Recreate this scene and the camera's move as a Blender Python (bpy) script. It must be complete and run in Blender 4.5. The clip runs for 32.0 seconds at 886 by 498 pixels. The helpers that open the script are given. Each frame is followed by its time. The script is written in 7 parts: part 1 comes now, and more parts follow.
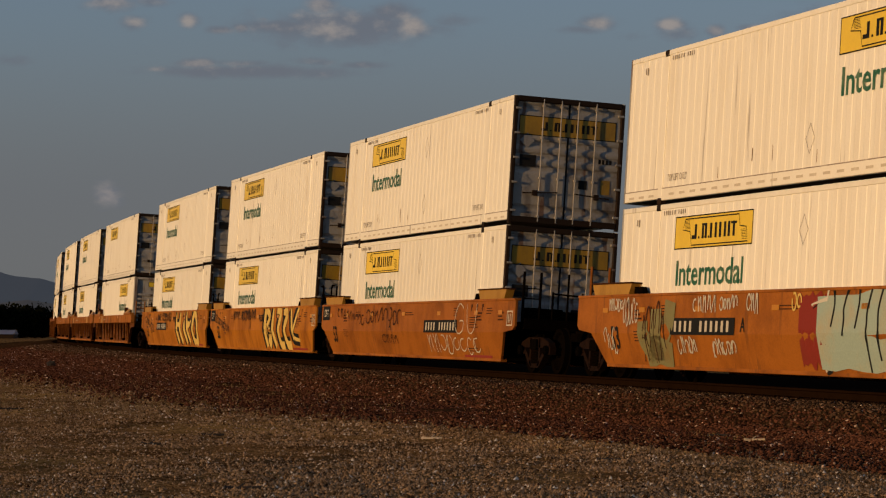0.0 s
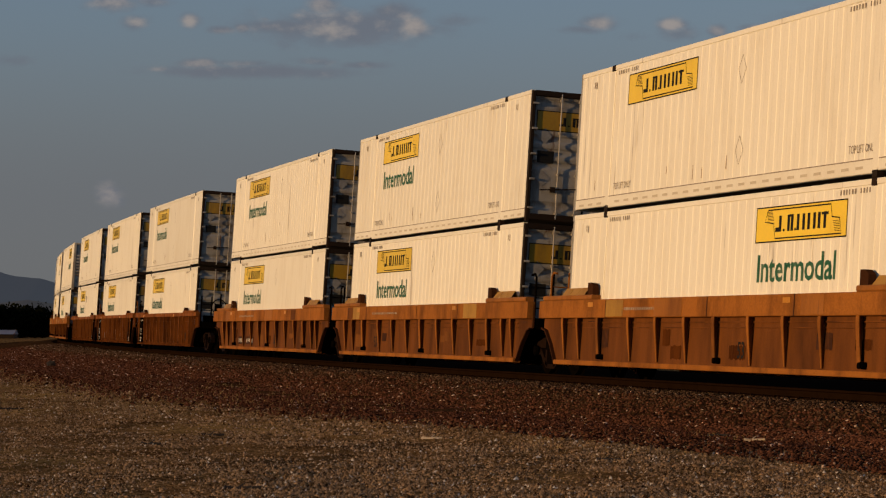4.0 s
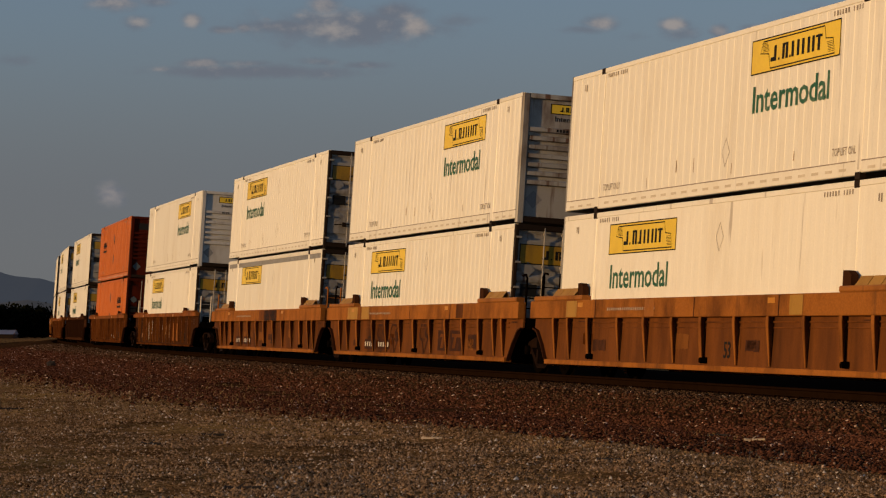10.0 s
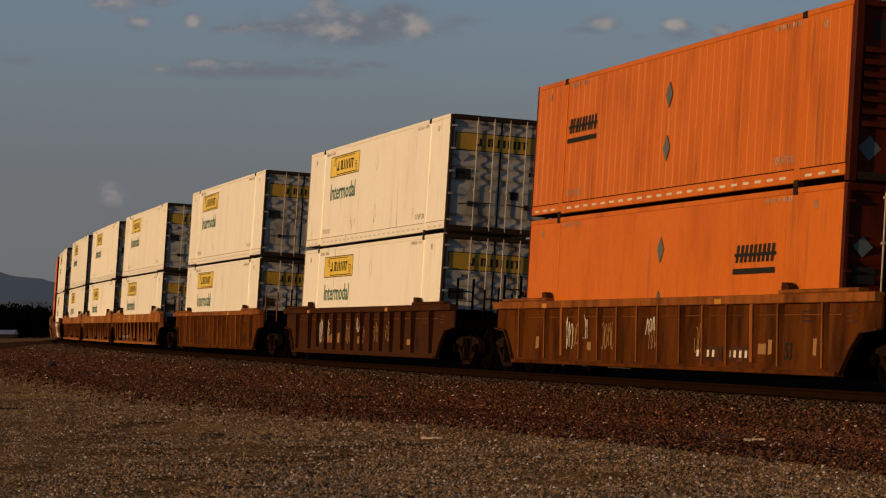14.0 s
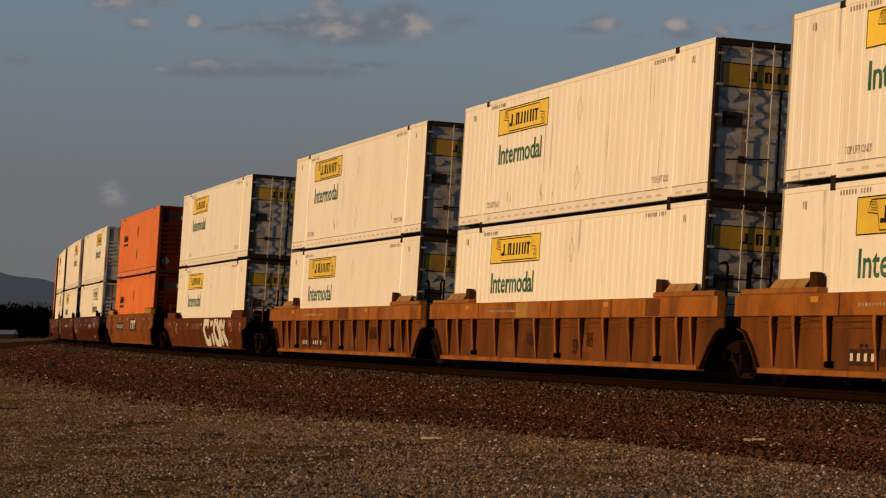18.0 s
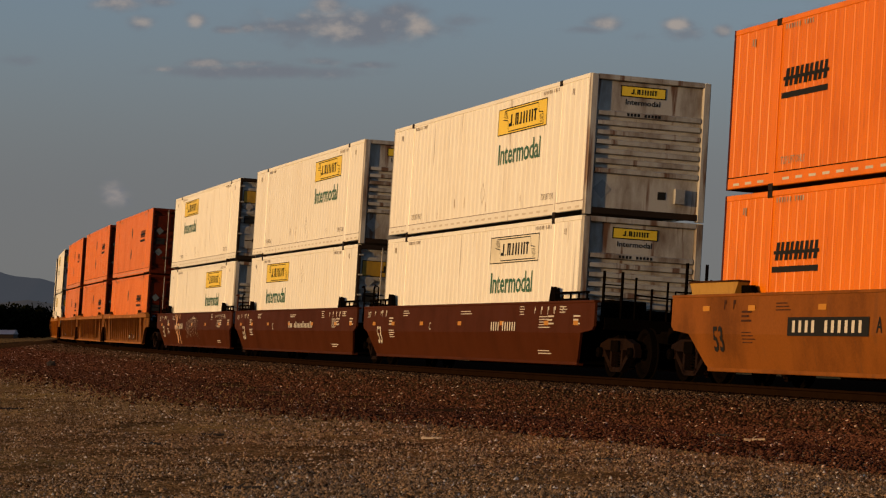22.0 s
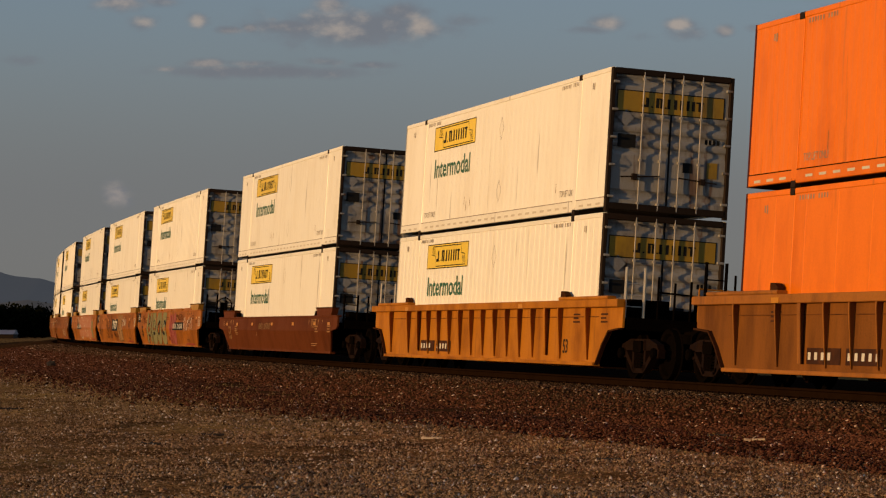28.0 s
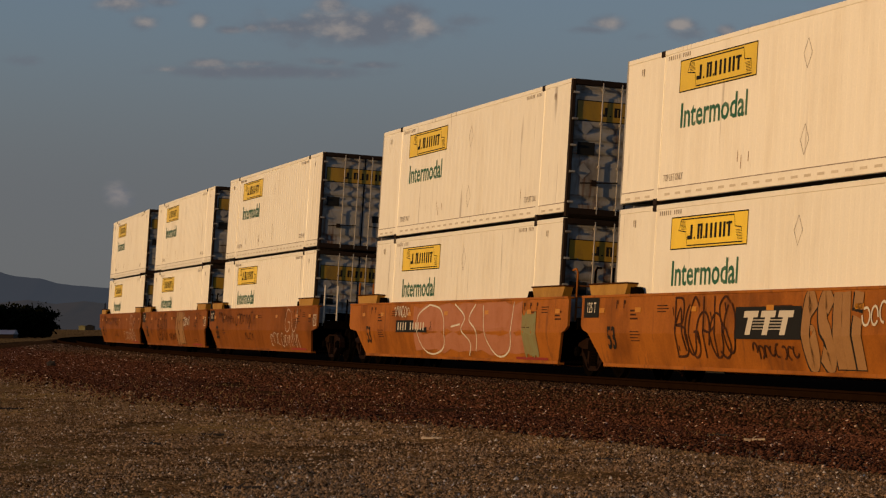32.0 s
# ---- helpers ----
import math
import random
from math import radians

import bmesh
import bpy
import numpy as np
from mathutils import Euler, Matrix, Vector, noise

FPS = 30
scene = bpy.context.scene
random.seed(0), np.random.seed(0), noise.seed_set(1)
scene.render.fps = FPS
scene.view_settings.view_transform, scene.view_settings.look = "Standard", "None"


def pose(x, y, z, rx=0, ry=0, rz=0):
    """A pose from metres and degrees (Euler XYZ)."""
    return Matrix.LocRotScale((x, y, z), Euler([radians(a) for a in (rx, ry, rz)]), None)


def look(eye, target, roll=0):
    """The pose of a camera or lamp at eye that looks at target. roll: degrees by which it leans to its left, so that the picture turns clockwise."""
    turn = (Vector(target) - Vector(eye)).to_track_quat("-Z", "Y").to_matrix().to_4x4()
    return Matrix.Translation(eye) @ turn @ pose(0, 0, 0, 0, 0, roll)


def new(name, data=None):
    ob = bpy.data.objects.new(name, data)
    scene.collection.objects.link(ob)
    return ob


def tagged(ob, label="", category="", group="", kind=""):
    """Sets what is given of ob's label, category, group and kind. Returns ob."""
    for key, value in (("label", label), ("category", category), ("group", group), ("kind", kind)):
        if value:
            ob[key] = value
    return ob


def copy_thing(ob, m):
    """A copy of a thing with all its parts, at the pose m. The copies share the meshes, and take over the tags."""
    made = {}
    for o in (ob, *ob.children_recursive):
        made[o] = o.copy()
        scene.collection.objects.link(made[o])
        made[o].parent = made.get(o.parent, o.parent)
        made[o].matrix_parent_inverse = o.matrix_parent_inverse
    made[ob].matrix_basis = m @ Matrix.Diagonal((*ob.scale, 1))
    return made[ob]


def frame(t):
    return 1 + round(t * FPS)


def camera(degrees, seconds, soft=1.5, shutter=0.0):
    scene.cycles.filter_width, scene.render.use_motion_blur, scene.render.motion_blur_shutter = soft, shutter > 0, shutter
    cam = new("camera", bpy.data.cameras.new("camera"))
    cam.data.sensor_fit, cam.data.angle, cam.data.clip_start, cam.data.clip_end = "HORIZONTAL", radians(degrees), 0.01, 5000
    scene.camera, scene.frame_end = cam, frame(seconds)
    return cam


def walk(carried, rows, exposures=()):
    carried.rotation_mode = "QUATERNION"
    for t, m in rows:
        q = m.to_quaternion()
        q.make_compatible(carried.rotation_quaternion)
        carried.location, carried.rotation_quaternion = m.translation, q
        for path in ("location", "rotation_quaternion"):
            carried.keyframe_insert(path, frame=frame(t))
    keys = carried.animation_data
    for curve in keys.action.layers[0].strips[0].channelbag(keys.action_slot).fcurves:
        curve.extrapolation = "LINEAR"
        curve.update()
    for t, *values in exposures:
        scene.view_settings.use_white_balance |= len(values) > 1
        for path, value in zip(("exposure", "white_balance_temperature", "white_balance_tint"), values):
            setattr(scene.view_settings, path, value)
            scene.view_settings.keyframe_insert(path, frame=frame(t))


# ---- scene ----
# The camera stands still beside the curve.
cam = camera(19.30, 32.0, soft=1.2)
EYE = pose(0, 0, 0.978, 91.773, 0, 0) @ pose(0, 0, 0, 0, 0, 0.30)
walk(cam, [(0.0, EYE), (32.0, EYE)], exposures=[(0.0, -0.15, 6527, 10), (3.0, -0.12, 6500, 10), (6.0, -0.10, 6446, 10), (9.0, -0.11, 6427, 10), (12.0, -0.08, 6478, 10), (13.0, -0.10, 6522, 10), (16.0, 0.03, 6658, 10), (19.0, -0.08, 6612, 10), (20.0, -0.07, 6672, 10), (21.0, 0.06, 6733, 10), (22.0, 0.06, 6792, 10), (23.0, -0.10, 6792, 10), (24.0, -0.08, 6792, 10), (25.0, 0.03, 6792, 10), (28.0, 0.09, 6928, 10), (29.0, 0.03, 6826, 10), (30.0, 0.04, 6725, 10), (31.0, -0.12, 6635, 10), (32.0, -0.20, 6545, 10)])

# ---------------------------------------------------------------- light
SUN_AZ, SUN_EL = radians(241.5), radians(7.0)      # azimuth clockwise from +y


def make_light():
    w = bpy.data.worlds.new("world")
    scene.world = w
    w.use_nodes = True
    nt = w.node_tree
    sky = nt.nodes.new("ShaderNodeTexSky")
    sky.sky_type = "NISHITA"
    sky.sun_disc = False
    sky.sun_elevation, sky.sun_rotation = SUN_EL, SUN_AZ
    sky.dust_density, sky.ozone_density, sky.air_density = 0.6, 1.5, 1.0
    bg = nt.nodes["Background"]
    bg.inputs["Strength"].default_value = 0.131
    hue = nt.nodes.new("ShaderNodeHueSaturation")
    hue.inputs["Saturation"].default_value = 1.1
    gam = nt.nodes.new("ShaderNodeGamma")
    gam.inputs["Gamma"].default_value = 0.5
    tint = nt.nodes.new("ShaderNodeMix")
    tint.data_type, tint.blend_type = "RGBA", "MULTIPLY"
    tint.inputs["Factor"].default_value = 1.0
    tint.inputs["B"].default_value = (0.87, 1.0, 1.30, 1)
    nt.links.new(sky.outputs["Color"], hue.inputs["Color"])
    nt.links.new(hue.outputs[0], gam.inputs["Color"])
    nt.links.new(gam.outputs[0], tint.inputs["A"])
    nt.links.new(tint.outputs["Result"], bg.inputs["Color"])
    sun = bpy.data.lights.new("sun", "SUN")
    sun.energy, sun.angle, sun.color = 3.6, radians(0.6), (1.0, 0.62, 0.275)
    ob = new("sun", sun)
    d = Vector((math.sin(SUN_AZ) * math.cos(SUN_EL), math.cos(SUN_AZ) * math.cos(SUN_EL), math.sin(SUN_EL)))
    ob.matrix_world = look(d * 50, (0, 0, 0))


make_light()


# ---------------------------------------------------------------- materials
def material(name, rgb, rough=0.5, metal=0.0, dirt=(0.10, 0.06, 0.035), amount=0.25, size=0.9, streak=1.0,
             grain=0.10, fine=35.0, bump=0.15, vary=0.06, cut=0.48, spec=0.5, rust=0.0, run=0.65):
    """A worn surface: base colour, patches or runs of dirt, fine grain, uneven gloss."""
    m = bpy.data.materials.new(name)
    m.use_nodes = True
    nt = m.node_tree
    n, l = nt.nodes, nt.links
    b = n["Principled BSDF"]
    tc, info = n.new("ShaderNodeTexCoord"), n.new("ShaderNodeObjectInfo")
    mul = n.new("ShaderNodeMath")
    mul.operation = "MULTIPLY"
    mul.inputs[1].default_value = 61.0
    l.new(info.outputs["Random"], mul.inputs[0])
    add = n.new("ShaderNodeVectorMath")
    l.new(tc.outputs["Object"], add.inputs[0])
    l.new(mul.outputs[0], add.inputs[1])
    mp = n.new("ShaderNodeMapping")
    mp.inputs["Scale"].default_value = (1, 1, 1 / streak)
    l.new(add.outputs[0], mp.inputs["Vector"])
    big = n.new("ShaderNodeTexNoise")
    big.inputs["Scale"].default_value, big.inputs["Detail"].default_value = 1 / size, 6
    big.inputs["Roughness"].default_value = 0.62
    l.new(mp.outputs[0], big.inputs["Vector"])
    ramp = n.new("ShaderNodeMapRange")
    ramp.inputs["From Min"].default_value, ramp.inputs["From Max"].default_value = cut, cut + 0.25
    ramp.inputs["To Max"].default_value = amount
    l.new(big.outputs["Fac"], ramp.inputs["Value"])
    mix = n.new("ShaderNodeMix")
    mix.data_type = "RGBA"
    mix.inputs["A"].default_value, mix.inputs["B"].default_value = (*rgb, 1), (*dirt, 1)
    l.new(ramp.outputs[0], mix.inputs["Factor"])
    if rust:
        m2 = n.new("ShaderNodeMapping")
        m2.inputs["Scale"].default_value = (4.5, 4.5, 0.38)
        l.new(add.outputs[0], m2.inputs["Vector"])
        runs = n.new("ShaderNodeTexNoise")
        runs.inputs["Scale"].default_value, runs.inputs["Detail"].default_value = 1.0, 4
        l.new(m2.outputs[0], runs.inputs["Vector"])
        r2 = n.new("ShaderNodeMapRange")
        r2.inputs["From Min"].default_value, r2.inputs["From Max"].default_value, r2.inputs["To Max"].default_value = run, run + 0.08, rust
        l.new(runs.outputs["Fac"], r2.inputs["Value"])
        mix2 = n.new("ShaderNodeMix")
        mix2.data_type = "RGBA"
        mix2.inputs["B"].default_value = (0.11, 0.045, 0.018, 1)
        l.new(mix.outputs["Result"], mix2.inputs["A"])
        l.new(r2.outputs[0], mix2.inputs["Factor"])
        mix = mix2
    small = n.new("ShaderNodeTexNoise")
    small.inputs["Scale"].default_value, small.inputs["Detail"].default_value = fine, 3
    l.new(tc.outputs["Object"], small.inputs["Vector"])
    val = n.new("ShaderNodeMapRange")
    val.inputs["From Min"].default_value, val.inputs["From Max"].default_value = 0.25, 0.75
    val.inputs["To Min"].default_value, val.inputs["To Max"].default_value = 1 - grain, 1 + grain
    l.new(small.outputs["Fac"], val.inputs["Value"])
    tone = n.new("ShaderNodeMapRange")
    tone.inputs["To Min"].default_value, tone.inputs["To Max"].default_value = 1 - vary, 1 + vary
    l.new(info.outputs["Random"], tone.inputs["Value"])
    both = n.new("ShaderNodeMath")
    both.operation = "MULTIPLY"
    l.new(val.outputs[0], both.inputs[0])
    l.new(tone.outputs[0], both.inputs[1])
    hsv = n.new("ShaderNodeHueSaturation")
    l.new(mix.outputs["Result"], hsv.inputs["Color"])
    l.new(both.outputs[0], hsv.inputs["Value"])
    l.new(hsv.outputs[0], b.inputs["Base Color"])
    rr = n.new("ShaderNodeMapRange")
    rr.inputs["To Min"].default_value, rr.inputs["To Max"].default_value = rough - 0.10, rough + 0.15
    l.new(big.outputs["Fac"], rr.inputs["Value"])
    l.new(rr.outputs[0], b.inputs["Roughness"])
    b.inputs["Metallic"].default_value = metal
    b.inputs["Specular IOR Level"].default_value = spec
    if bump:
        bp = n.new("ShaderNodeBump")
        bp.inputs["Strength"].default_value, bp.inputs["Distance"].default_value = bump, 0.01
        l.new(small.outputs["Fac"], bp.inputs["Height"])
        l.new(bp.outputs[0], b.inputs["Normal"])
    return m


WHITE = material("white_container_paint", (0.82, 0.78, 0.685), 0.38, dirt=(0.42, 0.33, 0.22), amount=0.2, size=0.8, streak=3.5, grain=0.04, bump=0.04, vary=0.05, rust=0.45, run=0.655)
# End paints: side colours with the ends' shade mixed in, plus dirt and rust.
WHITE_END_SHADED = material("shaded_white_door_paint", (0.31, 0.295, 0.27), 0.42, dirt=(0.045, 0.022, 0.011), amount=0.95, size=0.55, streak=2.5, grain=0.06, bump=0.05, vary=0.08, cut=0.50, rust=0.8, run=0.60, spec=0.2)
WHITE_FRONT_SHADED = material("shaded_white_front_paint", (0.38, 0.36, 0.325), 0.42, dirt=(0.10, 0.052, 0.024), amount=0.9, size=0.6, streak=3.0, grain=0.06, bump=0.05, vary=0.08, cut=0.46, rust=0.9, run=0.57, spec=0.2)
CLEAN_FRONT_SHADED = material("clean_shaded_white_front_paint", (0.56, 0.545, 0.51), 0.42, dirt=(0.22, 0.17, 0.12), amount=0.5, size=0.6, streak=3.0, grain=0.05, bump=0.05, vary=0.05, rust=0.35, run=0.63, spec=0.2)
ORANGE = material("orange_container_paint", (0.69, 0.160, 0.004), 0.32, dirt=(0.42, 0.080, 0.006), amount=0.5, size=0.8, streak=3.0, grain=0.05, bump=0.04, vary=0.06, rust=0.3, run=0.63, spec=0.14)
OLD_ORANGE = material("aged_orange_container_paint", (0.50, 0.122, 0.005), 0.4, dirt=(0.28, 0.058, 0.006), amount=0.6, size=0.8, streak=3.0, grain=0.06, bump=0.04, vary=0.06, spec=0.1, rust=0.4, run=0.62)
# Orange for the ends, far darker: their shade is in the colour.
ORANGE_END_SHADED = material("shaded_orange_end_paint", (0.070, 0.0105, 0.0035), 0.45, dirt=(0.014, 0.005, 0.003), amount=0.8, size=0.5, streak=2.0, grain=0.08, bump=0.05, spec=0.04)
YELLOW = material("yellow_panel_film", (0.80, 0.56, 0.025), 0.35, dirt=(0.45, 0.27, 0.05), amount=0.3, grain=0.04, bump=0.0, vary=0.1)
CREAM = material("faded_panel_film", (0.72, 0.66, 0.50), 0.4, grain=0.04, bump=0.0)
INK = material("black_lettering", (0.018, 0.018, 0.018), 0.5, amount=0.0, bump=0.0, spec=0.015)
GREY_INK = material("worn_grey_lettering", (0.24, 0.19, 0.145), 0.6, dirt=(0.68, 0.62, 0.54), amount=0.7, size=0.2, bump=0.0)
TAPE = material("worn_reflective_tape", (0.56, 0.49, 0.38), 0.4, dirt=(0.74, 0.68, 0.57), amount=0.6, size=0.4, bump=0.0)
GREEN = material("green_lettering", (0.015, 0.10, 0.045), 0.5, dirt=(0.30, 0.34, 0.24), amount=0.45, size=0.25, bump=0.0)
CHALK = material("white_lettering", (0.52, 0.48, 0.41), 0.6, amount=0.2, bump=0.0, spec=0.1)
STEEL = material("galvanised_lock_rod", (0.52, 0.46, 0.38), 0.3, metal=0.4, amount=0.4, size=0.3, bump=0.05)
DARK = material("dark_corner_casting", (0.022, 0.015, 0.011), 0.6, amount=0.3, dirt=(0.05, 0.022, 0.010), bump=0.2, spec=0.04)
SLATE = material("dull_slate_placard", (0.09, 0.11, 0.12), 0.5, amount=0.3, size=0.2, bump=0.0, spec=0.1)
DULL = material("dull_white_placard", (0.24, 0.235, 0.225), 0.5, dirt=(0.12, 0.09, 0.07), amount=0.5, size=0.2, bump=0.0)
SEAL = material("black_door_seal", (0.015, 0.015, 0.015), 0.7, bump=0.0, spec=0.1)
TTX_SMOOTH = material("orange_brown_wagon_paint", (0.32, 0.108, 0.017), 0.45, dirt=(0.12, 0.038, 0.009), amount=0.8, size=1.3, streak=1.3, grain=0.14, bump=0.12, cut=0.44, spec=0.04, rust=0.5, run=0.60)
TTX_BROWN = material("faded_brown_wagon_paint", (0.215, 0.070, 0.013), 0.5, dirt=(0.10, 0.034, 0.009), amount=0.75, size=1.1, streak=1.5, grain=0.14, bump=0.12, cut=0.44, spec=0.03, rust=0.4, run=0.61)
TTX_YELLOW = material("yellow_orange_wagon_paint", (0.38, 0.142, 0.016), 0.5, dirt=(0.15, 0.045, 0.008), amount=0.8, size=0.9, streak=2.0, grain=0.14, bump=0.12, cut=0.44, spec=0.04, rust=0.45, run=0.62)
RUSSET = material("rusty_russet_wagon_paint", (0.225, 0.074, 0.015), 0.6, dirt=(0.05, 0.016, 0.006), amount=0.85, size=0.6, streak=3.0, grain=0.20, bump=0.2, cut=0.43, spec=0.03, rust=0.6, run=0.60)
TTX_RIBBED = material("weathered_brown_wagon_paint", (0.295, 0.106, 0.020), 0.6, dirt=(0.075, 0.027, 0.010), amount=0.75, size=0.7, streak=2.0, grain=0.18, bump=0.2, cut=0.44, spec=0.03, rust=0.5, run=0.62)
TTX_TAN = material("tan_orange_wagon_paint", (0.29, 0.108, 0.020), 0.55, dirt=(0.10, 0.036, 0.012), amount=0.7, size=0.7, streak=3.0, grain=0.12, bump=0.2, spec=0.1, rust=0.5, run=0.62)
OCHRE = material("ochre_guide_paint", (0.36, 0.19, 0.028), 0.5, dirt=(0.16, 0.07, 0.015), amount=0.6, size=0.5, streak=2.0, grain=0.08, bump=0.1, spec=0.25)
SMUDGE = material("faded_dark_spray_paint", (0.040, 0.015, 0.007), 0.7, dirt=(0.13, 0.045, 0.015), amount=0.6, size=0.25, bump=0.05, spec=0.1)
OXIDE = material("red_oxide_wagon_paint", (0.100, 0.028, 0.009), 0.5, dirt=(0.050, 0.015, 0.006), amount=0.7, size=0.9, streak=1.5, grain=0.12, bump=0.1, spec=0.02)
MAROON = material("dark_maroon_wagon_paint", (0.062, 0.0165, 0.0055), 0.45, dirt=(0.034, 0.010, 0.004), amount=0.6, size=1.1, streak=1.5, grain=0.10, bump=0.08, spec=0.015)
UMBER = material("dark_umber_wagon_paint", (0.045, 0.018, 0.009), 0.65, dirt=(0.022, 0.010, 0.006), amount=0.6, size=0.8, streak=2.0, grain=0.12, bump=0.2, spec=0.0)
# Side sheets between the ribs: grime, plus set-back shade in a darker base colour.
SHEET = material("grimy_shaded_brown_sheet", (0.148, 0.050, 0.0115), 0.65, dirt=(0.045, 0.017, 0.007), amount=0.8, size=0.9, streak=4.0, grain=0.14, bump=0.2, cut=0.40, spec=0.05)
SHEET_RUSSET = material("grimy_shaded_russet_sheet", (0.088, 0.027, 0.0065), 0.65, dirt=(0.020, 0.0075, 0.004), amount=0.9, size=0.6, streak=3.0, grain=0.2, bump=0.2, cut=0.42, spec=0.0, rust=0.5, run=0.58)
SHEET_TAN = material("grimy_shaded_tan_sheet", (0.19, 0.070, 0.015), 0.65, dirt=(0.07, 0.026, 0.009), amount=0.8, size=0.9, streak=4.0, grain=0.14, bump=0.2, cut=0.42, spec=0.05)
# Panel yellow for the doors: their shade is put into a darker base.
YELLOW_SHADED = material("shaded_yellow_door_film", (0.34, 0.20, 0.010), 0.45, dirt=(0.10, 0.06, 0.02), amount=0.7, size=0.5, streak=2.0, grain=0.06, bump=0.0, vary=0.1)
# Undercarriage iron: shade under the train is put into these near-black colours.
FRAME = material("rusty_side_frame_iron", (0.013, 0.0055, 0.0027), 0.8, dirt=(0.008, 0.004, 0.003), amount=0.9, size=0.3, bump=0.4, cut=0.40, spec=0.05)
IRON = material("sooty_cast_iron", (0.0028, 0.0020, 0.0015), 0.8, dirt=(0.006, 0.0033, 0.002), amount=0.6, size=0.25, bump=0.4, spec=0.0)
# Track tones near black: shade beside the wheels is in the colour too.
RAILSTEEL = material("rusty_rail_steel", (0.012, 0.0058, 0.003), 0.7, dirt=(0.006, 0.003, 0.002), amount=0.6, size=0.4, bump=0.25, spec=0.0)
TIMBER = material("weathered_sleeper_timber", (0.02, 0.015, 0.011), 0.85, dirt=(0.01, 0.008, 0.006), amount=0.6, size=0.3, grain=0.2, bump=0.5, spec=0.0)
AMBER = material("amber_reflector", (0.46, 0.19, 0.010), 0.3, amount=0.2, bump=0.0, spec=0.15)
TEAL = material("pale_teal_spray_paint", (0.31, 0.40, 0.36), 0.6, dirt=(0.40, 0.34, 0.22), amount=0.8, size=0.8, bump=0.05, spec=0.1)
LEMON = material("pale_yellow_spray_paint", (0.62, 0.43, 0.12), 0.6, dirt=(0.42, 0.27, 0.07), amount=0.4, size=0.5, bump=0.05, spec=0.1)
SILVER = material("pale_silver_spray_paint", (0.58, 0.55, 0.48), 0.6, dirt=(0.4, 0.36, 0.3), amount=0.4, size=0.5, bump=0.05, spec=0.1)
PINK = material("faded_pink_spray_paint", (0.27, 0.075, 0.065), 0.6, dirt=(0.22, 0.07, 0.03), amount=0.5, size=0.6, bump=0.05, spec=0.1)
OLIVE = material("pale_olive_spray_paint", (0.195, 0.185, 0.088), 0.6, dirt=(0.21, 0.10, 0.03), amount=0.5, size=0.35, bump=0.05, spec=0.1)
PEACH = material("pale_peach_spray_paint", (0.52, 0.30, 0.17), 0.6, dirt=(0.2, 0.09, 0.05), amount=0.6, size=0.3, bump=0.05, spec=0.1)
SALMON = material("faded_salmon_spray_paint", (0.35, 0.145, 0.080), 0.6, dirt=(0.25, 0.085, 0.025), amount=0.7, size=0.7, bump=0.05, spec=0.1)
BUFF = material("pale_buff_spray_paint", (0.27, 0.145, 0.060), 0.6, dirt=(0.2, 0.1, 0.04), amount=0.5, size=0.4, bump=0.05, spec=0.1)
CRIMSON = material("dark_red_spray_paint", (0.22, 0.03, 0.02), 0.6, bump=0.05, spec=0.1)


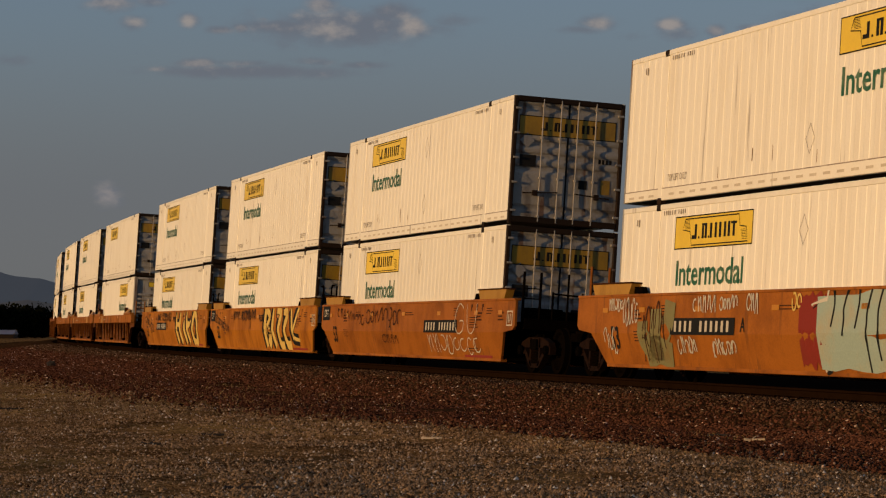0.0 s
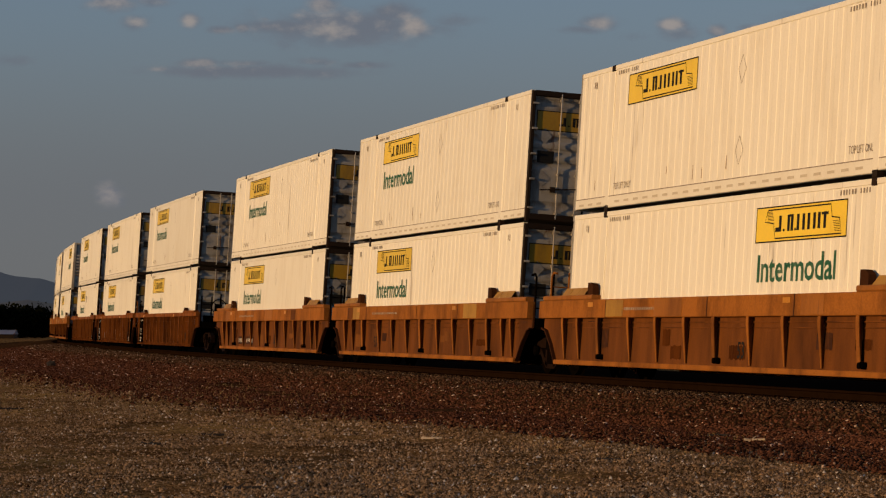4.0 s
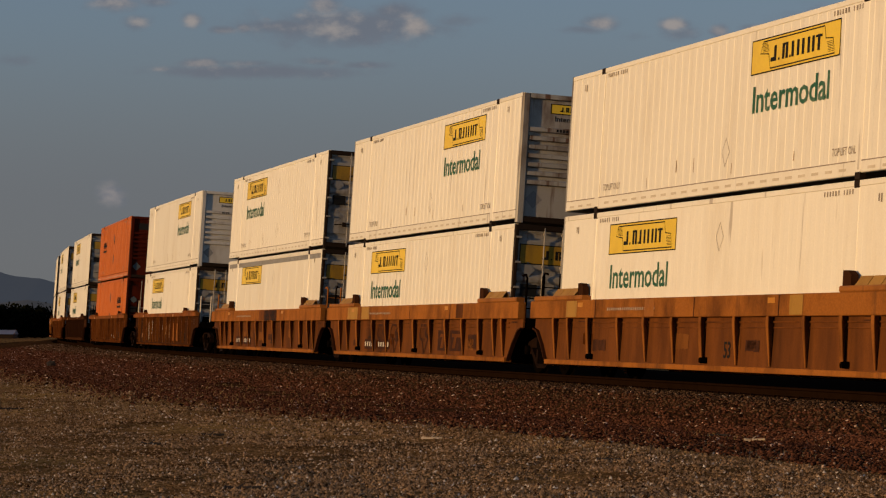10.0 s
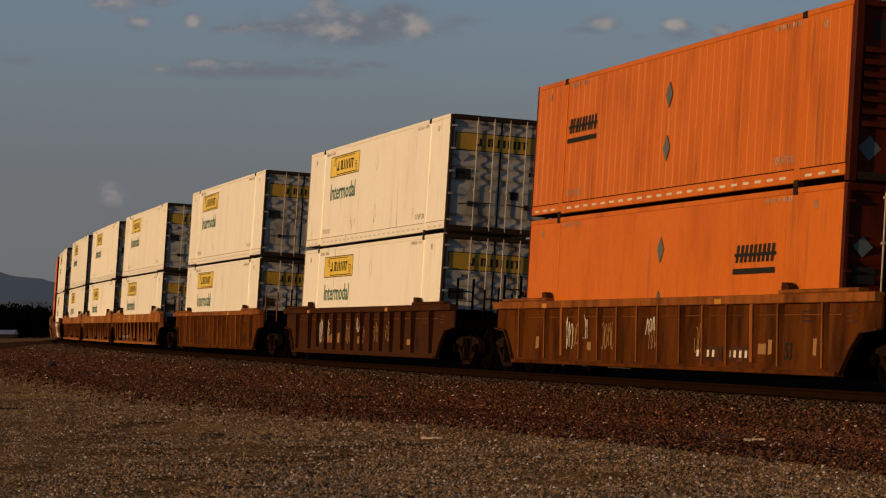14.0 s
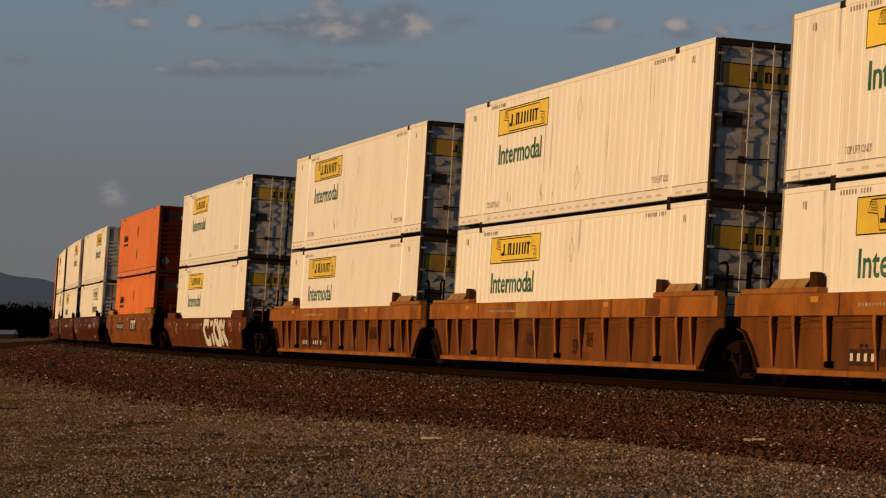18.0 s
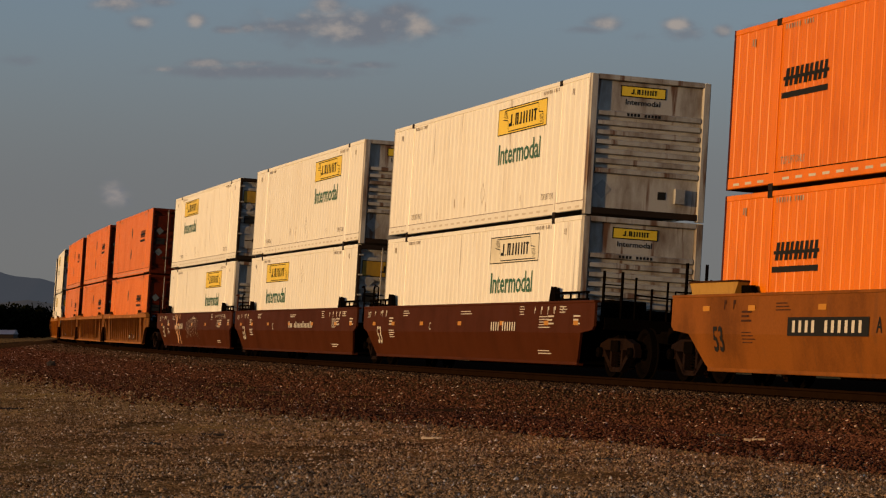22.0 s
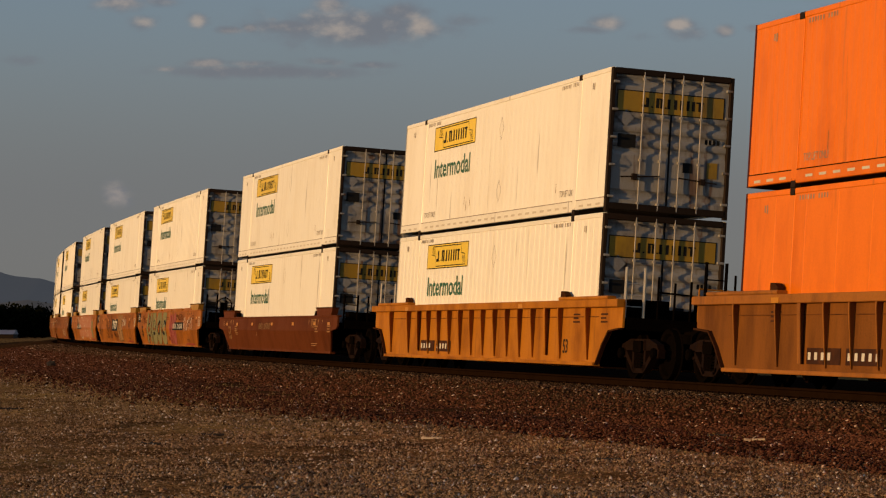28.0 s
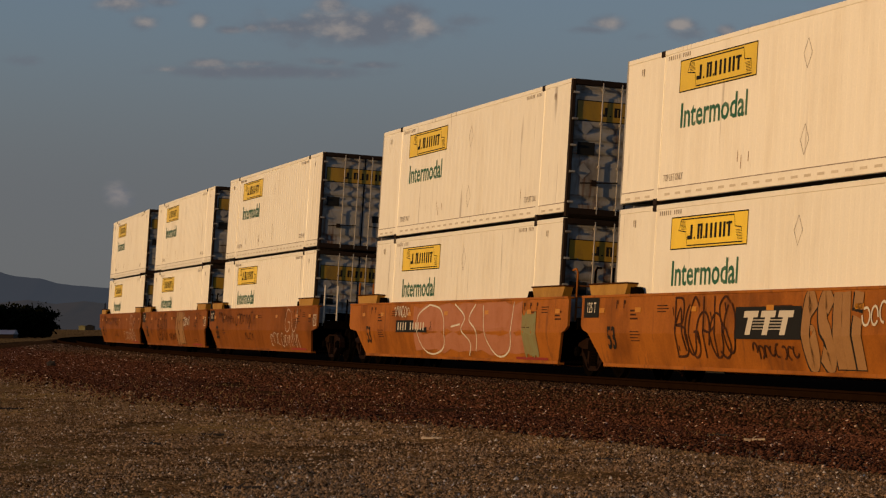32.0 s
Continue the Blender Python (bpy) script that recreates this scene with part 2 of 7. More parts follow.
# ---------------------------------------------------------------- mesh helpers
class Shape:
    def __init__(self):
        self.v, self.f = [], []

    def quad(self, *pts):
        k = len(self.v)
        self.v += [tuple(p) for p in pts]
        self.f.append(tuple(range(k, k + len(pts))))
        return self

    def box(self, x0, x1, y0, y1, z0, z1, ch=0.0):
        """A box, its long edges chamfered by ch."""
        if ch <= 0:
            k = len(self.v)
            self.v += [(x, y, z) for x in (x0, x1) for y in (y0, y1) for z in (z0, z1)]
            self.f += [tuple(k + i for i in q) for q in ((0, 1, 3, 2), (4, 6, 7, 5), (0, 4, 5, 1), (2, 3, 7, 6), (0, 2, 6, 4), (1, 5, 7, 3))]
            return self
        d = (x1 - x0, y1 - y0, z1 - z0)
        a = d.index(max(d))
        lo, hi = [(x0, x1), (y0, y1), (z0, z1)][a]
        (p0, p1), (q0, q1) = [r for i, r in enumerate(((x0, x1), (y0, y1), (z0, z1))) if i != a]
        ring = [(p0 + ch, q0), (p1 - ch, q0), (p1, q0 + ch), (p1, q1 - ch), (p1 - ch, q1), (p0 + ch, q1), (p0, q1 - ch), (p0, q0 + ch)]
        return self.prism(ring, "xyz"[a], lo, hi)

    def prism(self, ring, axis, lo, hi):
        """A polygon drawn out along an axis; ring holds the two other coordinates in the order x, y, z."""
        def at(p, h):
            return (h, p[0], p[1]) if axis == "x" else (p[0], h, p[1]) if axis == "y" else (p[0], p[1], h)
        area = sum(a[0] * b[1] - b[0] * a[1] for a, b in zip(ring, ring[1:] + ring[:1]))
        if (area < 0) != (axis == "y"):
            ring = ring[::-1]
        k, n = len(self.v), len(ring)
        self.v += [at(p, lo) for p in ring] + [at(p, hi) for p in ring]
        self.f.append(tuple(range(k + n - 1, k - 1, -1)))
        self.f.append(tuple(range(k + n, k + 2 * n)))
        for i in range(n):
            j = (i + 1) % n
            self.f.append((k + i, k + j, k + n + j, k + n + i))
        return self

    def rod(self, a, b, r, n=8, r2=None):
        a, b = Vector(a), Vector(b)
        q = (b - a).to_track_quat("Z", "Y")
        r2 = r if r2 is None else r2
        k = len(self.v)
        for c, rr in ((a, r), (b, r2)):
            for i in range(n):
                t = 2 * math.pi * i / n
                self.v.append(tuple(c + q @ Vector((rr * math.cos(t), rr * math.sin(t), 0))))
        self.f.append(tuple(range(k + n - 1, k - 1, -1)))
        self.f.append(tuple(range(k + n, k + 2 * n)))
        for i in range(n):
            j = (i + 1) % n
            self.f.append((k + i, k + j, k + n + j, k + n + i))
        return self

    def path(self, pts, r, n=6):
        for a, b in zip(pts, pts[1:]):
            self.rod(a, b, r, n)
        return self

    def lathe(self, prof, y0=0.0, n=28):
        """A profile of (radius, y) turned about the y axis."""
        k, m = len(self.v), len(prof)
        for i in range(n):
            t = 2 * math.pi * i / n
            self.v += [(r * math.sin(t), y0 + y, r * math.cos(t)) for r, y in prof]
        for i in range(n):
            j = (i + 1) % n
            for a in range(m - 1):
                self.f.append((k + i * m + a, k + i * m + a + 1, k + j * m + a + 1, k + j * m + a))
        return self

    def mesh(self, name, mat, smooth=False):
        me = bpy.data.meshes.new(name)
        me.from_pydata(self.v, [], self.f)
        me.materials.append(mat)
        if smooth:
            me.polygons.foreach_set("use_smooth", [True] * len(me.polygons))
        me.update()
        return me


def part(name, shape, mat, parent, label="", smooth=False):
    me = shape if isinstance(shape, bpy.types.Mesh) else shape.mesh(name, mat, smooth)
    ob = new(name, me)
    ob.parent = parent
    if label:
        ob["label"] = label
    if name in FINE:
        ob["kind"] = "stuff"
    return ob


FINE = ("spray_line", "spray_tag", "spray_fill", "spray_shadow", "placard_outline", "reflective_tape", "hinge", "stencil", "spring_nest", "numbering", "owner_lettering", "lens", "emblem")


def empty(name):
    return new(name)


TEXTS = {}


def letters(s, height, bold=0.0, squeeze=1.0):
    """The flat outline of a word in Blender's own font, capitals about `height` tall: points and faces, middle at 0."""
    key = (s, bold)
    if key not in TEXTS:
        cu = bpy.data.curves.new("word", "FONT")
        cu.body, cu.size, cu.offset, cu.resolution_u = s, 1.0, bold, 2
        ob = new("word", cu)
        bpy.context.view_layer.update()
        me = bpy.data.meshes.new_from_object(ob.evaluated_get(bpy.context.evaluated_depsgraph_get()))
        TEXTS[key] = ([tuple(v.co) for v in me.vertices], [tuple(p.vertices) for p in me.polygons])
        bpy.data.objects.remove(ob)
        bpy.data.meshes.remove(me)
        bpy.data.curves.remove(cu)
    v, f = TEXTS[key]
    xs = [p[0] for p in v]
    mid, k = (min(xs) + max(xs)) / 2, height / 0.70
    return [((p[0] - mid) * k * squeeze, p[1] * k) for p in v], f


def side_word(shape, s, x, y, z, height, bold=0.0, squeeze=1.0):
    """A word on a side that faces -y, centred on x, standing on z."""
    v, f = letters(s, height, bold, squeeze)
    k = len(shape.v)
    shape.v += [(x + a, y, z + b) for a, b in v]
    shape.f += [tuple(k + i for i in q) for q in f]
    return shape


def end_word(shape, s, x, y, z, height, bold=0.0, squeeze=1.0):
    """A word on an end that faces +x."""
    v, f = letters(s, height, bold, squeeze)
    k = len(shape.v)
    shape.v += [(x, y + a, z + b) for a, b in v]
    shape.f += [tuple(k + i for i in q) for q in f]
    return shape


def side_patch(shape, x0, x1, z0, z1, y):
    return shape.quad((x0, y, z0), (x1, y, z0), (x1, y, z1), (x0, y, z1))


def end_patch(shape, y0, y1, z0, z1, x):
    return shape.quad((x, y0, z0), (x, y1, z0), (x, y1, z1), (x, y0, z1))


# ---------------------------------------------------------------- the track
PHI0, K0, K1, CANT = -0.268278, 6.58937e-4, 1.95288e-6, 0.0592051
S_GRID = np.arange(-90.0, 860.0, 0.25)


def heading(s):
    c = np.clip(s, 0, 200)
    return PHI0 + K0 * s + K1 * c * c / 2 + np.maximum(s - 200, 0) * K1 * 200


_h = heading((S_GRID[1:] + S_GRID[:-1]) / 2)
_x = np.concatenate([[0], np.cumsum(np.sin(_h)) * 0.25])
_y = np.concatenate([[0], np.cumsum(np.cos(_h)) * 0.25])
_x += 1.54515 - np.interp(0, S_GRID, _x)
_y += 61.41256 - np.interp(0, S_GRID, _y)


def on_track(s):
    return float(np.interp(s, S_GRID, _x)), float(np.interp(s, S_GRID, _y))


def ride(sa, sb):
    """The pose of a body that spans the track from sa (leading) to sb: x forward, y away from the camera, z up, canted."""
    xa, ya = on_track(sa)
    xb, yb = on_track(sb)
    t = Vector((xb - xa, yb - ya, 0)).normalized()
    n = Vector((t.y, -t.x, 0))
    c, s = math.cos(CANT), math.sin(CANT)
    y, z = Vector((n.x * c, n.y * c, -s)), Vector((n.x * s, n.y * s, c))
    m = Matrix((-t, y, z)).transposed().to_4x4()
    m.translation = ((xa + xb) / 2, (ya + yb) / 2, 0)
    return m


def rolled(t):
    """Metres run by the train since the start."""
    return 20.8205 * t + 0.00199 * t * t


ROW_TIMES = [i * 0.5 for i in range(65)]
LEN = 16.154
HALF = LEN / 2


# ---------------------------------------------------------------- containers
CW, CH = 1.295, 2.896


def ribbed_side(sign, flat=False, deep=0.018):
    """One long side with upright corrugations between the rails."""
    sh = Shape()
    y0, y1, z0, z1 = sign * CW, sign * (CW - deep), 0.30, CH - 0.10
    x, pts = -HALF + 0.10, []
    pitch = 1.22 if flat else 0.352
    n = int((LEN - 0.2) / pitch)
    pitch = (LEN - 0.2) / n
    for i in range(n):
        a = x + i * pitch
        if flat:
            pts += [(a, y0), (a + pitch - 0.030, y0), (a + pitch - 0.024, y1), (a + pitch - 0.006, y1)]
        else:
            pts += [(a, y0), (a + pitch * 0.46, y0), (a + pitch * 0.46 + max(1.1 * deep, 0.012), y1), (a + pitch * 0.84, y1)]
    pts.append((x + n * pitch, y0))
    for (a, ya), (b, yb) in zip(pts, pts[1:]):
        q = ((a, ya, z0), (b, yb, z0), (b, yb, z1), (a, ya, z1))
        sh.quad(*(q if sign < 0 else q[::-1]))
    return sh


def brand_panel(thing, x, z, w, h, y, base, side=True, ends=False):
    """A yellow panel with a dark line round it and dark shapes where its emblem stands; no letters."""
    sh, ink = Shape(), Shape()
    put = (lambda s, a, b, c, d, e: side_patch(s, a, b, c, d, y - e)) if side else (lambda s, a, b, c, d, e: end_patch(s, a, b, c, d, y + e))
    put(sh, x - w / 2, x + w / 2, z - h / 2, z + h / 2, 0)
    e, t = 0.003, 0.022 if side else 0.02
    put(ink, x - w / 2, x + w / 2, z + h / 2 - t, z + h / 2, e)
    put(ink, x - w / 2, x + w / 2, z - h / 2, z - h / 2 + t, e)
    put(ink, x - w / 2, x - w / 2 + t, z - h / 2 + t, z + h / 2 - t, e)
    put(ink, x + w / 2 - t, x + w / 2, z - h / 2 + t, z + h / 2 - t, e)
    panel = part("brand_panel", sh, base, thing, "yellow panel with dark border and dark block emblem")
    # emblem: upright bars of one height, thin lines above and below, stepped wings at the sides
    k = w / 3.6
    lo, hi = z - h * 0.22, z + h * 0.22
    for a, b in ((-0.84, -0.74), (-0.98, -0.84), (-0.50, -0.40), (-0.36, -0.26), (-0.12, -0.02), (0.10, 0.20), (0.30, 0.40), (0.52, 0.62), (0.70, 0.80), (0.92, 1.02)):
        put(ink, x + a * k, x + b * k, lo, lo + 0.12 * h if a < -0.9 else hi, e)
    for a, b, c in ((-0.66, -0.60, 0.0), (-0.20, -0.14, 0.0), (-0.50, -0.26, 0.38), (0.84, 1.10, 0.36)):
        put(ink, x + a * k, x + b * k, lo + c * h, lo + (c + 0.07) * h, e + 0.001)
    if side:
        flat = lambda q: y - e - 0.001
        loop = [(-1.30, 0.40), (1.18, 0.40), (1.24, 0.06), (1.52, 0.02), (1.60, -0.40), (-0.98, -0.40), (-1.06, 0.02), (-1.42, 0.08), (-1.30, 0.40)]
        ribbon(ink, [(x + a * k, z + c * h) for a, c in loop], 0.011, flat, cap=False)
        for i in range(7):
            put(ink, x + (-1.36 + 0.01 * i) * k, x + (-1.12 + 0.012 * i) * k, z + h * (0.34 - 0.04 * i), z + h * (0.355 - 0.04 * i), e)
            put(ink, x + (1.28 + 0.012 * i) * k, x + (1.50 + 0.012 * i) * k, z + h * (-0.06 - 0.045 * i), z + h * (-0.045 - 0.045 * i), e)
    part("emblem", ink, INK, panel, "dark block emblem")


def diamond(sh, y, z, r, x):
    return sh.quad((x, y - r, z), (x, y, z - r), (x, y + r, z), (x, y, z + r))


def side_marks(thing, logo, text, paint, orange):
    """Emblem, word and small stencils on the side that faces the camera. logo: 'left', 'right' or ''."""
    y = -CW - 0.004
    lx = HALF - 11.45 if logo == "left" else -HALF + 11.45 if logo == "right" else None
    if lx is not None and not orange:
        brand_panel(thing, lx, 2.33, 3.62, 0.60, y, CREAM if paint == "faded" else YELLOW)
        if text:
            part("lettering", side_word(Shape(), "Intermodal", lx - 0.1, y, 1.38, 0.45, 0.016, 1.13), GREEN, thing, "green sans-serif word Intermodal")
    if orange and lx is not None:
        sh = Shape()
        ox = HALF - 13.0 if logo == "left" else -HALF + 12.6
        for i in range(9):
            a = ox - 0.85 + i * 0.19
            sh.quad((a, y, 1.72), (a + 0.12, y, 1.72), (a + 0.18, y, 2.02), (a + 0.06, y, 2.02))
        side_patch(sh, ox - 0.9, ox + 0.9, 1.82, 1.88, y - 0.002)
        side_patch(sh, ox - 0.95, ox + 0.88, 1.52, 1.62, y)
        part("emblem", sh, INK, thing, "black slanted bar emblem")
        for z in (1.05, 2.05):
            sh = Shape().prism([(-0.17, z), (0, z - 0.24), (0.17, z), (0, z + 0.24)], "y", y - 0.01, y + 0.004)
            part("placard_holder", sh, SLATE, thing, "grey metal diamond placard holder")
    small = Shape()
    for x0 in (HALF - 14.0, HALF - 2.05 - 1.1):
        side_word(small, "TOP LIFT ONLY", x0 + 0.65, y, 0.42, 0.13, 0.004, 0.75)
    for x0 in (HALF - 13.9, HALF - 3.2):
        for i in range(11):
            if i != 6:
                side_patch(small, x0 + i * 0.105, x0 + i * 0.105 + 0.045, CH - 0.21, CH - 0.13, y)
    for x0 in (HALF - 15.3, HALF - 1.2):
        side_patch(small, x0, x0 + 0.05, CH - 0.36, CH - 0.24, y)
        side_patch(small, x0 + 0.09, x0 + 0.14, CH - 0.38, CH - 0.24, y)
    part("stencil", small, GREY_INK, thing, "small worn grey stencil markings")
    if not orange:
        sh = Shape()
        for z, x in ((0.78, 0.6), (2.2, 0.55)):
            if z > 1 and logo == "right":
                continue
            for s1, s2 in ((-1, 1), (1, 1), (1, -1), (-1, -1)):
                a, b = Vector((x + s1 * 0.17, y, z)), Vector((x, y, z + s2 * 0.25))
                d = Vector((0, 0, 0.010))
                sh.quad(*((a - d, b - d, b + d, a + d) if a.x < b.x else (b - d, a - d, a + d, b + d)))
        part("placard_outline", sh, GREY_INK, thing, "worn diamond placard outline")


def door_end(thing, paint, orange):
    """Two doors with level corrugations, four lock rods with brackets and handles, hinges, a banner."""
    x = HALF - 0.085
    for s in (-1, 1):
        sh = Shape()
        ya, yb = (-CW + 0.09, -0.02) if s < 0 else (0.02, CW - 0.09)
        z0, z1, steps = 0.20, CH - 0.13, 64
        zz = [z0 + (z1 - z0) * i / steps for i in range(steps + 1)]
        def dx(z):
            deep = sum(math.exp(-((z - g) / 0.075) ** 4) for g in (2.63, 1.84, 1.56, 1.28, 0.38))
            return 0.022 - 0.042 * deep
        for za, zb in zip(zz, zz[1:]):
            sh.quad((x + dx(za), ya, za), (x + dx(za), yb, za), (x + dx(zb), yb, zb), (x + dx(zb), ya, zb))
        d = part("door", sh, paint, thing, "corrugated door panel with rust runs", smooth=True)
        for y in (s * 0.62, s * 0.20):
            rods = Shape().rod((x + 0.070, y, 0.10), (x + 0.070, y, CH - 0.06), 0.015, 8)
            for z in (0.22, 1.08, 1.98, CH - 0.2):
                rods.box(x + 0.02, x + 0.088, y - 0.024, y + 0.024, z - 0.022, z + 0.022)
            part("lock_rod", rods, STEEL, d, "shiny galvanised lock rod with brackets")
        hd = Shape().rod((x + 0.10, s * 0.20, 0.78), (x + 0.10, s * 1.02, 0.72), 0.016, 6)
        hd.box(x + 0.03, x + 0.11, s * 0.72 - 0.05, s * 0.72 + 0.05, 0.68, 0.80)
        part("door_handle", hd, DARK, d, "dark lock rod handle")
        hg = Shape()
        for z in (0.32, 0.95, 1.5, 2.05, 2.6):
            hg.box(x + 0.02, x + 0.098, s * (CW - 0.09) - 0.06, s * (CW - 0.09) + 0.06, z - 0.024, z + 0.024, 0.01)
        part("hinge", hg, paint, d, "painted door hinge blades")
    part("door_seal", Shape().box(x, x + 0.024, -0.02, 0.02, 0.2, CH - 0.13), SEAL, thing, "black rubber door seal")
    fr = Shape()
    for s in (-1, 1):
        fr.box(HALF - 0.12, HALF - 0.012, min(s * CW, s * (CW - 0.085)), max(s * CW, s * (CW - 0.085)), 0.02, CH - 0.02, 0.012)
    fr.box(HALF - 0.10, HALF - 0.005, -CW + 0.085, CW - 0.085, CH - 0.13, CH - 0.01, 0.012)
    fr.box(HALF - 0.10, HALF - 0.005, -CW + 0.085, CW - 0.085, 0.06, 0.20, 0.012)
    part("door_frame", fr, DARK if not orange else ORANGE_END_SHADED, thing, "dark steel door frame with header and sill")
    if not orange:
        brand_panel(thing, -0.02, 2.24, 2.28, 0.44, x + 0.026, YELLOW_SHADED, side=False)
    for z in (0.98, 1.9):
        part("placard", diamond(Shape(), -0.95, z, 0.17, x + 0.028), DULL if not orange else SLATE, thing, "dull diamond hazard placard, blank")
    part("sticker", end_patch(Shape(), -1.1, -0.72, 1.32, 1.58, x + 0.029), INK, thing, "black rectangular sticker")
    part("sticker", end_patch(Shape(), 0.3, 0.5, 0.9, 1.1, x + 0.029), INK, thing, "black square sticker")
    if not orange:
        part("sticker", end_patch(Shape(), 0.82, 1.04, 0.82, 1.14, x + 0.03), YELLOW_SHADED, thing, "yellow rectangular sticker")
        bars = Shape()
        for i in range(4):
            end_patch(bars, 0.74 + i * 0.085, 0.80 + i * 0.085, 1.5, 1.6, x + 0.03)
        part("stencil", bars, INK, thing)


def bulkhead_end(thing, paint, orange):
    """A closed front with level ribs, a small emblem panel above, a light box, posts."""
    x = HALF - 0.075
    part("front_panel", Shape().box(x - 0.03, x, -CW + 0.16, CW - 0.16, 0.16, CH - 0.12), paint, thing, "stained flat front panel")
    for i in range(7):
        z = 0.86 + i * 0.195
        sh = Shape().prism([(x, z), (x + 0.07, z + 0.025), (x + 0.07, z + 0.105), (x, z + 0.13)], "y", -CW + 0.19, CW - 0.19)
        part("front_rib", sh, paint, thing)
    for s in (-1, 1):
        fr = Shape().box(HALF - 0.16, HALF, min(s * CW, s * (CW - 0.16)), max(s * CW, s * (CW - 0.16)), 0.02, CH - 0.02, 0.02)
        part("front_post", fr, paint, thing, "square front corner post")
    part("front_header", Shape().box(HALF - 0.12, HALF - 0.004, -CW + 0.16, CW - 0.16, CH - 0.12, CH - 0.01, 0.012), paint, thing)
    part("front_sill", Shape().box(HALF - 0.12, HALF - 0.004, -CW + 0.16, CW - 0.16, 0.04, 0.17, 0.012), DARK, thing, "grimy dark front sill")
    if not orange:
        brand_panel(thing, -0.15, 2.58, 0.98, 0.23, x + 0.004, YELLOW, side=False)
        part("lettering", end_word(Shape(), "Intermodal", x + 0.004, -0.15, 2.31, 0.11, 0.012, 1.1), INK, thing, "black word Intermodal")
        bars = Shape()
        for i in range(10):
            if i != 4:
                end_patch(bars, -0.5 + i * 0.075, -0.45 + i * 0.075, 2.065, 2.125, x + 0.073)
        part("stencil", bars, INK, thing)
    else:
        part("vent_grille", Shape().box(x, x + 0.05, -0.35, 0.45, 2.34, 2.50, 0.01), CHALK, thing, "pale light bar with round lenses")
        dots = Shape()
        for i in range(4):
            for j in range(2):
                dots.rod((x + 0.05, -0.25 + i * 0.2, 2.385 + j * 0.075), (x + 0.056, -0.25 + i * 0.2, 2.385 + j * 0.075), 0.024, 8)
        part("lens", dots, INK, thing)
        # flat black patch; the dark of a set-back opening is painted
        part("recess", end_patch(Shape(), -0.95, 0.9, 2.28, 2.58, x + 0.004), SEAL, thing)
    for z in (0.55,):
        part("placard", diamond(Shape(), -0.92, z, 0.2, x + 0.004), DULL if not orange else SLATE, thing, "dull diamond hazard placard, blank")
    part("light_unit", Shape().box(x, x + 0.09, 0.62, 0.86, 0.36, 0.66, 0.02), DULL, thing, "dull metal document box")
    part("sticker", end_patch(Shape(), 0.28, 0.46, 0.42, 0.58, x + 0.005), INK, thing)
    part("light_bar", Shape().box(x, x + 0.06, -0.1, 0.28, 2.06, 2.13), DULL, thing)


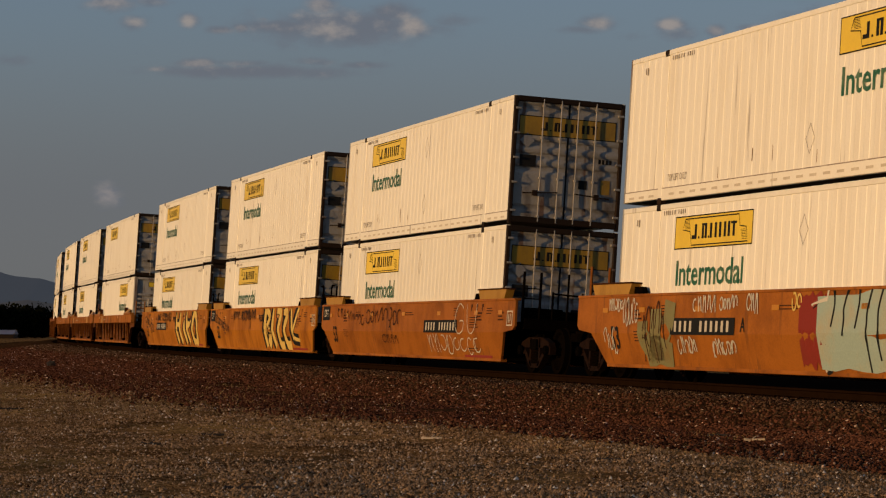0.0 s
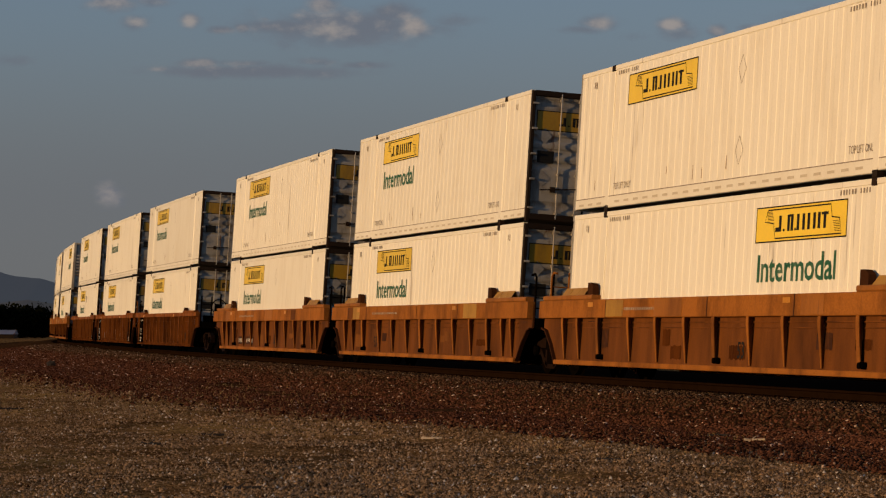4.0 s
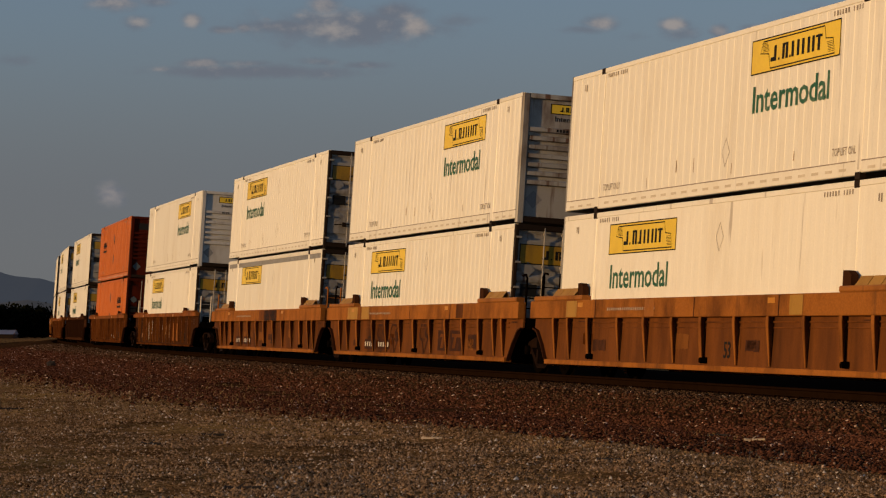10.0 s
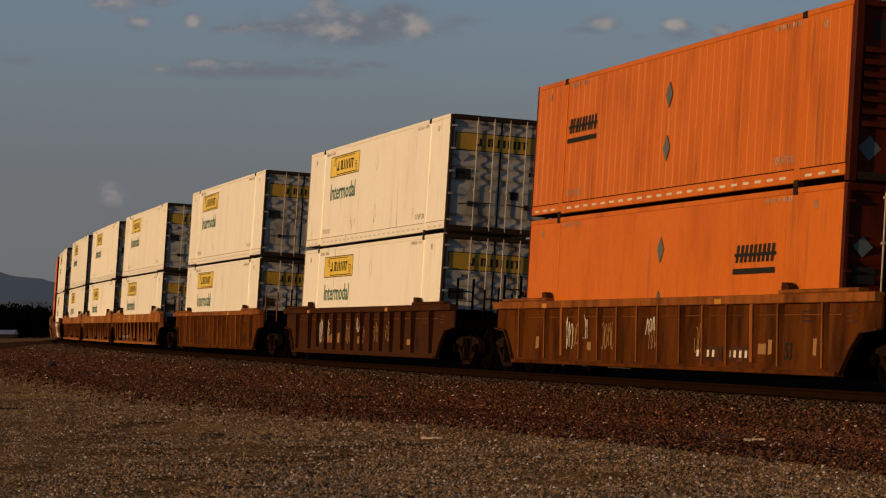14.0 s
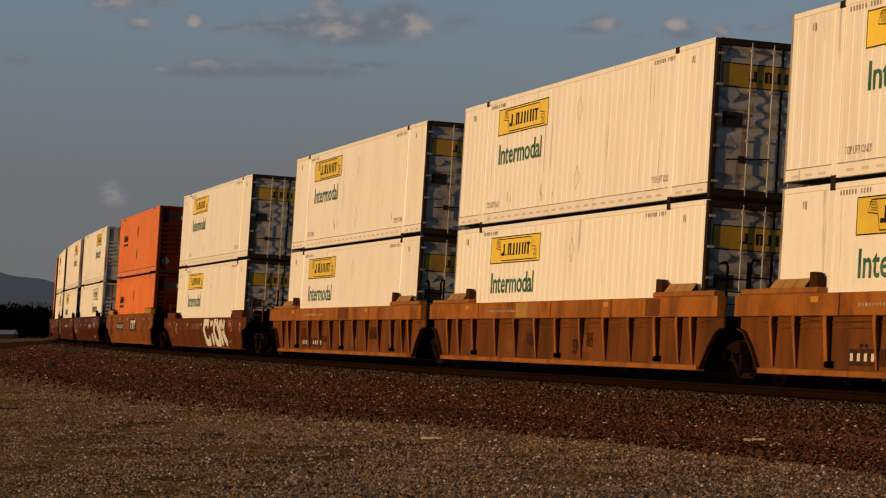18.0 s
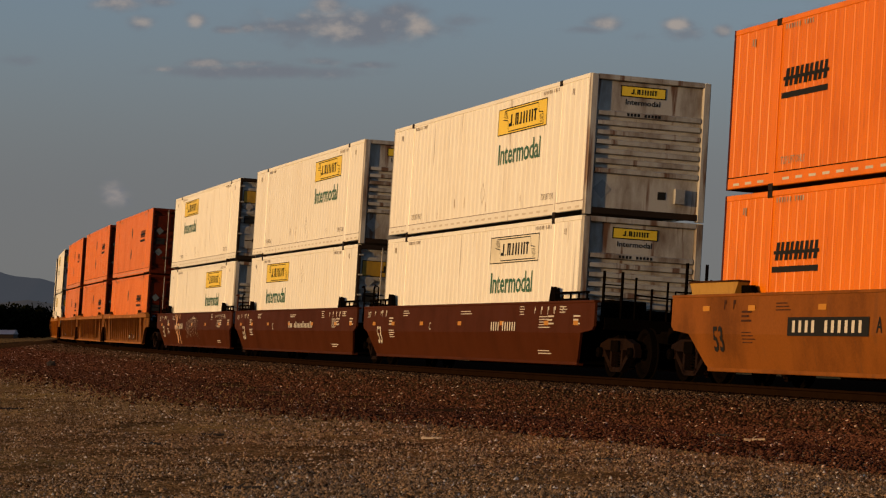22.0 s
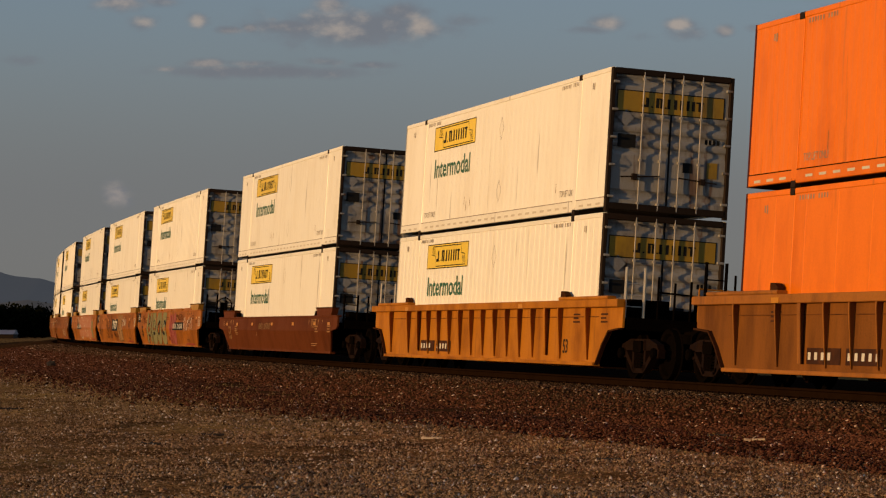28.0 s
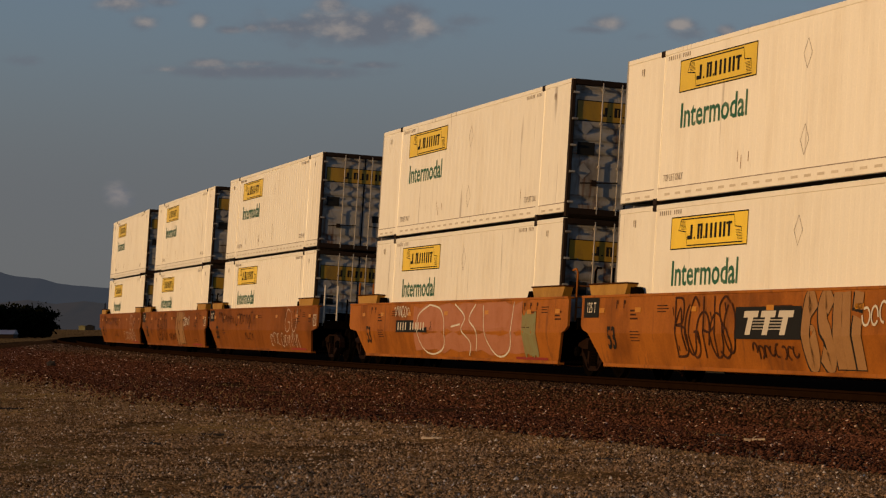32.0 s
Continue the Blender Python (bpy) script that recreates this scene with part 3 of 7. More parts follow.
def container(kind, logo, end, text=True, faded=False, flat=False, sheeted=False, clean=False):
    orange = "orange" in kind
    paint, pend = (OLD_ORANGE if kind == "aged orange" else ORANGE, ORANGE_END_SHADED) if orange else (WHITE, WHITE_END_SHADED)
    c = empty("shipping_container")
    label = "%s 53 foot intermodal container with %s" % (
        kind, "corrugated doors and lock rods" if end == "door" else "a ribbed closed front end")
    tagged(c, label, "shipping container", "containers stacked on the train")
    part("side_panel", ribbed_side(-1, flat, (0.006 if end == "door" else 0.012) if orange else 0.003 if sheeted else 0.0075), paint, c, "nearly smooth long side panel, lightly stained" if sheeted else "corrugated long side panel, lightly stained")
    part("side_panel", ribbed_side(1), paint, c)
    for s in (-1, 1):
        a, b = sorted((s * CW, s * (CW - 0.09)))
        top = Shape().box(-HALF + 0.1, HALF - 0.1, a - (0.006 if s < 0 else 0), b + (0.006 if s > 0 else 0), CH - 0.10, CH, 0.012)
        part("top_rail", top, paint, c)
        bot = Shape().box(-6.18, 6.18, a - (0.008 if s < 0 else 0), b + (0.008 if s > 0 else 0), 0.075, 0.30, 0.012)
        bot.box(-HALF + 0.1, -6.19, a - (0.008 if s < 0 else 0), b, 0.11, 0.30, 0.012)
        bot.box(6.19, HALF - 0.1, a - (0.008 if s < 0 else 0), b, 0.11, 0.30, 0.012)
        part("bottom_rail", bot, paint, c, "bottom rail with scuffs")
        if s < 0:
            # dark strip paints the thin shadow line below the panel lap
            part("rail_seam", Shape().box(-HALF + 0.1, HALF - 0.1, -CW - 0.0095, -CW, 0.290, 0.308), GREY_INK if not orange else RAILSTEEL, c, "lap seam above the rail with its shadow line painted")
        for e in (-1, 1):
            post = Shape().box(e * 6.10 - 0.11, e * 6.10 + 0.11, a - (0.012 if s < 0 else 0), b + (0.012 if s > 0 else 0), 0.16, CH - 0.12, 0.01)
            part("corner_post", post, paint, c)
            for z0, z1 in ((0.0, 0.13), (CH - 0.12, CH + 0.004)):
                cast = Shape().box(e * 6.10 - 0.089, e * 6.10 + 0.089, a - (0.016 if s < 0 else 0), b + (0.016 if s > 0 else 0), z0, z1, 0.015)
                part("corner_casting", cast, DARK, c, "dark worn corner casting")
    tape = Shape()
    for i in range(30):
        x0 = -HALF + 0.35 + i * 0.525
        if abs(abs(x0 + 0.14) - 6.10) > 0.35:
            side_patch(tape, x0, x0 + 0.27, 0.155, 0.20, -CW - 0.012)
    part("reflective_tape", tape, CHALK if orange else TAPE, c, "dashed reflective tape along the rail")
    part("roof_panel", Shape().box(-HALF + 0.09, HALF - 0.09, -CW + 0.09, CW - 0.09, CH - 0.05, CH - 0.02), paint, c)
    part("floor_pan", Shape().box(-HALF + 0.1, HALF - 0.1, -CW + 0.09, CW - 0.09, 0.14, 0.26), DARK, c)
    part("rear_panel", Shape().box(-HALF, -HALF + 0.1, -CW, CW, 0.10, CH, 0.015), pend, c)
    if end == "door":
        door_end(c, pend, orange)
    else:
        bulkhead_end(c, pend if orange else CLEAN_FRONT_SHADED if clean else WHITE_FRONT_SHADED, orange)
    side_marks(c, logo, text, "faded" if faded else "", orange)
    rs = random.Random(len(kind) * 7 + len(logo) + 3 * text + 5 * faded + 9 * flat)
    for k in range(5):
        a, z = rs.gauss(-1.5, 1.6) if k < 3 else rs.uniform(-7, 7), rs.uniform(0.34, 0.6)
        h = rs.uniform(0.12, 0.3)
        part("scuff", Shape().quad((a - 0.008, -CW - 0.003, z), (a + 0.016, -CW - 0.003, z), (a + 0.014, -CW - 0.003, z + h), (a - 0.003, -CW - 0.003, z + h)), BUFF, c, "thin brown rust run")
    if flat and not orange:
        part("top_strip", side_patch(Shape(), -HALF + 0.3, HALF - 0.3, CH - 0.26, CH - 0.115, -CW - 0.004), DULL, c, "grey strip below the roof")
    return c


# ---------------------------------------------------------------- wagons
def smooth_line(pts, steps=5):
    """A flowing line through the points given."""
    if len(pts) < 3:
        return list(pts)
    p = [pts[0]] + list(pts) + [pts[-1]]
    out = []
    for a, b, c, d in zip(p, p[1:], p[2:], p[3:]):
        for k in range(steps):
            t = k / steps
            out.append(tuple(0.5 * (2 * b[i] + (c[i] - a[i]) * t + (2 * a[i] - 5 * b[i] + 4 * c[i] - d[i]) * t * t + (3 * b[i] - a[i] - 3 * c[i] + d[i]) * t ** 3) for i in (0, 1)))
    return out + [pts[-1]]


def ribbon(sh, pts, w, y, z0=-9.0, z1=9.0, cap=True):
    """A painted line of half width w on the side y(z)."""
    n = len(pts)
    rows = []
    for i in range(n):
        a, b = Vector(pts[max(0, i - 1)]), Vector(pts[min(n - 1, i + 1)])
        d = (b - a).normalized() if (b - a).length > 1e-6 else Vector((0, 1))
        p = Vector(pts[i])
        if cap and i in (0, n - 1):
            p = p + d * (w * 0.5 if i else -w * 0.5)
        m = Vector((-d.y, d.x)) * w
        rows.append((p + m, p - m))
    cl = lambda v: (v.x, y(min(max(v.y, z0), z1)), min(max(v.y, z0), z1))
    for (a, b), (c, d) in zip(rows, rows[1:]):
        sh.quad(cl(b), cl(d), cl(c), cl(a))
    return sh


def scribble(seed, x0, x1, z0, z1, n, w, y, slope=0.0):
    """A quick hand's tag: looped, pointed marks in a row that spell nothing."""
    rnd = random.Random(seed)
    sh, cell = Shape(), (x1 - x0) / n
    for i in range(n):
        c = x0 + cell * (i + 0.5)
        drop = slope * (i / max(1, n - 1) - 0.5)
        hi = z1 - (z1 - z0) * rnd.uniform(0, 0.25) + drop
        lo = z0 + (z1 - z0) * rnd.uniform(0, 0.25) + drop
        kind, r, m = rnd.randint(0, 4), cell * rnd.uniform(0.36, 0.5), (hi + lo) / 2
        if kind < 3:
            t0, sweep_by = rnd.uniform(0, 6.28), rnd.uniform(3.4, 6.0) * rnd.choice((-1, 1))
            pts = [(c + r * math.cos(t0 + sweep_by * q / 7), m + (hi - lo) / 2 * math.sin(t0 + sweep_by * q / 7)) for q in range(8)]
            ribbon(sh, smooth_line(pts, 3), w, y)
        if kind > 1:
            lean = rnd.uniform(-0.25, 0.25) * cell
            ribbon(sh, [(c - r * 0.6 - lean, lo), (c - r * 0.6 + lean, hi)], w, y)
        if kind > 2:
            ribbon(sh, smooth_line([(c - r * 0.6, m), (c + r * 0.3, hi), (c + r * 0.6, m), (c + r, lo)], 3), w, y)
    return sh


# tall sprayed forms, each as lines over a unit square
FORM_A = (((0.05, 0), (0.02, 0.5), (0.0, 1)), ((0.95, 0), (0.92, 0.5), (0.85, 1)), ((0.05, 0.45), (0.5, 0.42), (0.9, 0.5)))
FORM_B = (((0.1, 0), (0.08, 0.5), (0.05, 1)), ((0.1, 1), (0.7, 0.95), (0.7, 0.6), (0.15, 0.53)), ((0.15, 0.53), (0.95, 0.45), (0.95, 0.06), (0.12, 0.0)))
FORM_C = (((0.45, 1), (0.05, 0.8), (0.0, 0.45), (0.15, 0.1), (0.5, 0.0), (0.9, 0.15), (1.0, 0.55), (0.85, 0.9), (0.45, 1)),)
FORM_D = (((0.9, 0.9), (0.5, 1.0), (0.1, 0.85), (0.25, 0.6), (0.75, 0.42), (0.9, 0.15), (0.5, 0.0), (0.05, 0.1)),)
FORM_E = (((0.85, 0.85), (0.45, 1.0), (0.1, 0.7), (0.05, 0.3), (0.35, 0.0), (0.8, 0.1), (0.85, 0.4), (0.5, 0.42)),)
FORM_G = (((0.0, 0.95), (0.1, 0.3), (0.4, 0.0), (0.8, 0.2), (0.95, 1.0)),)
FORM_H = (((0.2, 1.0), (0.55, 0.75), (0.45, 0.5), (0.7, 0.25), (0.6, 0.0)), ((0.9, 0.98), (0.7, 0.7), (0.95, 0.45), (0.85, 0.1)), ((0.1, 0.55), (0.4, 0.6)))
FORM_F = (((0.3, 0), (0.3, 0.5), (0.35, 0.62)), ((0.38, 0.9), (0.42, 1.0)))


def forms(kinds, x0, x1, z0, z1, w, y, lean=0.0, gap=0.12, dx=0.0, dz=0.0):
    sh, cell = Shape(), (x1 - x0) / len(kinds)
    for i, kind in enumerate(kinds):
        a, b = x0 + cell * i + cell * gap / 2 + w * 0.6, x0 + cell * (i + 1) - cell * gap / 2 - w * 0.6
        for line in kind:
            pts = [(a + (b - a) * u + lean * (0.5 - v) + dx, z0 + w * 0.6 + (z1 - z0 - 1.2 * w) * v + dz) for u, v in line]
            ribbon(sh, smooth_line(pts, 6), w, y, z0 - 0.04, z1 + 0.04)
    return sh


# swollen sprayed words: strokes over a unit square, each with its half widths at the start and at the end
HILO = ((((0.04, 1.0), (0.05, 0.5), (0.10, 0.02)), 0.10, 0.30), (((0.22, 0.97), (0.20, 0.5), (0.27, 0.02)), 0.12, 0.30), (((0.07, 0.62), (0.20, 0.58)), 0.10, 0.10), (((0.365, 0.95), (0.375, 0.88)), 0.12, 0.10),
        (((0.385, 0.74), (0.40, 0.45), (0.47, 0.03)), 0.10, 0.30), (((0.50, 1.0), (0.50, 0.7), (0.55, 0.35), (0.60, 0.08)), 0.12, 0.26), (((0.54, 0.62), (0.62, 0.60), (0.69, 0.74)), 0.16, 0.05),
        (((0.84, 1.0), (0.77, 0.75), (0.75, 0.45), (0.80, 0.08), (0.90, 0.06), (0.95, 0.4), (0.92, 0.75), (0.84, 1.0)), 0.20, 0.20))
BIZZY = ((((0.06, 1.0), (0.05, 0.5), (0.07, 0.04)), 0.16, 0.26), (((0.08, 0.97), (0.18, 0.80), (0.10, 0.55)), 0.12, 0.14), (((0.10, 0.52), (0.19, 0.32), (0.12, 0.06)), 0.14, 0.24), (((0.28, 1.0), (0.26, 0.5), (0.32, 0.04)), 0.11, 0.26),
         (((0.37, 0.94), (0.48, 0.90), (0.42, 0.5), (0.45, 0.1), (0.54, 0.06)), 0.11, 0.22), (((0.55, 0.90), (0.65, 0.86), (0.58, 0.5), (0.62, 0.12), (0.72, 0.08)), 0.11, 0.22),
         (((0.74, 0.97), (0.77, 0.6), (0.80, 0.25)), 0.10, 0.16), (((0.94, 1.0), (0.84, 0.62), (0.80, 0.3), (0.95, 0.22)), 0.09, 0.07))
CION = ((((0.24, 0.78), (0.16, 0.97), (0.05, 0.85), (0.04, 0.45), (0.10, 0.08), (0.22, 0.10), (0.25, 0.35)), 0.22, 0.22), (((0.36, 0.94), (0.36, 0.72)), 0.29, 0.26), (((0.36, 0.45), (0.38, 0.04)), 0.20, 0.29),
        (((0.56, 0.97), (0.49, 0.8), (0.48, 0.4), (0.55, 0.05), (0.66, 0.1), (0.66, 0.6), (0.58, 0.95)), 0.22, 0.22), (((0.74, 0.95), (0.73, 0.5), (0.78, 0.04)), 0.23, 0.26), (((0.76, 0.9), (0.86, 0.45), (0.97, 0.04)), 0.19, 0.25), (((0.90, 0.95), (0.88, 0.4)), 0.19, 0.17))


def swollen(strokes, x0, x1, z0, z1, y, more=0.0, dx=0.0):
    """Strokes that swell along their length, grown by `more`."""
    sh = Shape()
    for line, w0, w1 in strokes:
        pts = smooth_line([(x0 + (x1 - x0) * u + dx, z0 + (z1 - z0) * v) for u, v in line], 6)
        if len(pts) == 2:
            pts = [pts[0], ((pts[0][0] + pts[1][0]) / 2, (pts[0][1] + pts[1][1]) / 2), pts[1]]
        n = len(pts)
        rows = []
        for i in range(n):
            a, b = Vector(pts[max(0, i - 1)]), Vector(pts[min(n - 1, i + 1)])
            d = (b - a).normalized() if (b - a).length > 1e-6 else Vector((0, 1))
            f = i / (n - 1)
            w = (w0 + (w1 - w0) * f) * (0.72 + 0.28 * math.sin(math.pi * min(1.0, 0.15 + f))) + more
            m = Vector((-d.y, d.x)) * w
            rows.append((Vector(pts[i]) + m, Vector(pts[i]) - m))
        cl = lambda v: (v.x, y(min(max(v.y, z0 - 0.02), z1 + 0.02)), min(max(v.y, z0 - 0.02), z1 + 0.02))
        for (a, b), (c, e) in zip(rows, rows[1:]):
            sh.quad(cl(b), cl(e), cl(c), cl(a))
    return sh


def wavy_field(seed, x0, x1, z0, z1, y):
    """A painted field with an uneven edge."""
    rnd = random.Random(seed)
    sh, n = Shape(), 14
    xs = [x0 + (x1 - x0) * i / n for i in range(n + 1)]
    lo = [z0 + rnd.uniform(0, 0.14) * (z1 - z0) for _ in xs]
    hi = [z1 - rnd.uniform(0, 0.10) * (z1 - z0) for _ in xs]
    for i in range(n):
        zs_a = [lo[i] + (hi[i] - lo[i]) * k / 4 for k in range(5)]
        zs_b = [lo[i + 1] + (hi[i + 1] - lo[i + 1]) * k / 4 for k in range(5)]
        for k in range(4):
            sh.quad((xs[i], y(zs_a[k]), zs_a[k]), (xs[i + 1], y(zs_b[k]), zs_b[k]), (xs[i + 1], y(zs_b[k + 1]), zs_b[k + 1]), (xs[i], y(zs_a[k + 1]), zs_a[k + 1]))
    return sh


def wagon(style, paint, top, front, rear, words, label, pitch=1.5, chord=0.16, seed=0, guide=True):
    """A well wagon unit. front, rear: True where it ends in a coupler, False where it shares a bogie with the next unit.
    x of the sides runs from xr to xf; the well hangs between the bogies."""
    w = empty("well_wagon")
    tagged(w, label, "rail wagon", "well wagons of the train")
    xf = HALF + (1.65 if front else 1.22)
    xr = HALF - (17.85 if rear else 17.42)
    wf, wr = HALF + 0.25, HALF - 16.40           # ends of the deep well
    low = 0.22
    rnd = random.Random(seed)
    face = (lambda z: -1.506 if z > 0.84 else -1.506 + (0.84 - z) * 0.27) if style == "smooth" else (lambda z: -1.375)
    if style == "smooth":
        for s in (-1, 1):
            sh = Shape()
            q = [(xr, top), (xf, top), (xf, 0.98), (xf - 0.12, 0.90), (wf + 0.60, 0.84), (wr - 0.60, 0.84), (xr + 0.12, 0.90), (xr, 0.98)]
            lo = [(wf + 0.60, 0.84), (wf + 0.38, 0.62), (wf + 0.10, low + 0.12), (wf - 0.05, low), (wr + 0.05, low), (wr - 0.10, low + 0.12), (wr - 0.38, 0.62), (wr - 0.60, 0.84)]
            def side_y(z):
                return s * (1.50 if z > 0.83 else 1.50 - (0.84 - z) * 0.27)
            for poly in (q, lo):
                pts = [(a, side_y(z), z) for a, z in poly]
                inner = [(a, side_y(z) - s * 0.05, z) for a, z in poly]
                k = len(sh.v)
                n = len(pts)
                sh.v += pts + inner
                sh.f += [tuple(range(k, k + n)) if s > 0 else tuple(range(k + n - 1, k - 1, -1)), tuple(range(k + n, k + 2 * n))]
                sh.f += [(k + i, k + (i + 1) % n, k + n + (i + 1) % n, k + n + i) for i in range(n)]
            part("side_wall", sh, paint, w, "smooth folded steel side sheet")
            a, b = sorted((s * 1.52, s * 1.38))
            part("top_flange", Shape().box(xr + 0.02, xf - 0.02, a, b, top - 0.02, top + 0.03, 0.008), paint, w)
            a, b = sorted((s * 1.345, s * 1.20))
            part("bottom_sill", Shape().box(wr, wf, a, b, low - 0.02, low + 0.06, 0.01), paint, w)
    else:
        for s in (-1, 1):
            a, b = sorted((s * 1.37, s * 1.33))
            ring = [(xr, top - 0.05), (xf, top - 0.05), (xf, 0.95), (wf + 0.75, 0.90), (wf + 0.40, 0.62), (wf + 0.05, low + 0.02), (wr - 0.05, low + 0.02), (wr - 0.40, 0.62), (wr - 0.75, 0.90), (xr, 0.95)]
            # One russet wagon's sheets are darkened further with the umber tone.
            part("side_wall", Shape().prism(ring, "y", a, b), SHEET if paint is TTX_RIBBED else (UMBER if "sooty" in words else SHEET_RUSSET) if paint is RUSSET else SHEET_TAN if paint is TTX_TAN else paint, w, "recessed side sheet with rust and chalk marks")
            a, b = sorted((s * 1.50, s * 1.34))
            part("top_chord", Shape().box(xr, xf, a, b, top - chord, top, 0.012), paint, w, "deep top chord" if chord > 0.3 else "")
            a, b = sorted((s * 1.46, s * 1.30))
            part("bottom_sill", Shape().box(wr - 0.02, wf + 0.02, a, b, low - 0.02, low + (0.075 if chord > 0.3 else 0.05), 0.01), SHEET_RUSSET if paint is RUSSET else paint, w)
            a, b = sorted((s * 1.44, s * 1.36))
            for xe, d in ((wf, 1), (wr, -1)):
                part("arch_flange", Shape().prism([(xe + d * 0.05, low), (xe + d * 0.40, 0.62), (xe + d * 0.75, 0.90), ((xf if d > 0 else xr), 0.95), ((xf if d > 0 else xr), 0.92), (xe + d * 0.78, 0.87), (xe + d * 0.43, 0.60), (xe + d * 0.08, low)], "y", a, b), UMBER, w, "dark umber arch flange")
            if chord > 0.3:
                posts = [(HALF - o, o in (13.8, 7.75, 1.9)) for o in (15.9, 15.0, 13.8, 12.05, 10.6, 9.15, 7.75, 6.2, 4.75, 3.3, 1.9, 0.75, 0.05)]
            else:
                n = int(12.2 / (pitch - 0.12))
                posts = [(HALF - 14.2 + i * 12.2 / n, i in (1, n - 1)) for i in range(n + 1)] + [(HALF - 15.95, False), (HALF - 0.25, False)]
            for i, (x, wide) in enumerate(posts):
                if s > 0 and i % 3:
                    continue
                rib, f = Shape(), 0.055 if wide else (0.050 if chord > 0.3 else 0.028)
                foot, head = low + (0.16 if wide else 0.10), top - chord
                out = 0.055 if wide else 0.02
                ring = [(s * 1.372, foot), (s * (1.372 + out), foot), (s * 1.486, head - 0.12), (s * 1.486, head), (s * 1.372, head)]
                if paint in (RUSSET, UMBER):
                    # upright plate with a narrow lip, deeper at the head
                    half = 0.05 if wide else 0.016
                    rib.prism([(s * 1.372, foot), (s * 1.452, foot), (s * 1.494, head - 0.10), (s * 1.494, head), (s * 1.372, head)], "x", x - half, x + half)
                    lip = 0.075 if wide else 0.034
                    rib.prism([(s * 1.444, foot), (s * 1.456, foot), (s * 1.498, head - 0.10), (s * 1.498, head), (s * 1.486, head), (s * 1.486, head - 0.10)], "x", x - lip, x + half + 0.004)
                    part("rib", rib, paint, w)
                    continue
                rib.prism(ring, "x", x - 0.055, x - 0.035)
                # front flange, wide at the head and narrow at the foot
                k, g = len(rib.v), (f if wide else 0.018 if chord > 0.3 else 0.013)
                for yy in (0.0, 0.014):
                    rib.v += [(x - 0.055 - (f - 0.05), s * (1.372 + out + yy), foot), (x - 0.05 + 2 * g, s * (1.372 + out + yy), foot), (x - 0.05 + 2 * f, s * (1.486 + yy), head - 0.12), (x - 0.05 + 2 * f, s * (1.486 + yy), head), (x - 0.055 - (f - 0.05), s * (1.486 + yy), head), (x - 0.055 - (f - 0.05), s * (1.486 + yy), head - 0.12)]
                rib.f += [(k + 6, k + 7, k + 8, k + 11), (k + 11, k + 8, k + 9, k + 10), (k, k + 5, k + 2, k + 1), (k + 5, k + 4, k + 3, k + 2)]
                for a0, a1 in ((0, 1), (1, 2), (2, 3), (3, 4), (4, 5), (5, 0)):
                    rib.f.append((k + a0, k + a1, k + 6 + a1, k + 6 + a0))
                part("rib", rib, paint, w)
                if wide and s < 0 and chord > 0.3:
                    lug = Shape().box(x + 0.02, x + 0.16, -1.46, -1.372, foot - 0.05, foot + 0.06, 0.02).rod((x + 0.11, -1.50, foot), (x + 0.11, -1.37, foot), 0.05, 10)
                    part("foot_lug", lug, IRON, w, "dark foot bracket")
            if chord > 0.3:
                a, b = sorted((s * 1.395, s * 1.372))
                part("stiffener", Shape().box(wr, wf, a, b, top - chord - 0.10, top - chord - 0.075), SHEET, w)
            a, b = sorted((s * 1.39, s * 1.372))
            part("stiffener", Shape().box(wr, wf, a, b, top - chord - 0.19, top - chord - 0.175), SHEET, w)
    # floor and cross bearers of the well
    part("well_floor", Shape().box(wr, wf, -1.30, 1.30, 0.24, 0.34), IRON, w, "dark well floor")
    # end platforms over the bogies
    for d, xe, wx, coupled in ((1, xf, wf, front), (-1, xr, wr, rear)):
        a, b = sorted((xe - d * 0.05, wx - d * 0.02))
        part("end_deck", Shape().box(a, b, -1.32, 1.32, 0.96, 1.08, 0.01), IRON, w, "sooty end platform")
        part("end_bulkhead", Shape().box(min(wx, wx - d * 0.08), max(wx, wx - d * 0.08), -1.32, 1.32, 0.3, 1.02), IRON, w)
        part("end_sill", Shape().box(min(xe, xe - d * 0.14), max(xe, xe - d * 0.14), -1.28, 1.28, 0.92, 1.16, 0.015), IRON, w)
        if guide:
            for s in (-1, 1):
                g = Shape()
                a0, a1 = (wx - d * 2.25, wx - d * 0.1) if style == "ribbed" else (wx - d * 1.35, wx + d * 0.55)
                a0, a1 = min(a0, a1), max(a0, a1)
                ya, yb = sorted((s * 1.315, s * 1.50))
                if style == "ribbed":
                    rise = 0.10 if chord > 0.3 else 0.07
                    g.box(a0, a1 if d < 0 else a1 + 0.9, ya, yb, top + 0.002, top + rise, 0.02) if d > 0 else g.box(a0 - 0.9, a1, ya, yb, top + 0.002, top + rise, 0.02)
                    guide_part = part("container_guide", g, TTX_TAN if chord > 0.3 else paint, w, "raised container guide block")
                    c0, c1 = sorted((wx - d * 1.75, wx - d * 0.35))
                    if chord > 0.3 and s < 0:
                        # leaning plates with dark joints between them
                        for q in range(3):
                            e0, e1 = c0 + (c1 - c0) * q / 3 + 0.012, c0 + (c1 - c0) * (q + 1) / 3 - 0.012
                            lean = Shape().quad((e0, ya + 0.02, top + 0.10), (e1, ya + 0.02, top + 0.10), (e1, yb - 0.06, top + 0.25), (e0, yb - 0.06, top + 0.25))
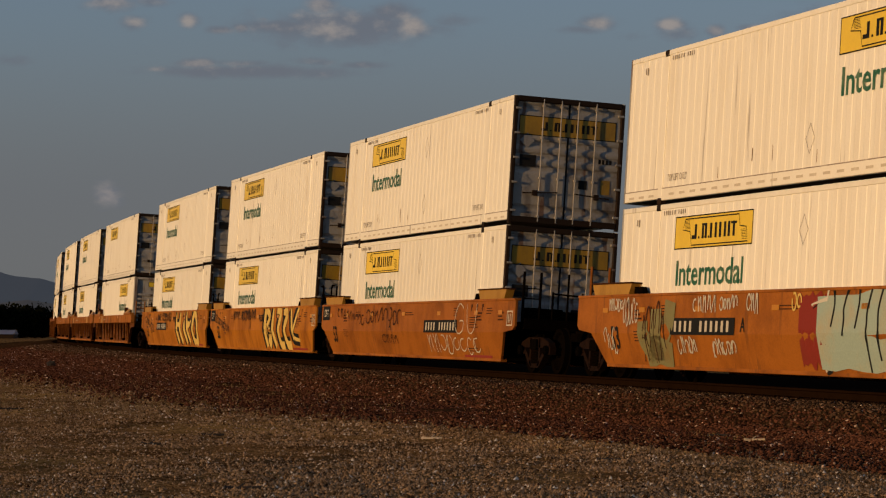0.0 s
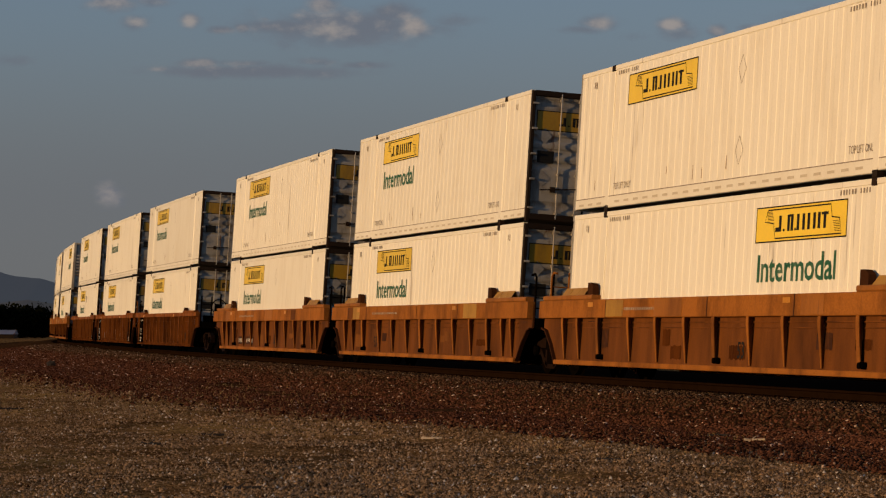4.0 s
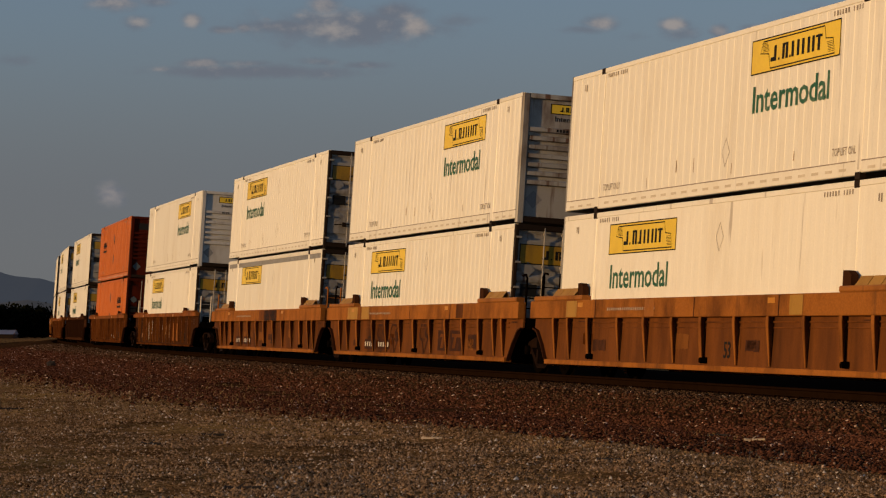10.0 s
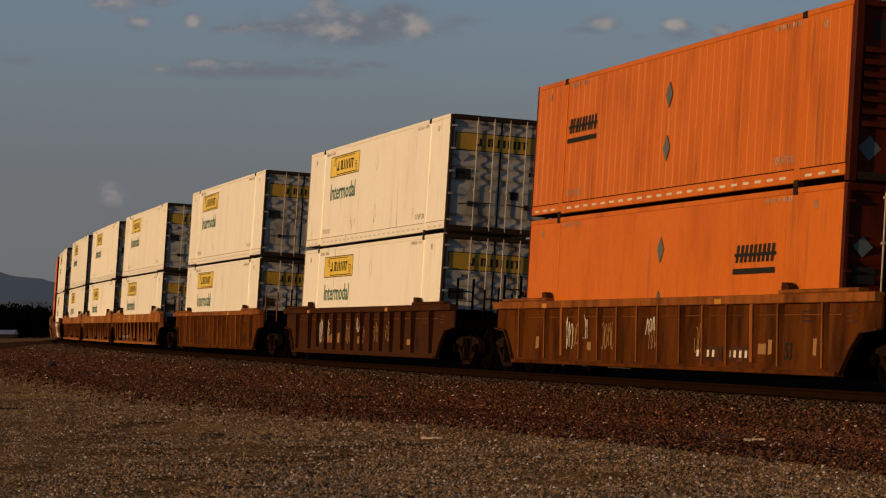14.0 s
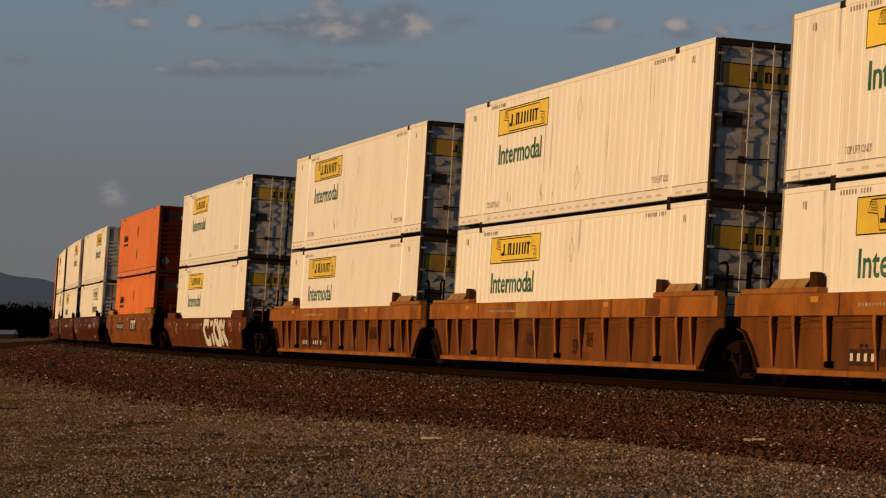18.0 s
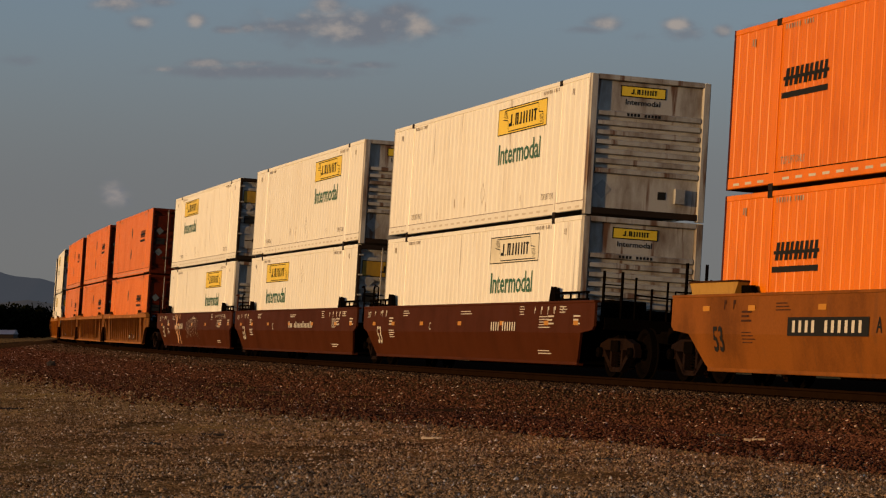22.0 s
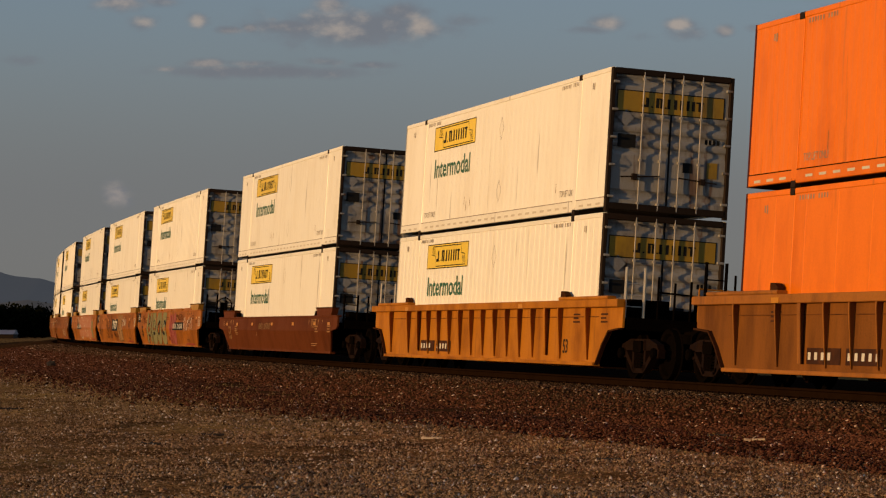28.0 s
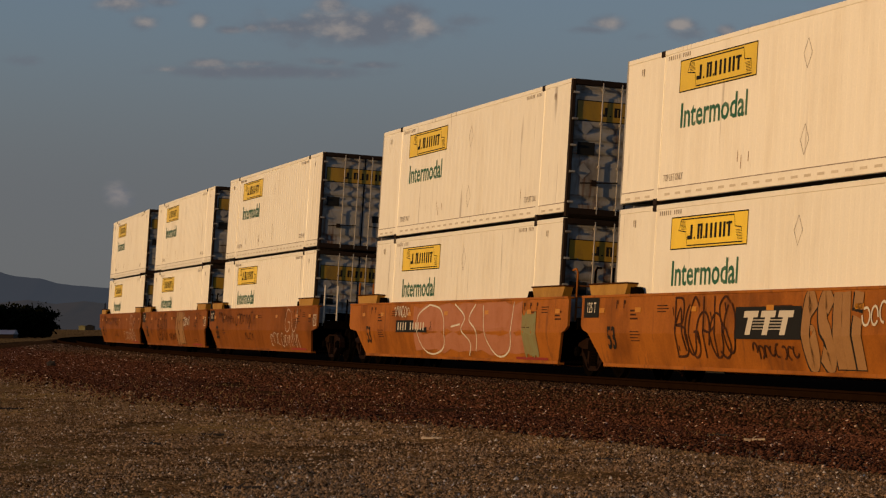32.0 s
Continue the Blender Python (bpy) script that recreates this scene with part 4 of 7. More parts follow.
                            lean.quad((e0, yb - 0.06, top + 0.25), (e1, yb - 0.06, top + 0.25), (e1, yb, top + 0.10), (e0, yb, top + 0.10))
                            part("guide_plate", lean, OCHRE, guide_part, "ochre leaning plate")
                    nub, k = Shape(), wx - d * 2.05
                    tall = 0.34 if chord > 0.3 else 0.19
                    nub.prism([(k - 0.15, top + rise), (k + 0.15, top + rise), (k + 0.15, top + tall - 0.07), (k + 0.02, top + tall), (k - 0.15, top + tall)], "y", ya + 0.03, yb - 0.03)
                    part("locking_lug", nub, UMBER, w, "upright dark brown stop")
                elif paint is MAROON:
                    for z in (0.06, 0.20):
                        g.rod((a0 - 0.2, -s * -1.42, top + z), (a1 + 0.2, -s * -1.42, top + z), 0.025, 6)
                    for q in range(5):
                        e0 = a0 - 0.1 + (a1 - a0 + 0.2) * q / 4
                        g.rod((e0, -s * -1.42, top), (e0, -s * -1.42, top + 0.22), 0.022, 6)
                    k = wx - d * 1.5
                    g.prism([(k - 0.22, top + 0.03), (k + 0.22, top + 0.03), (k + 0.16, top + 0.30), (k - 0.12, top + 0.34)], "y", ya + 0.04, yb - 0.04)
                    part("container_guide", g, IRON, w, "thin black guide rack")
                else:
                    a0, a1 = sorted((wx - d * 2.3, wx + d * 0.65))
                    k0, k1 = (a0 + 0.75, a1) if d > 0 else (a0, a1 - 0.75)
                    g.prism([(k0 + 0.14, top + 0.032), (k1 - 0.14, top + 0.032), (k1, top + 0.23), (k0, top + 0.23)], "y", ya, yb)
                    gp = part("container_guide", g, OCHRE if paint in (TTX_SMOOTH, TTX_YELLOW, TTX_BROWN) else paint, w, "raised container guide block")
                    part("guide_lip", Shape().box(k0 - 0.02, k1 + 0.02, ya - 0.02, yb + 0.02, top + 0.231, top + 0.262), UMBER, gp, "dark worn top lip")
                    q0, q1 = (k1 + 0.02, k1 + 0.5) if d < 0 else (k0 - 0.5, k0 - 0.02)
                    part("locking_lug", Shape().prism([(q0, top + 0.03), (q1, top + 0.03), (q1 - (0.1 if d < 0 else 0), top + 0.17), (q0 + (0.1 if d > 0 else 0), top + 0.17)], "y", ya + 0.05, yb - 0.03), IRON, w, "dark container stop")
        # ladders, grab rails, brake stand
        gr = Shape()
        hx = xe - d * 0.12
        for yy in (-1.30, -0.92):
            gr.path([(hx, yy, 1.1), (hx, yy, top + 0.52), (hx - d * 0.10, yy, top + 0.60), (hx - d * 0.32, yy, top + 0.58)] if yy == -1.30 and not coupled else [(hx, yy, 1.0), (hx, yy, top + 0.62)], 0.030 if coupled else 0.024)
        for i in range(4):
            z = 1.15 + i * 0.22
            gr.rod((hx, -1.30, z), (hx, -0.92, z), 0.014, 6)
        part("ladder", gr, (STEEL if coupled and seed % 5 == 1 else paint if seed % 4 == 3 else IRON), w, "tubular end ladder")
        gr = Shape()
        gr.path([(hx, 0.2, 1.1), (hx, 0.2, top + 0.3), (hx, 1.25, top + 0.3), (hx, 1.25, 1.1)], 0.017)
        part("grab_rail", gr, (paint if seed % 4 == 3 else IRON), w, "tubular grab rail")
        if coupled:
            cp = Shape().box(min(xe, xe + d * 0.62), max(xe, xe + d * 0.62), -0.11, 0.11, 0.76, 0.96, 0.02)
            cp.prism([(xe + d * 0.60, -0.17), (xe + d * 0.98, -0.15), (xe + d * 0.98, 0.02), (xe + d * 0.80, 0.05), (xe + d * 0.92, 0.17), (xe + d * 0.60, 0.17)], "z", 0.72, 1.02)
            part("coupler", cp, IRON, w, "sooty knuckle coupler")
            hs = Shape().path([(xe, 0.35, 0.75), (xe + d * 0.3, 0.33, 0.5), (xe + d * 0.7, 0.25, 0.42), (xe + d * 1.0, 0.12, 0.5)], 0.025)
            part("brake_hose", hs, SEAL, w)
            gear = Shape().box(min(xe - d * 0.25, xe - d * 0.75), max(xe - d * 0.25, xe - d * 0.75), -1.12, -0.35, 1.08, 1.40 + 0.12 * (seed % 2), 0.03)
            gear.box(min(xe - d * 0.2, xe - d * 0.5), max(xe - d * 0.2, xe - d * 0.5), 0.25, 0.85, 1.08, 1.62, 0.03)
            gear.rod((xe - d * 0.95, -1.0, 1.25), (xe - d * 0.95, 0.9, 1.25), 0.13, 10)
            for q in (-0.62, -0.28, 0.05, 0.95):
                gear.rod((xe - d * 0.16, q, 1.0), (xe - d * 0.16, q, top + 0.42 + 0.2 * math.sin(9 * q + seed)), 0.024, 6)
            gear.rod((xe - d * 0.16, -0.62, top + 0.18), (xe - d * 0.16, 0.95, top + 0.12), 0.02, 6)
            part("brake_gear", gear, IRON, w, "sooty brake reservoir, valves and pipes")
            if d > 0 and "brake" in words:
                st = Shape().box(xe - 0.5, xe - 0.3, -0.75, -0.5, 1.08, top + 0.35, 0.02)
                part("brake_stand", st, IRON, w)
                bw = Shape()
                for i in range(20):
                    t, u = 2 * math.pi * i / 20, 2 * math.pi * (i + 1) / 20
                    bw.rod((xe - 0.25, -0.62 + 0.27 * math.cos(t), top + 0.25 + 0.27 * math.sin(t)), (xe - 0.25, -0.62 + 0.27 * math.cos(u), top + 0.25 + 0.27 * math.sin(u)), 0.02, 5)
                for i in range(5):
                    t = 2 * math.pi * i / 5
                    bw.rod((xe - 0.28, -0.62, top + 0.25), (xe - 0.25, -0.62 + 0.27 * math.cos(t), top + 0.25 + 0.27 * math.sin(t)), 0.012, 5)
                part("brake_wheel", bw, IRON, w, "spoked hand brake wheel")
        else:
            part("drawbar", Shape().box(min(xe, xe + d * 0.55), max(xe, xe + d * 0.55), -0.2, 0.2, 0.70, 0.95, 0.02), IRON, w, "articulation casting")
    marks(w, style, paint, face, words, xf, xr, wf, wr, top, chord, rnd, seed)
    return w


def marks(w, style, paint_of, face, words, xf, xr, wf, wr, top, chord, rnd, seed):
    """Painted figures, plates, reflectors and spray paint on the side that faces the camera."""
    y = lambda z: face(z) - 0.004
    light = "light" in words
    ink = INK if not light else BUFF if paint_of is OXIDE else CHALK
    fig = Shape()
    if style == "smooth":
        side_word(fig, "53", HALF - 15.65, 0, 0.55, 0.42, 0.016, 0.85)
        fig.v = [(a, y(c) - 0.002, c) for a, _, c in fig.v]
    else:
        side_word(fig, "53", HALF - (12.6 if seed % 2 == 0 else 6.7) if chord > 0.3 else HALF - 1.75, y(0.44), 0.44, 0.28, 0.012, 0.85)
    part("figures", fig, ink, w, "stencilled figures 53")
    if style == "smooth" and not light and xr > HALF - 17.6:
        # load limit plate at the trailing end, framed notice at the leading end
        base = side_patch(Shape(), max(HALF - 17.25, xr + 0.03), HALF - 16.38, 1.14, top - 0.02, -1.509)
        plate = part("load_plate", base, INK, w, "black plate with white figures 125 T")
        part("figures", side_word(Shape(), "125 T", HALF - 16.8, -1.512, 1.24, 0.20, 0.010, 0.8), CHALK, plate)
        fr, e = Shape(), min(HALF + 1.5, xf - 0.12)
        for x0, x1, z0, z1 in ((e - 0.42, e, 1.28, 1.31), (e - 0.42, e, 0.98, 1.01), (e - 0.42, e - 0.38, 1.01, 1.28), (e - 0.04, e, 1.01, 1.28), (e - 0.31, e - 0.27, 1.05, 1.24), (e - 0.19, e - 0.15, 1.05, 1.24)):
            side_patch(fr, x0, x1, z0, z1, -1.511)
        part("framed_notice", fr, CHALK, w, "white framed notice")
    if style == "ribbed" and chord < 0.3 and "panel" in words:
        for x0, x1, big in ([(HALF - 15.9, HALF - 14.85, True)] if xr > HALF - 17.6 else []) + ([(HALF - 1.1, HALF + 0.1, False)] if xf < HALF + 1.5 else []):
            plate = part("load_plate", Shape().box(x0, x1, -1.440, -1.374, 0.28, top - chord - 0.005), IRON, w, "black end panel with white figures")
            words_on = Shape()
            if big:
                side_word(words_on, "125", (x0 + x1) / 2, -1.443, 0.62, 0.26, 0.014, 0.85)
                side_word(words_on, "53", x0 + 0.42, -1.443, 1.14, 0.11, 0.006, 0.85)
            else:
                side_patch(words_on, x0 + 0.42, x0 + 0.56, 1.02, 1.12, -1.443)
            for z, q0, q1 in ((0.45, 0.3, 0.85), (0.40, 0.45, 0.7), (0.33, 0.4, 0.85), (1.22, 0.55, 1.0)):
                side_patch(words_on, x0 + q0, x0 + q1, z, z + 0.035, -1.443)
            part("figures", words_on, CHALK, plate)
    # owner's plate: bars, no characters
    px = {"plate_left": HALF - (11.2 if style == "smooth" else 11.75), "plate_mid": HALF - 9.2, "plate_right": HALF - 4.45}
    for k, x in px.items():
        if k in words:
            zp = 0.97 if style == "smooth" else 0.51
            base = Shape()
            side_patch(base, x - 1.5, x + 1.5, zp - 0.15, zp + 0.15, y(zp) - 0.001) if style == "smooth" else base.box(x - 1.35, x - 0.1, y(zp) - 0.004, y(zp), zp - 0.13, zp + 0.13).box(x + 0.1, x + 1.35, y(zp) - 0.004, y(zp), zp - 0.13, zp + 0.13)
            bars = Shape()
            for i in range(11):
                if i != 4:
                    a = x - (0.95 if light else 1.30) + i * (0.175 if light else 0.245)
                    if style == "smooth" or abs(a + 0.07 - x) > 0.2:
                        side_patch(bars, a, a + (0.08 if light else 0.105), zp - (0.095 if style == "smooth" else 0.06), zp + (0.095 if style == "smooth" else 0.06), y(zp) - 0.007)
            if light:
                part("numbering", bars, ink, w, "pale bars in place of the number")
            else:
                p = part("number_plate", base, INK if style == "smooth" else SMUDGE, w, "dark plate with pale bars")
                part("numbering", bars, CHALK if style == "smooth" else SILVER, p)
    if "logo" in words:
        zp, x = 1.03, HALF - (8.1 if "mid" in words else 5.7)
        base = side_patch(Shape(), x - 1.36, x + 1.36, zp - 0.27, zp + 0.27, y(zp) - 0.001)
        p = part("emblem_plate", base, INK, w, "black plate with white slanted bar emblem")
        bars, yy = Shape(), y(zp) - 0.005
        for i in range(3):
            a = x - 1.05 + i * 0.72
            bars.quad((a + 0.06, yy, zp + 0.09), (a + 0.66, yy, zp + 0.09), (a + 0.70, yy, zp + 0.20), (a + 0.10, yy, zp + 0.20))
            bars.quad((a + 0.14, yy - 0.001, zp - 0.20), (a + 0.36, yy - 0.001, zp - 0.20), (a + 0.48, yy - 0.001, zp + 0.09), (a + 0.26, yy - 0.001, zp + 0.09))
        for k in range(4):
            side_patch(bars, x - 0.6, x + 0.66, zp - 0.11 + k * 0.05, zp - 0.095 + k * 0.05, yy - 0.002)
        part("emblem", bars, CHALK, p)
    if "word" in words:
        x = HALF - 6.3
        bars = Shape()
        for i in range(17):
            if i != 3:
                a = x - 1.75 + i * 0.21
                side_patch(bars, a, a + 0.12, 0.93, 1.06 + (0.06 if i % 5 == 0 else 0), y(1) - 0.002)
        part("owner_lettering", bars, CHALK, w, "white bars in place of the owner's words")
    # amber reflectors
    zr = (1.04 if light else min(1.28, top - 0.16)) if style == "smooth" else top - 0.10
    for i, x in enumerate((HALF - 16.2, HALF - 14.2, HALF - 11.4, HALF - 8.0, HALF - 4.6, HALF - 1.4, HALF + 0.55)):
        if style == "smooth" or i in (1, 4):
            yy = y(zr) if style == "smooth" else -1.503
            part("reflector", Shape().box(x - 0.15, x + 0.15, yy - 0.003, yy, zr - 0.045, zr + 0.045), AMBER, w, "amber reflector")
    # consolidated stencils
    st = Shape()
    for x in (HALF + 0.6, HALF - 1.1, HALF - 14.4):
        for r in range(3):
            side_patch(st, x - 0.22, x + 0.2 - 0.1 * (r % 2), top - 0.30 - r * 0.075, top - 0.265 - r * 0.075, (y(top - 0.3) if style == "smooth" else -1.377))
    if light:
        side_word(st, "125T", HALF - 16.75, y(top - 0.2), top - 0.26, 0.15, 0.008, 0.85)
        side_word(st, "C", HALF - 10.6, y(top - 0.5), top - 0.58, 0.19, 0.008, 0.85)
        for x in (HALF - 0.3, HALF - 0.9, HALF - 2.2, HALF - 14.9, HALF - 15.5, HALF - 16.1):
            side_patch(st, x - 0.05, x - 0.02, top - 0.22, top - 0.10, y(top - 0.2))
            side_patch(st, x - 0.02, x + 0.04, top - 0.155, top - 0.10, y(top - 0.2))
    if style == "smooth":
        for x, z, rows, wide in ((HALF - 1.9, 1.16, 5, 0.75), (HALF - 0.55, 1.36, 3, 0.5), (HALF - 3.3, 1.38, 4, 0.35), (HALF - 7.9, 1.30, 2, 0.9), (HALF - 14.6, 0.86, 4, 0.55), (HALF - 2.2, 0.46, 2, 0.9), (HALF - 13.2, 1.34, 3, 0.6)):
            for r in range(rows):
                zz = z - 0.055 * r
                if zz < top - 0.06:
                    side_patch(st, x, x + wide * (0.75 + 0.25 * ((r * 7 + seed) % 3) / 2), zz, zz + 0.02, y(zz))
        for x in (HALF - 0.9, HALF - 1.35, HALF - 1.8, HALF - 15.0, HALF - 15.4):
            side_patch(st, x, x + 0.035, top - 0.24, top - 0.08, y(top - 0.1))
            side_patch(st, x + 0.035, x + 0.10, top - 0.15, top - 0.08, y(top - 0.1))
    part("stencil", st, (ink if light else SMUDGE) if style == "smooth" else SMUDGE, w, "small stencilled notices")
    if style == "smooth" and not light:
        part("warning_strip", side_patch(Shape(), HALF - 2.6, HALF - 0.35, 0.27, 0.325, y(0.30)), CRIMSON, w, "dark red strip by the lower edge")
        side_word(sh := Shape(), "A", HALF - 9.35, 0, 0.88, 0.24, 0.008, 0.85)
        sh.v = [(a, y(c) - 0.002, c) for a, _, c in sh.v]
        part("figures", sh, INK, w, "stencilled letter A")
    if style == "ribbed" and chord > 0.3:
        st = Shape()
        for i in range(22):
            side_patch(st, HALF - 12.6 + i * 0.12, HALF - 12.53 + i * 0.12, top - 0.22, top - 0.17, -1.503)
        part("stencil", st, GREY_INK, w)
    # spray paint
    z0, z1 = 0.28, top - 0.05
    on = lambda k: (lambda z: y(z) - k)
    def tag(o0, o1, a, c, n, wd, mat, sd, slope=0.0):
        part("spray_tag", scribble(seed * 17 + sd, HALF - o0, HALF - o1, a, c, n, wd, on(0.006), slope), mat, w, "quick sprayed tag")
    def big(kinds, o0, o1, a, c, wd, mat, dark=INK, lean=0.0, edge=0.055, core=True):
        part("spray_shadow", forms(kinds, HALF - o0, HALF - o1, a, c, wd + edge, on(0.001), lean, dx=-0.03, dz=-0.02), dark, w, "dark sprayed outline")
        part("spray_fill", forms(kinds, HALF - o0, HALF - o1, a, c, wd, on(0.003), lean), mat, w, "swollen sprayed forms")
    def vee(o0, o1, a, c, mat):
        """Two crossed arcs over a pointed tail."""
        sh, x0, k = Shape(), HALF - o0, o0 - o1
        for line in (((0.55, 0.92), (0.15, 0.95), (0.0, 0.7), (0.1, 0.5), (0.45, 0.47)), ((0.95, 0.95), (0.6, 0.8), (0.55, 0.6), (1.0, 0.5)), ((0.5, 0.72), (0.95, 0.48)), ((0.25, 0.5), (0.45, 0.0)), ((0.8, 0.5), (0.45, 0.0))):
            ribbon(sh, smooth_line([(x0 + k * u, a + (c - a) * v) for u, v in line]), 0.028, on(0.004))
        part("spray_tag", sh, mat, w, "faded looped tag")
    if "teal" in words:
        part("spray_field", wavy_field(seed, HALF - 7.05, HALF - 5.9, z0, z1 + 0.05, on(0.0005)), CRIMSON, w, "dark red sprayed edge")
        part("spray_fill", wavy_field(seed + 1, HALF - 6.35, wf + 0.3, z0 - 0.02, z1 + 0.06, on(0.003)), TEAL, w, "pale teal sprayed field")
        edge = Shape()
        ribbon(edge, [(HALF - 6.2, z0), (HALF - 6.55, 1.32), (HALF - 6.0, 1.4), (HALF - 5.95, z1 + 0.04)], 0.035, on(0.005))
        part("spray_line", edge, CHALK, w, "white sprayed edge")
        lines = Shape()
        ribbon(lines, [(HALF - 6.10, z0), (HALF - 6.40, 1.25)], 0.11, on(0.004))
        rnd2 = random.Random(4)
        for k in range(15):
            a = HALF - 5.7 + k * 0.40
            pts = [(a + rnd2.uniform(-0.12, 0.12), z1 + 0.03 - q * rnd2.uniform(0.2, 0.34)) for q in range(rnd2.randint(3, 5))]
            ribbon(lines, smooth_line(pts, 4), 0.028, on(0.005), z0)
        part("spray_line", lines, INK, w, "dark sprayed lines")
        # a round-headed form with two tall ears, kept to plain shapes
        part("spray_fill", forms(((((0.2, 0.0), (0.5, 0.12), (0.85, 0.0)), ((0.5, 0.05), (0.5, 0.5), (0.5, 0.8)), ((0.1, 0.55), (0.12, 0.35), (0.3, 0.15)), ((0.9, 0.95), (0.85, 0.6), (0.6, 0.4))),), HALF - 14.6, HALF - 12.3, z0, z1, 0.26, on(0.003)), OLIVE, w, "olive sprayed form")
        tag(14.2, 13.0, 0.32, 1.45, 5, 0.018, SMUDGE, 1)
        for k, (o0, o1, a, c) in enumerate(((15.2, 14.4, 0.95, 1.55), (16.25, 15.55, 0.45, 0.95), (16.0, 15.2, 1.25, 1.5), (11.65, 10.55, 1.2, 1.52), (10.4, 9.6, 1.22, 1.5), (9.2, 8.7, 1.15, 1.55), (12.4, 11.5, 0.46, 0.8), (10.75, 9.7, 0.44, 0.77))):
            tag(o0, o1, a, c, 5 if o0 - o1 > 0.7 else 3, 0.016, CHALK, 20 + k)
        tag(7.35, 6.95, 1.22, 1.52, 2, 0.02, LEMON, 40)
    if "outline" in words:
        tag(5.7, 1.1, 0.32, 0.80, 8, 0.014, CHALK, 5)
        part("spray_tag", forms((FORM_E, FORM_G), HALF - 3.2, HALF - 1.2, 0.80, 1.5, 0.013, on(0.006)), CHALK, w, "white looped tag")
        tag(15.4, 12.2, 1.1, 1.4, 9, 0.016, SMUDGE, 6, -0.2)
        tag(12.0, 8.2, 1.0, 1.45, 8, 0.02, SMUDGE, 7)
        tag(10.2, 8.6, 0.5, 0.78, 4, 0.016, SMUDGE, 8)
    if "lemon" in words:
        word = BIZZY if seed % 2 else HILO
        part("spray_shadow", swollen(word, HALF - 7.0, HALF - 0.9, z0, z1 + 0.03, on(0.001), 0.13, -0.14), INK, w, "black sprayed outline")
        part("spray_fill", swollen(word, HALF - 7.0, HALF - 0.9, z0, z1 + 0.03, on(0.003)), LEMON, w, "swollen pale yellow sprayed letters")
        tag(16.6, 13.4, 0.92, 1.22, 12, 0.020, INK, 8, -0.42)
        tag(12.5, 11.4, 1.18, 1.5, 4, 0.022, INK, 9)
        tag(11.1, 8.4, 1.15, 1.53, 10, 0.026, INK, 10)
        tag(7.85, 7.1, 1.13, 1.34, 4, 0.02, INK, 11)
    if "silver" in words:
        part("spray_shadow", swollen(CION, HALF - 7.5, HALF - 2.1, z0, z1 + 0.03, on(0.001), 0.09), INK, w, "black sprayed outline")
        part("spray_fill", swollen(CION, HALF - 7.4, HALF - 2.2, z0, z1 + 0.03, on(0.003)), SILVER, w, "swollen silver sprayed letters")
    if "olive" in words:
        big((FORM_A, FORM_B, FORM_C, FORM_D), 14.1, 7.7, z0, z1 + 0.05, 0.20, OLIVE, lean=-0.35, edge=0.07)
        big((FORM_A, FORM_E), 6.85, 4.9, z0, z1 - 0.04, 0.15, PINK, dark=CRIMSON, lean=-0.2, edge=0.06)
        tag(15.6, 14.4, 1.05, 1.4, 4, 0.018, SMUDGE, 40)
        tag(4.9, 3.3, 1.2, 1.45, 6, 0.018, SMUDGE, 41)
        tag(3.0, 0.3, 0.7, 1.35, 3, 0.02, SILVER, 42)
        part("access_panel", Shape().box(HALF - 7.8, HALF - 7.05, y(0.5) - 0.03, y(0.5), 0.42, 0.58, 0.008), paint_of, w)
        for o0, o1 in ((15.9, 14.6), (14.1, 13.0), (12.1, 9.7), (9.0, 6.7), (5.95, 3.55), (2.9, 0.9)):
            part("top_flap", Shape().prism([(HALF - o0, top + 0.031), (HALF - o1, top + 0.031), (HALF - o1 - 0.1, top + 0.11), (HALF - o0 + 0.1, top + 0.11)], "y", -1.52, -1.36), paint_of, w, "low raised flap")
    if "pink" in words:
        part("spray_fill", wavy_field(seed, HALF - 11.0, HALF - 1.9, z0, z1 + 0.02, on(0.002)), SALMON, w, "faded salmon sprayed field")
        part("spray_line", forms((FORM_C, FORM_H, FORM_G), HALF - 10.8, HALF - 2.2, z0 + 0.02, z1, 0.020, on(0.004)), SILVER, w, "pale sprayed outlines")
        part("spray_fill", wavy_field(seed + 2, HALF - 1.9, HALF - 0.9, z0, 1.3, on(0.002)), OLIVE, w, "grey-olive sprayed field")
        tag(13.0, 11.4, 1.2, 1.48, 6, 0.016, CHALK, 42)
    if "scrawl" in words:
        part("spray_tag", forms((FORM_B, FORM_E, FORM_A, FORM_D), HALF - 12.35, HALF - 9.6, 0.42, 1.5, 0.022, on(0.004)), SMUDGE, w, "thin outlined forms")
        tag(12.4, 9.4, 0.42, 1.45, 5, 0.02, SMUDGE, 13)
        big((FORM_E, FORM_D, FORM_A, FORM_F), 6.7, 4.3, z0 + 0.02, z1 + 0.02, 0.16, BUFF, edge=0.03)
        tag(8.8, 6.9, 0.44, 0.70, 8, 0.018, SMUDGE, 14)
        tag(4.5, 3.0, 0.95, 1.35, 5, 0.02, CHALK, 15)
    if "ghost" in words:
        tag(9.6, 6.4, 0.5, 1.35, 6, 0.010, GREY_INK, 16)
        tag(9.2, 6.8, 0.6, 1.38, 7, 0.008, GREY_INK, 17)
        part("spray_tag", forms((FORM_H, FORM_F), HALF - 12.6, HALF - 10.6, 0.3, 1.44, 0.065, on(0.004)), PEACH, w, "pale peach feathered forms")
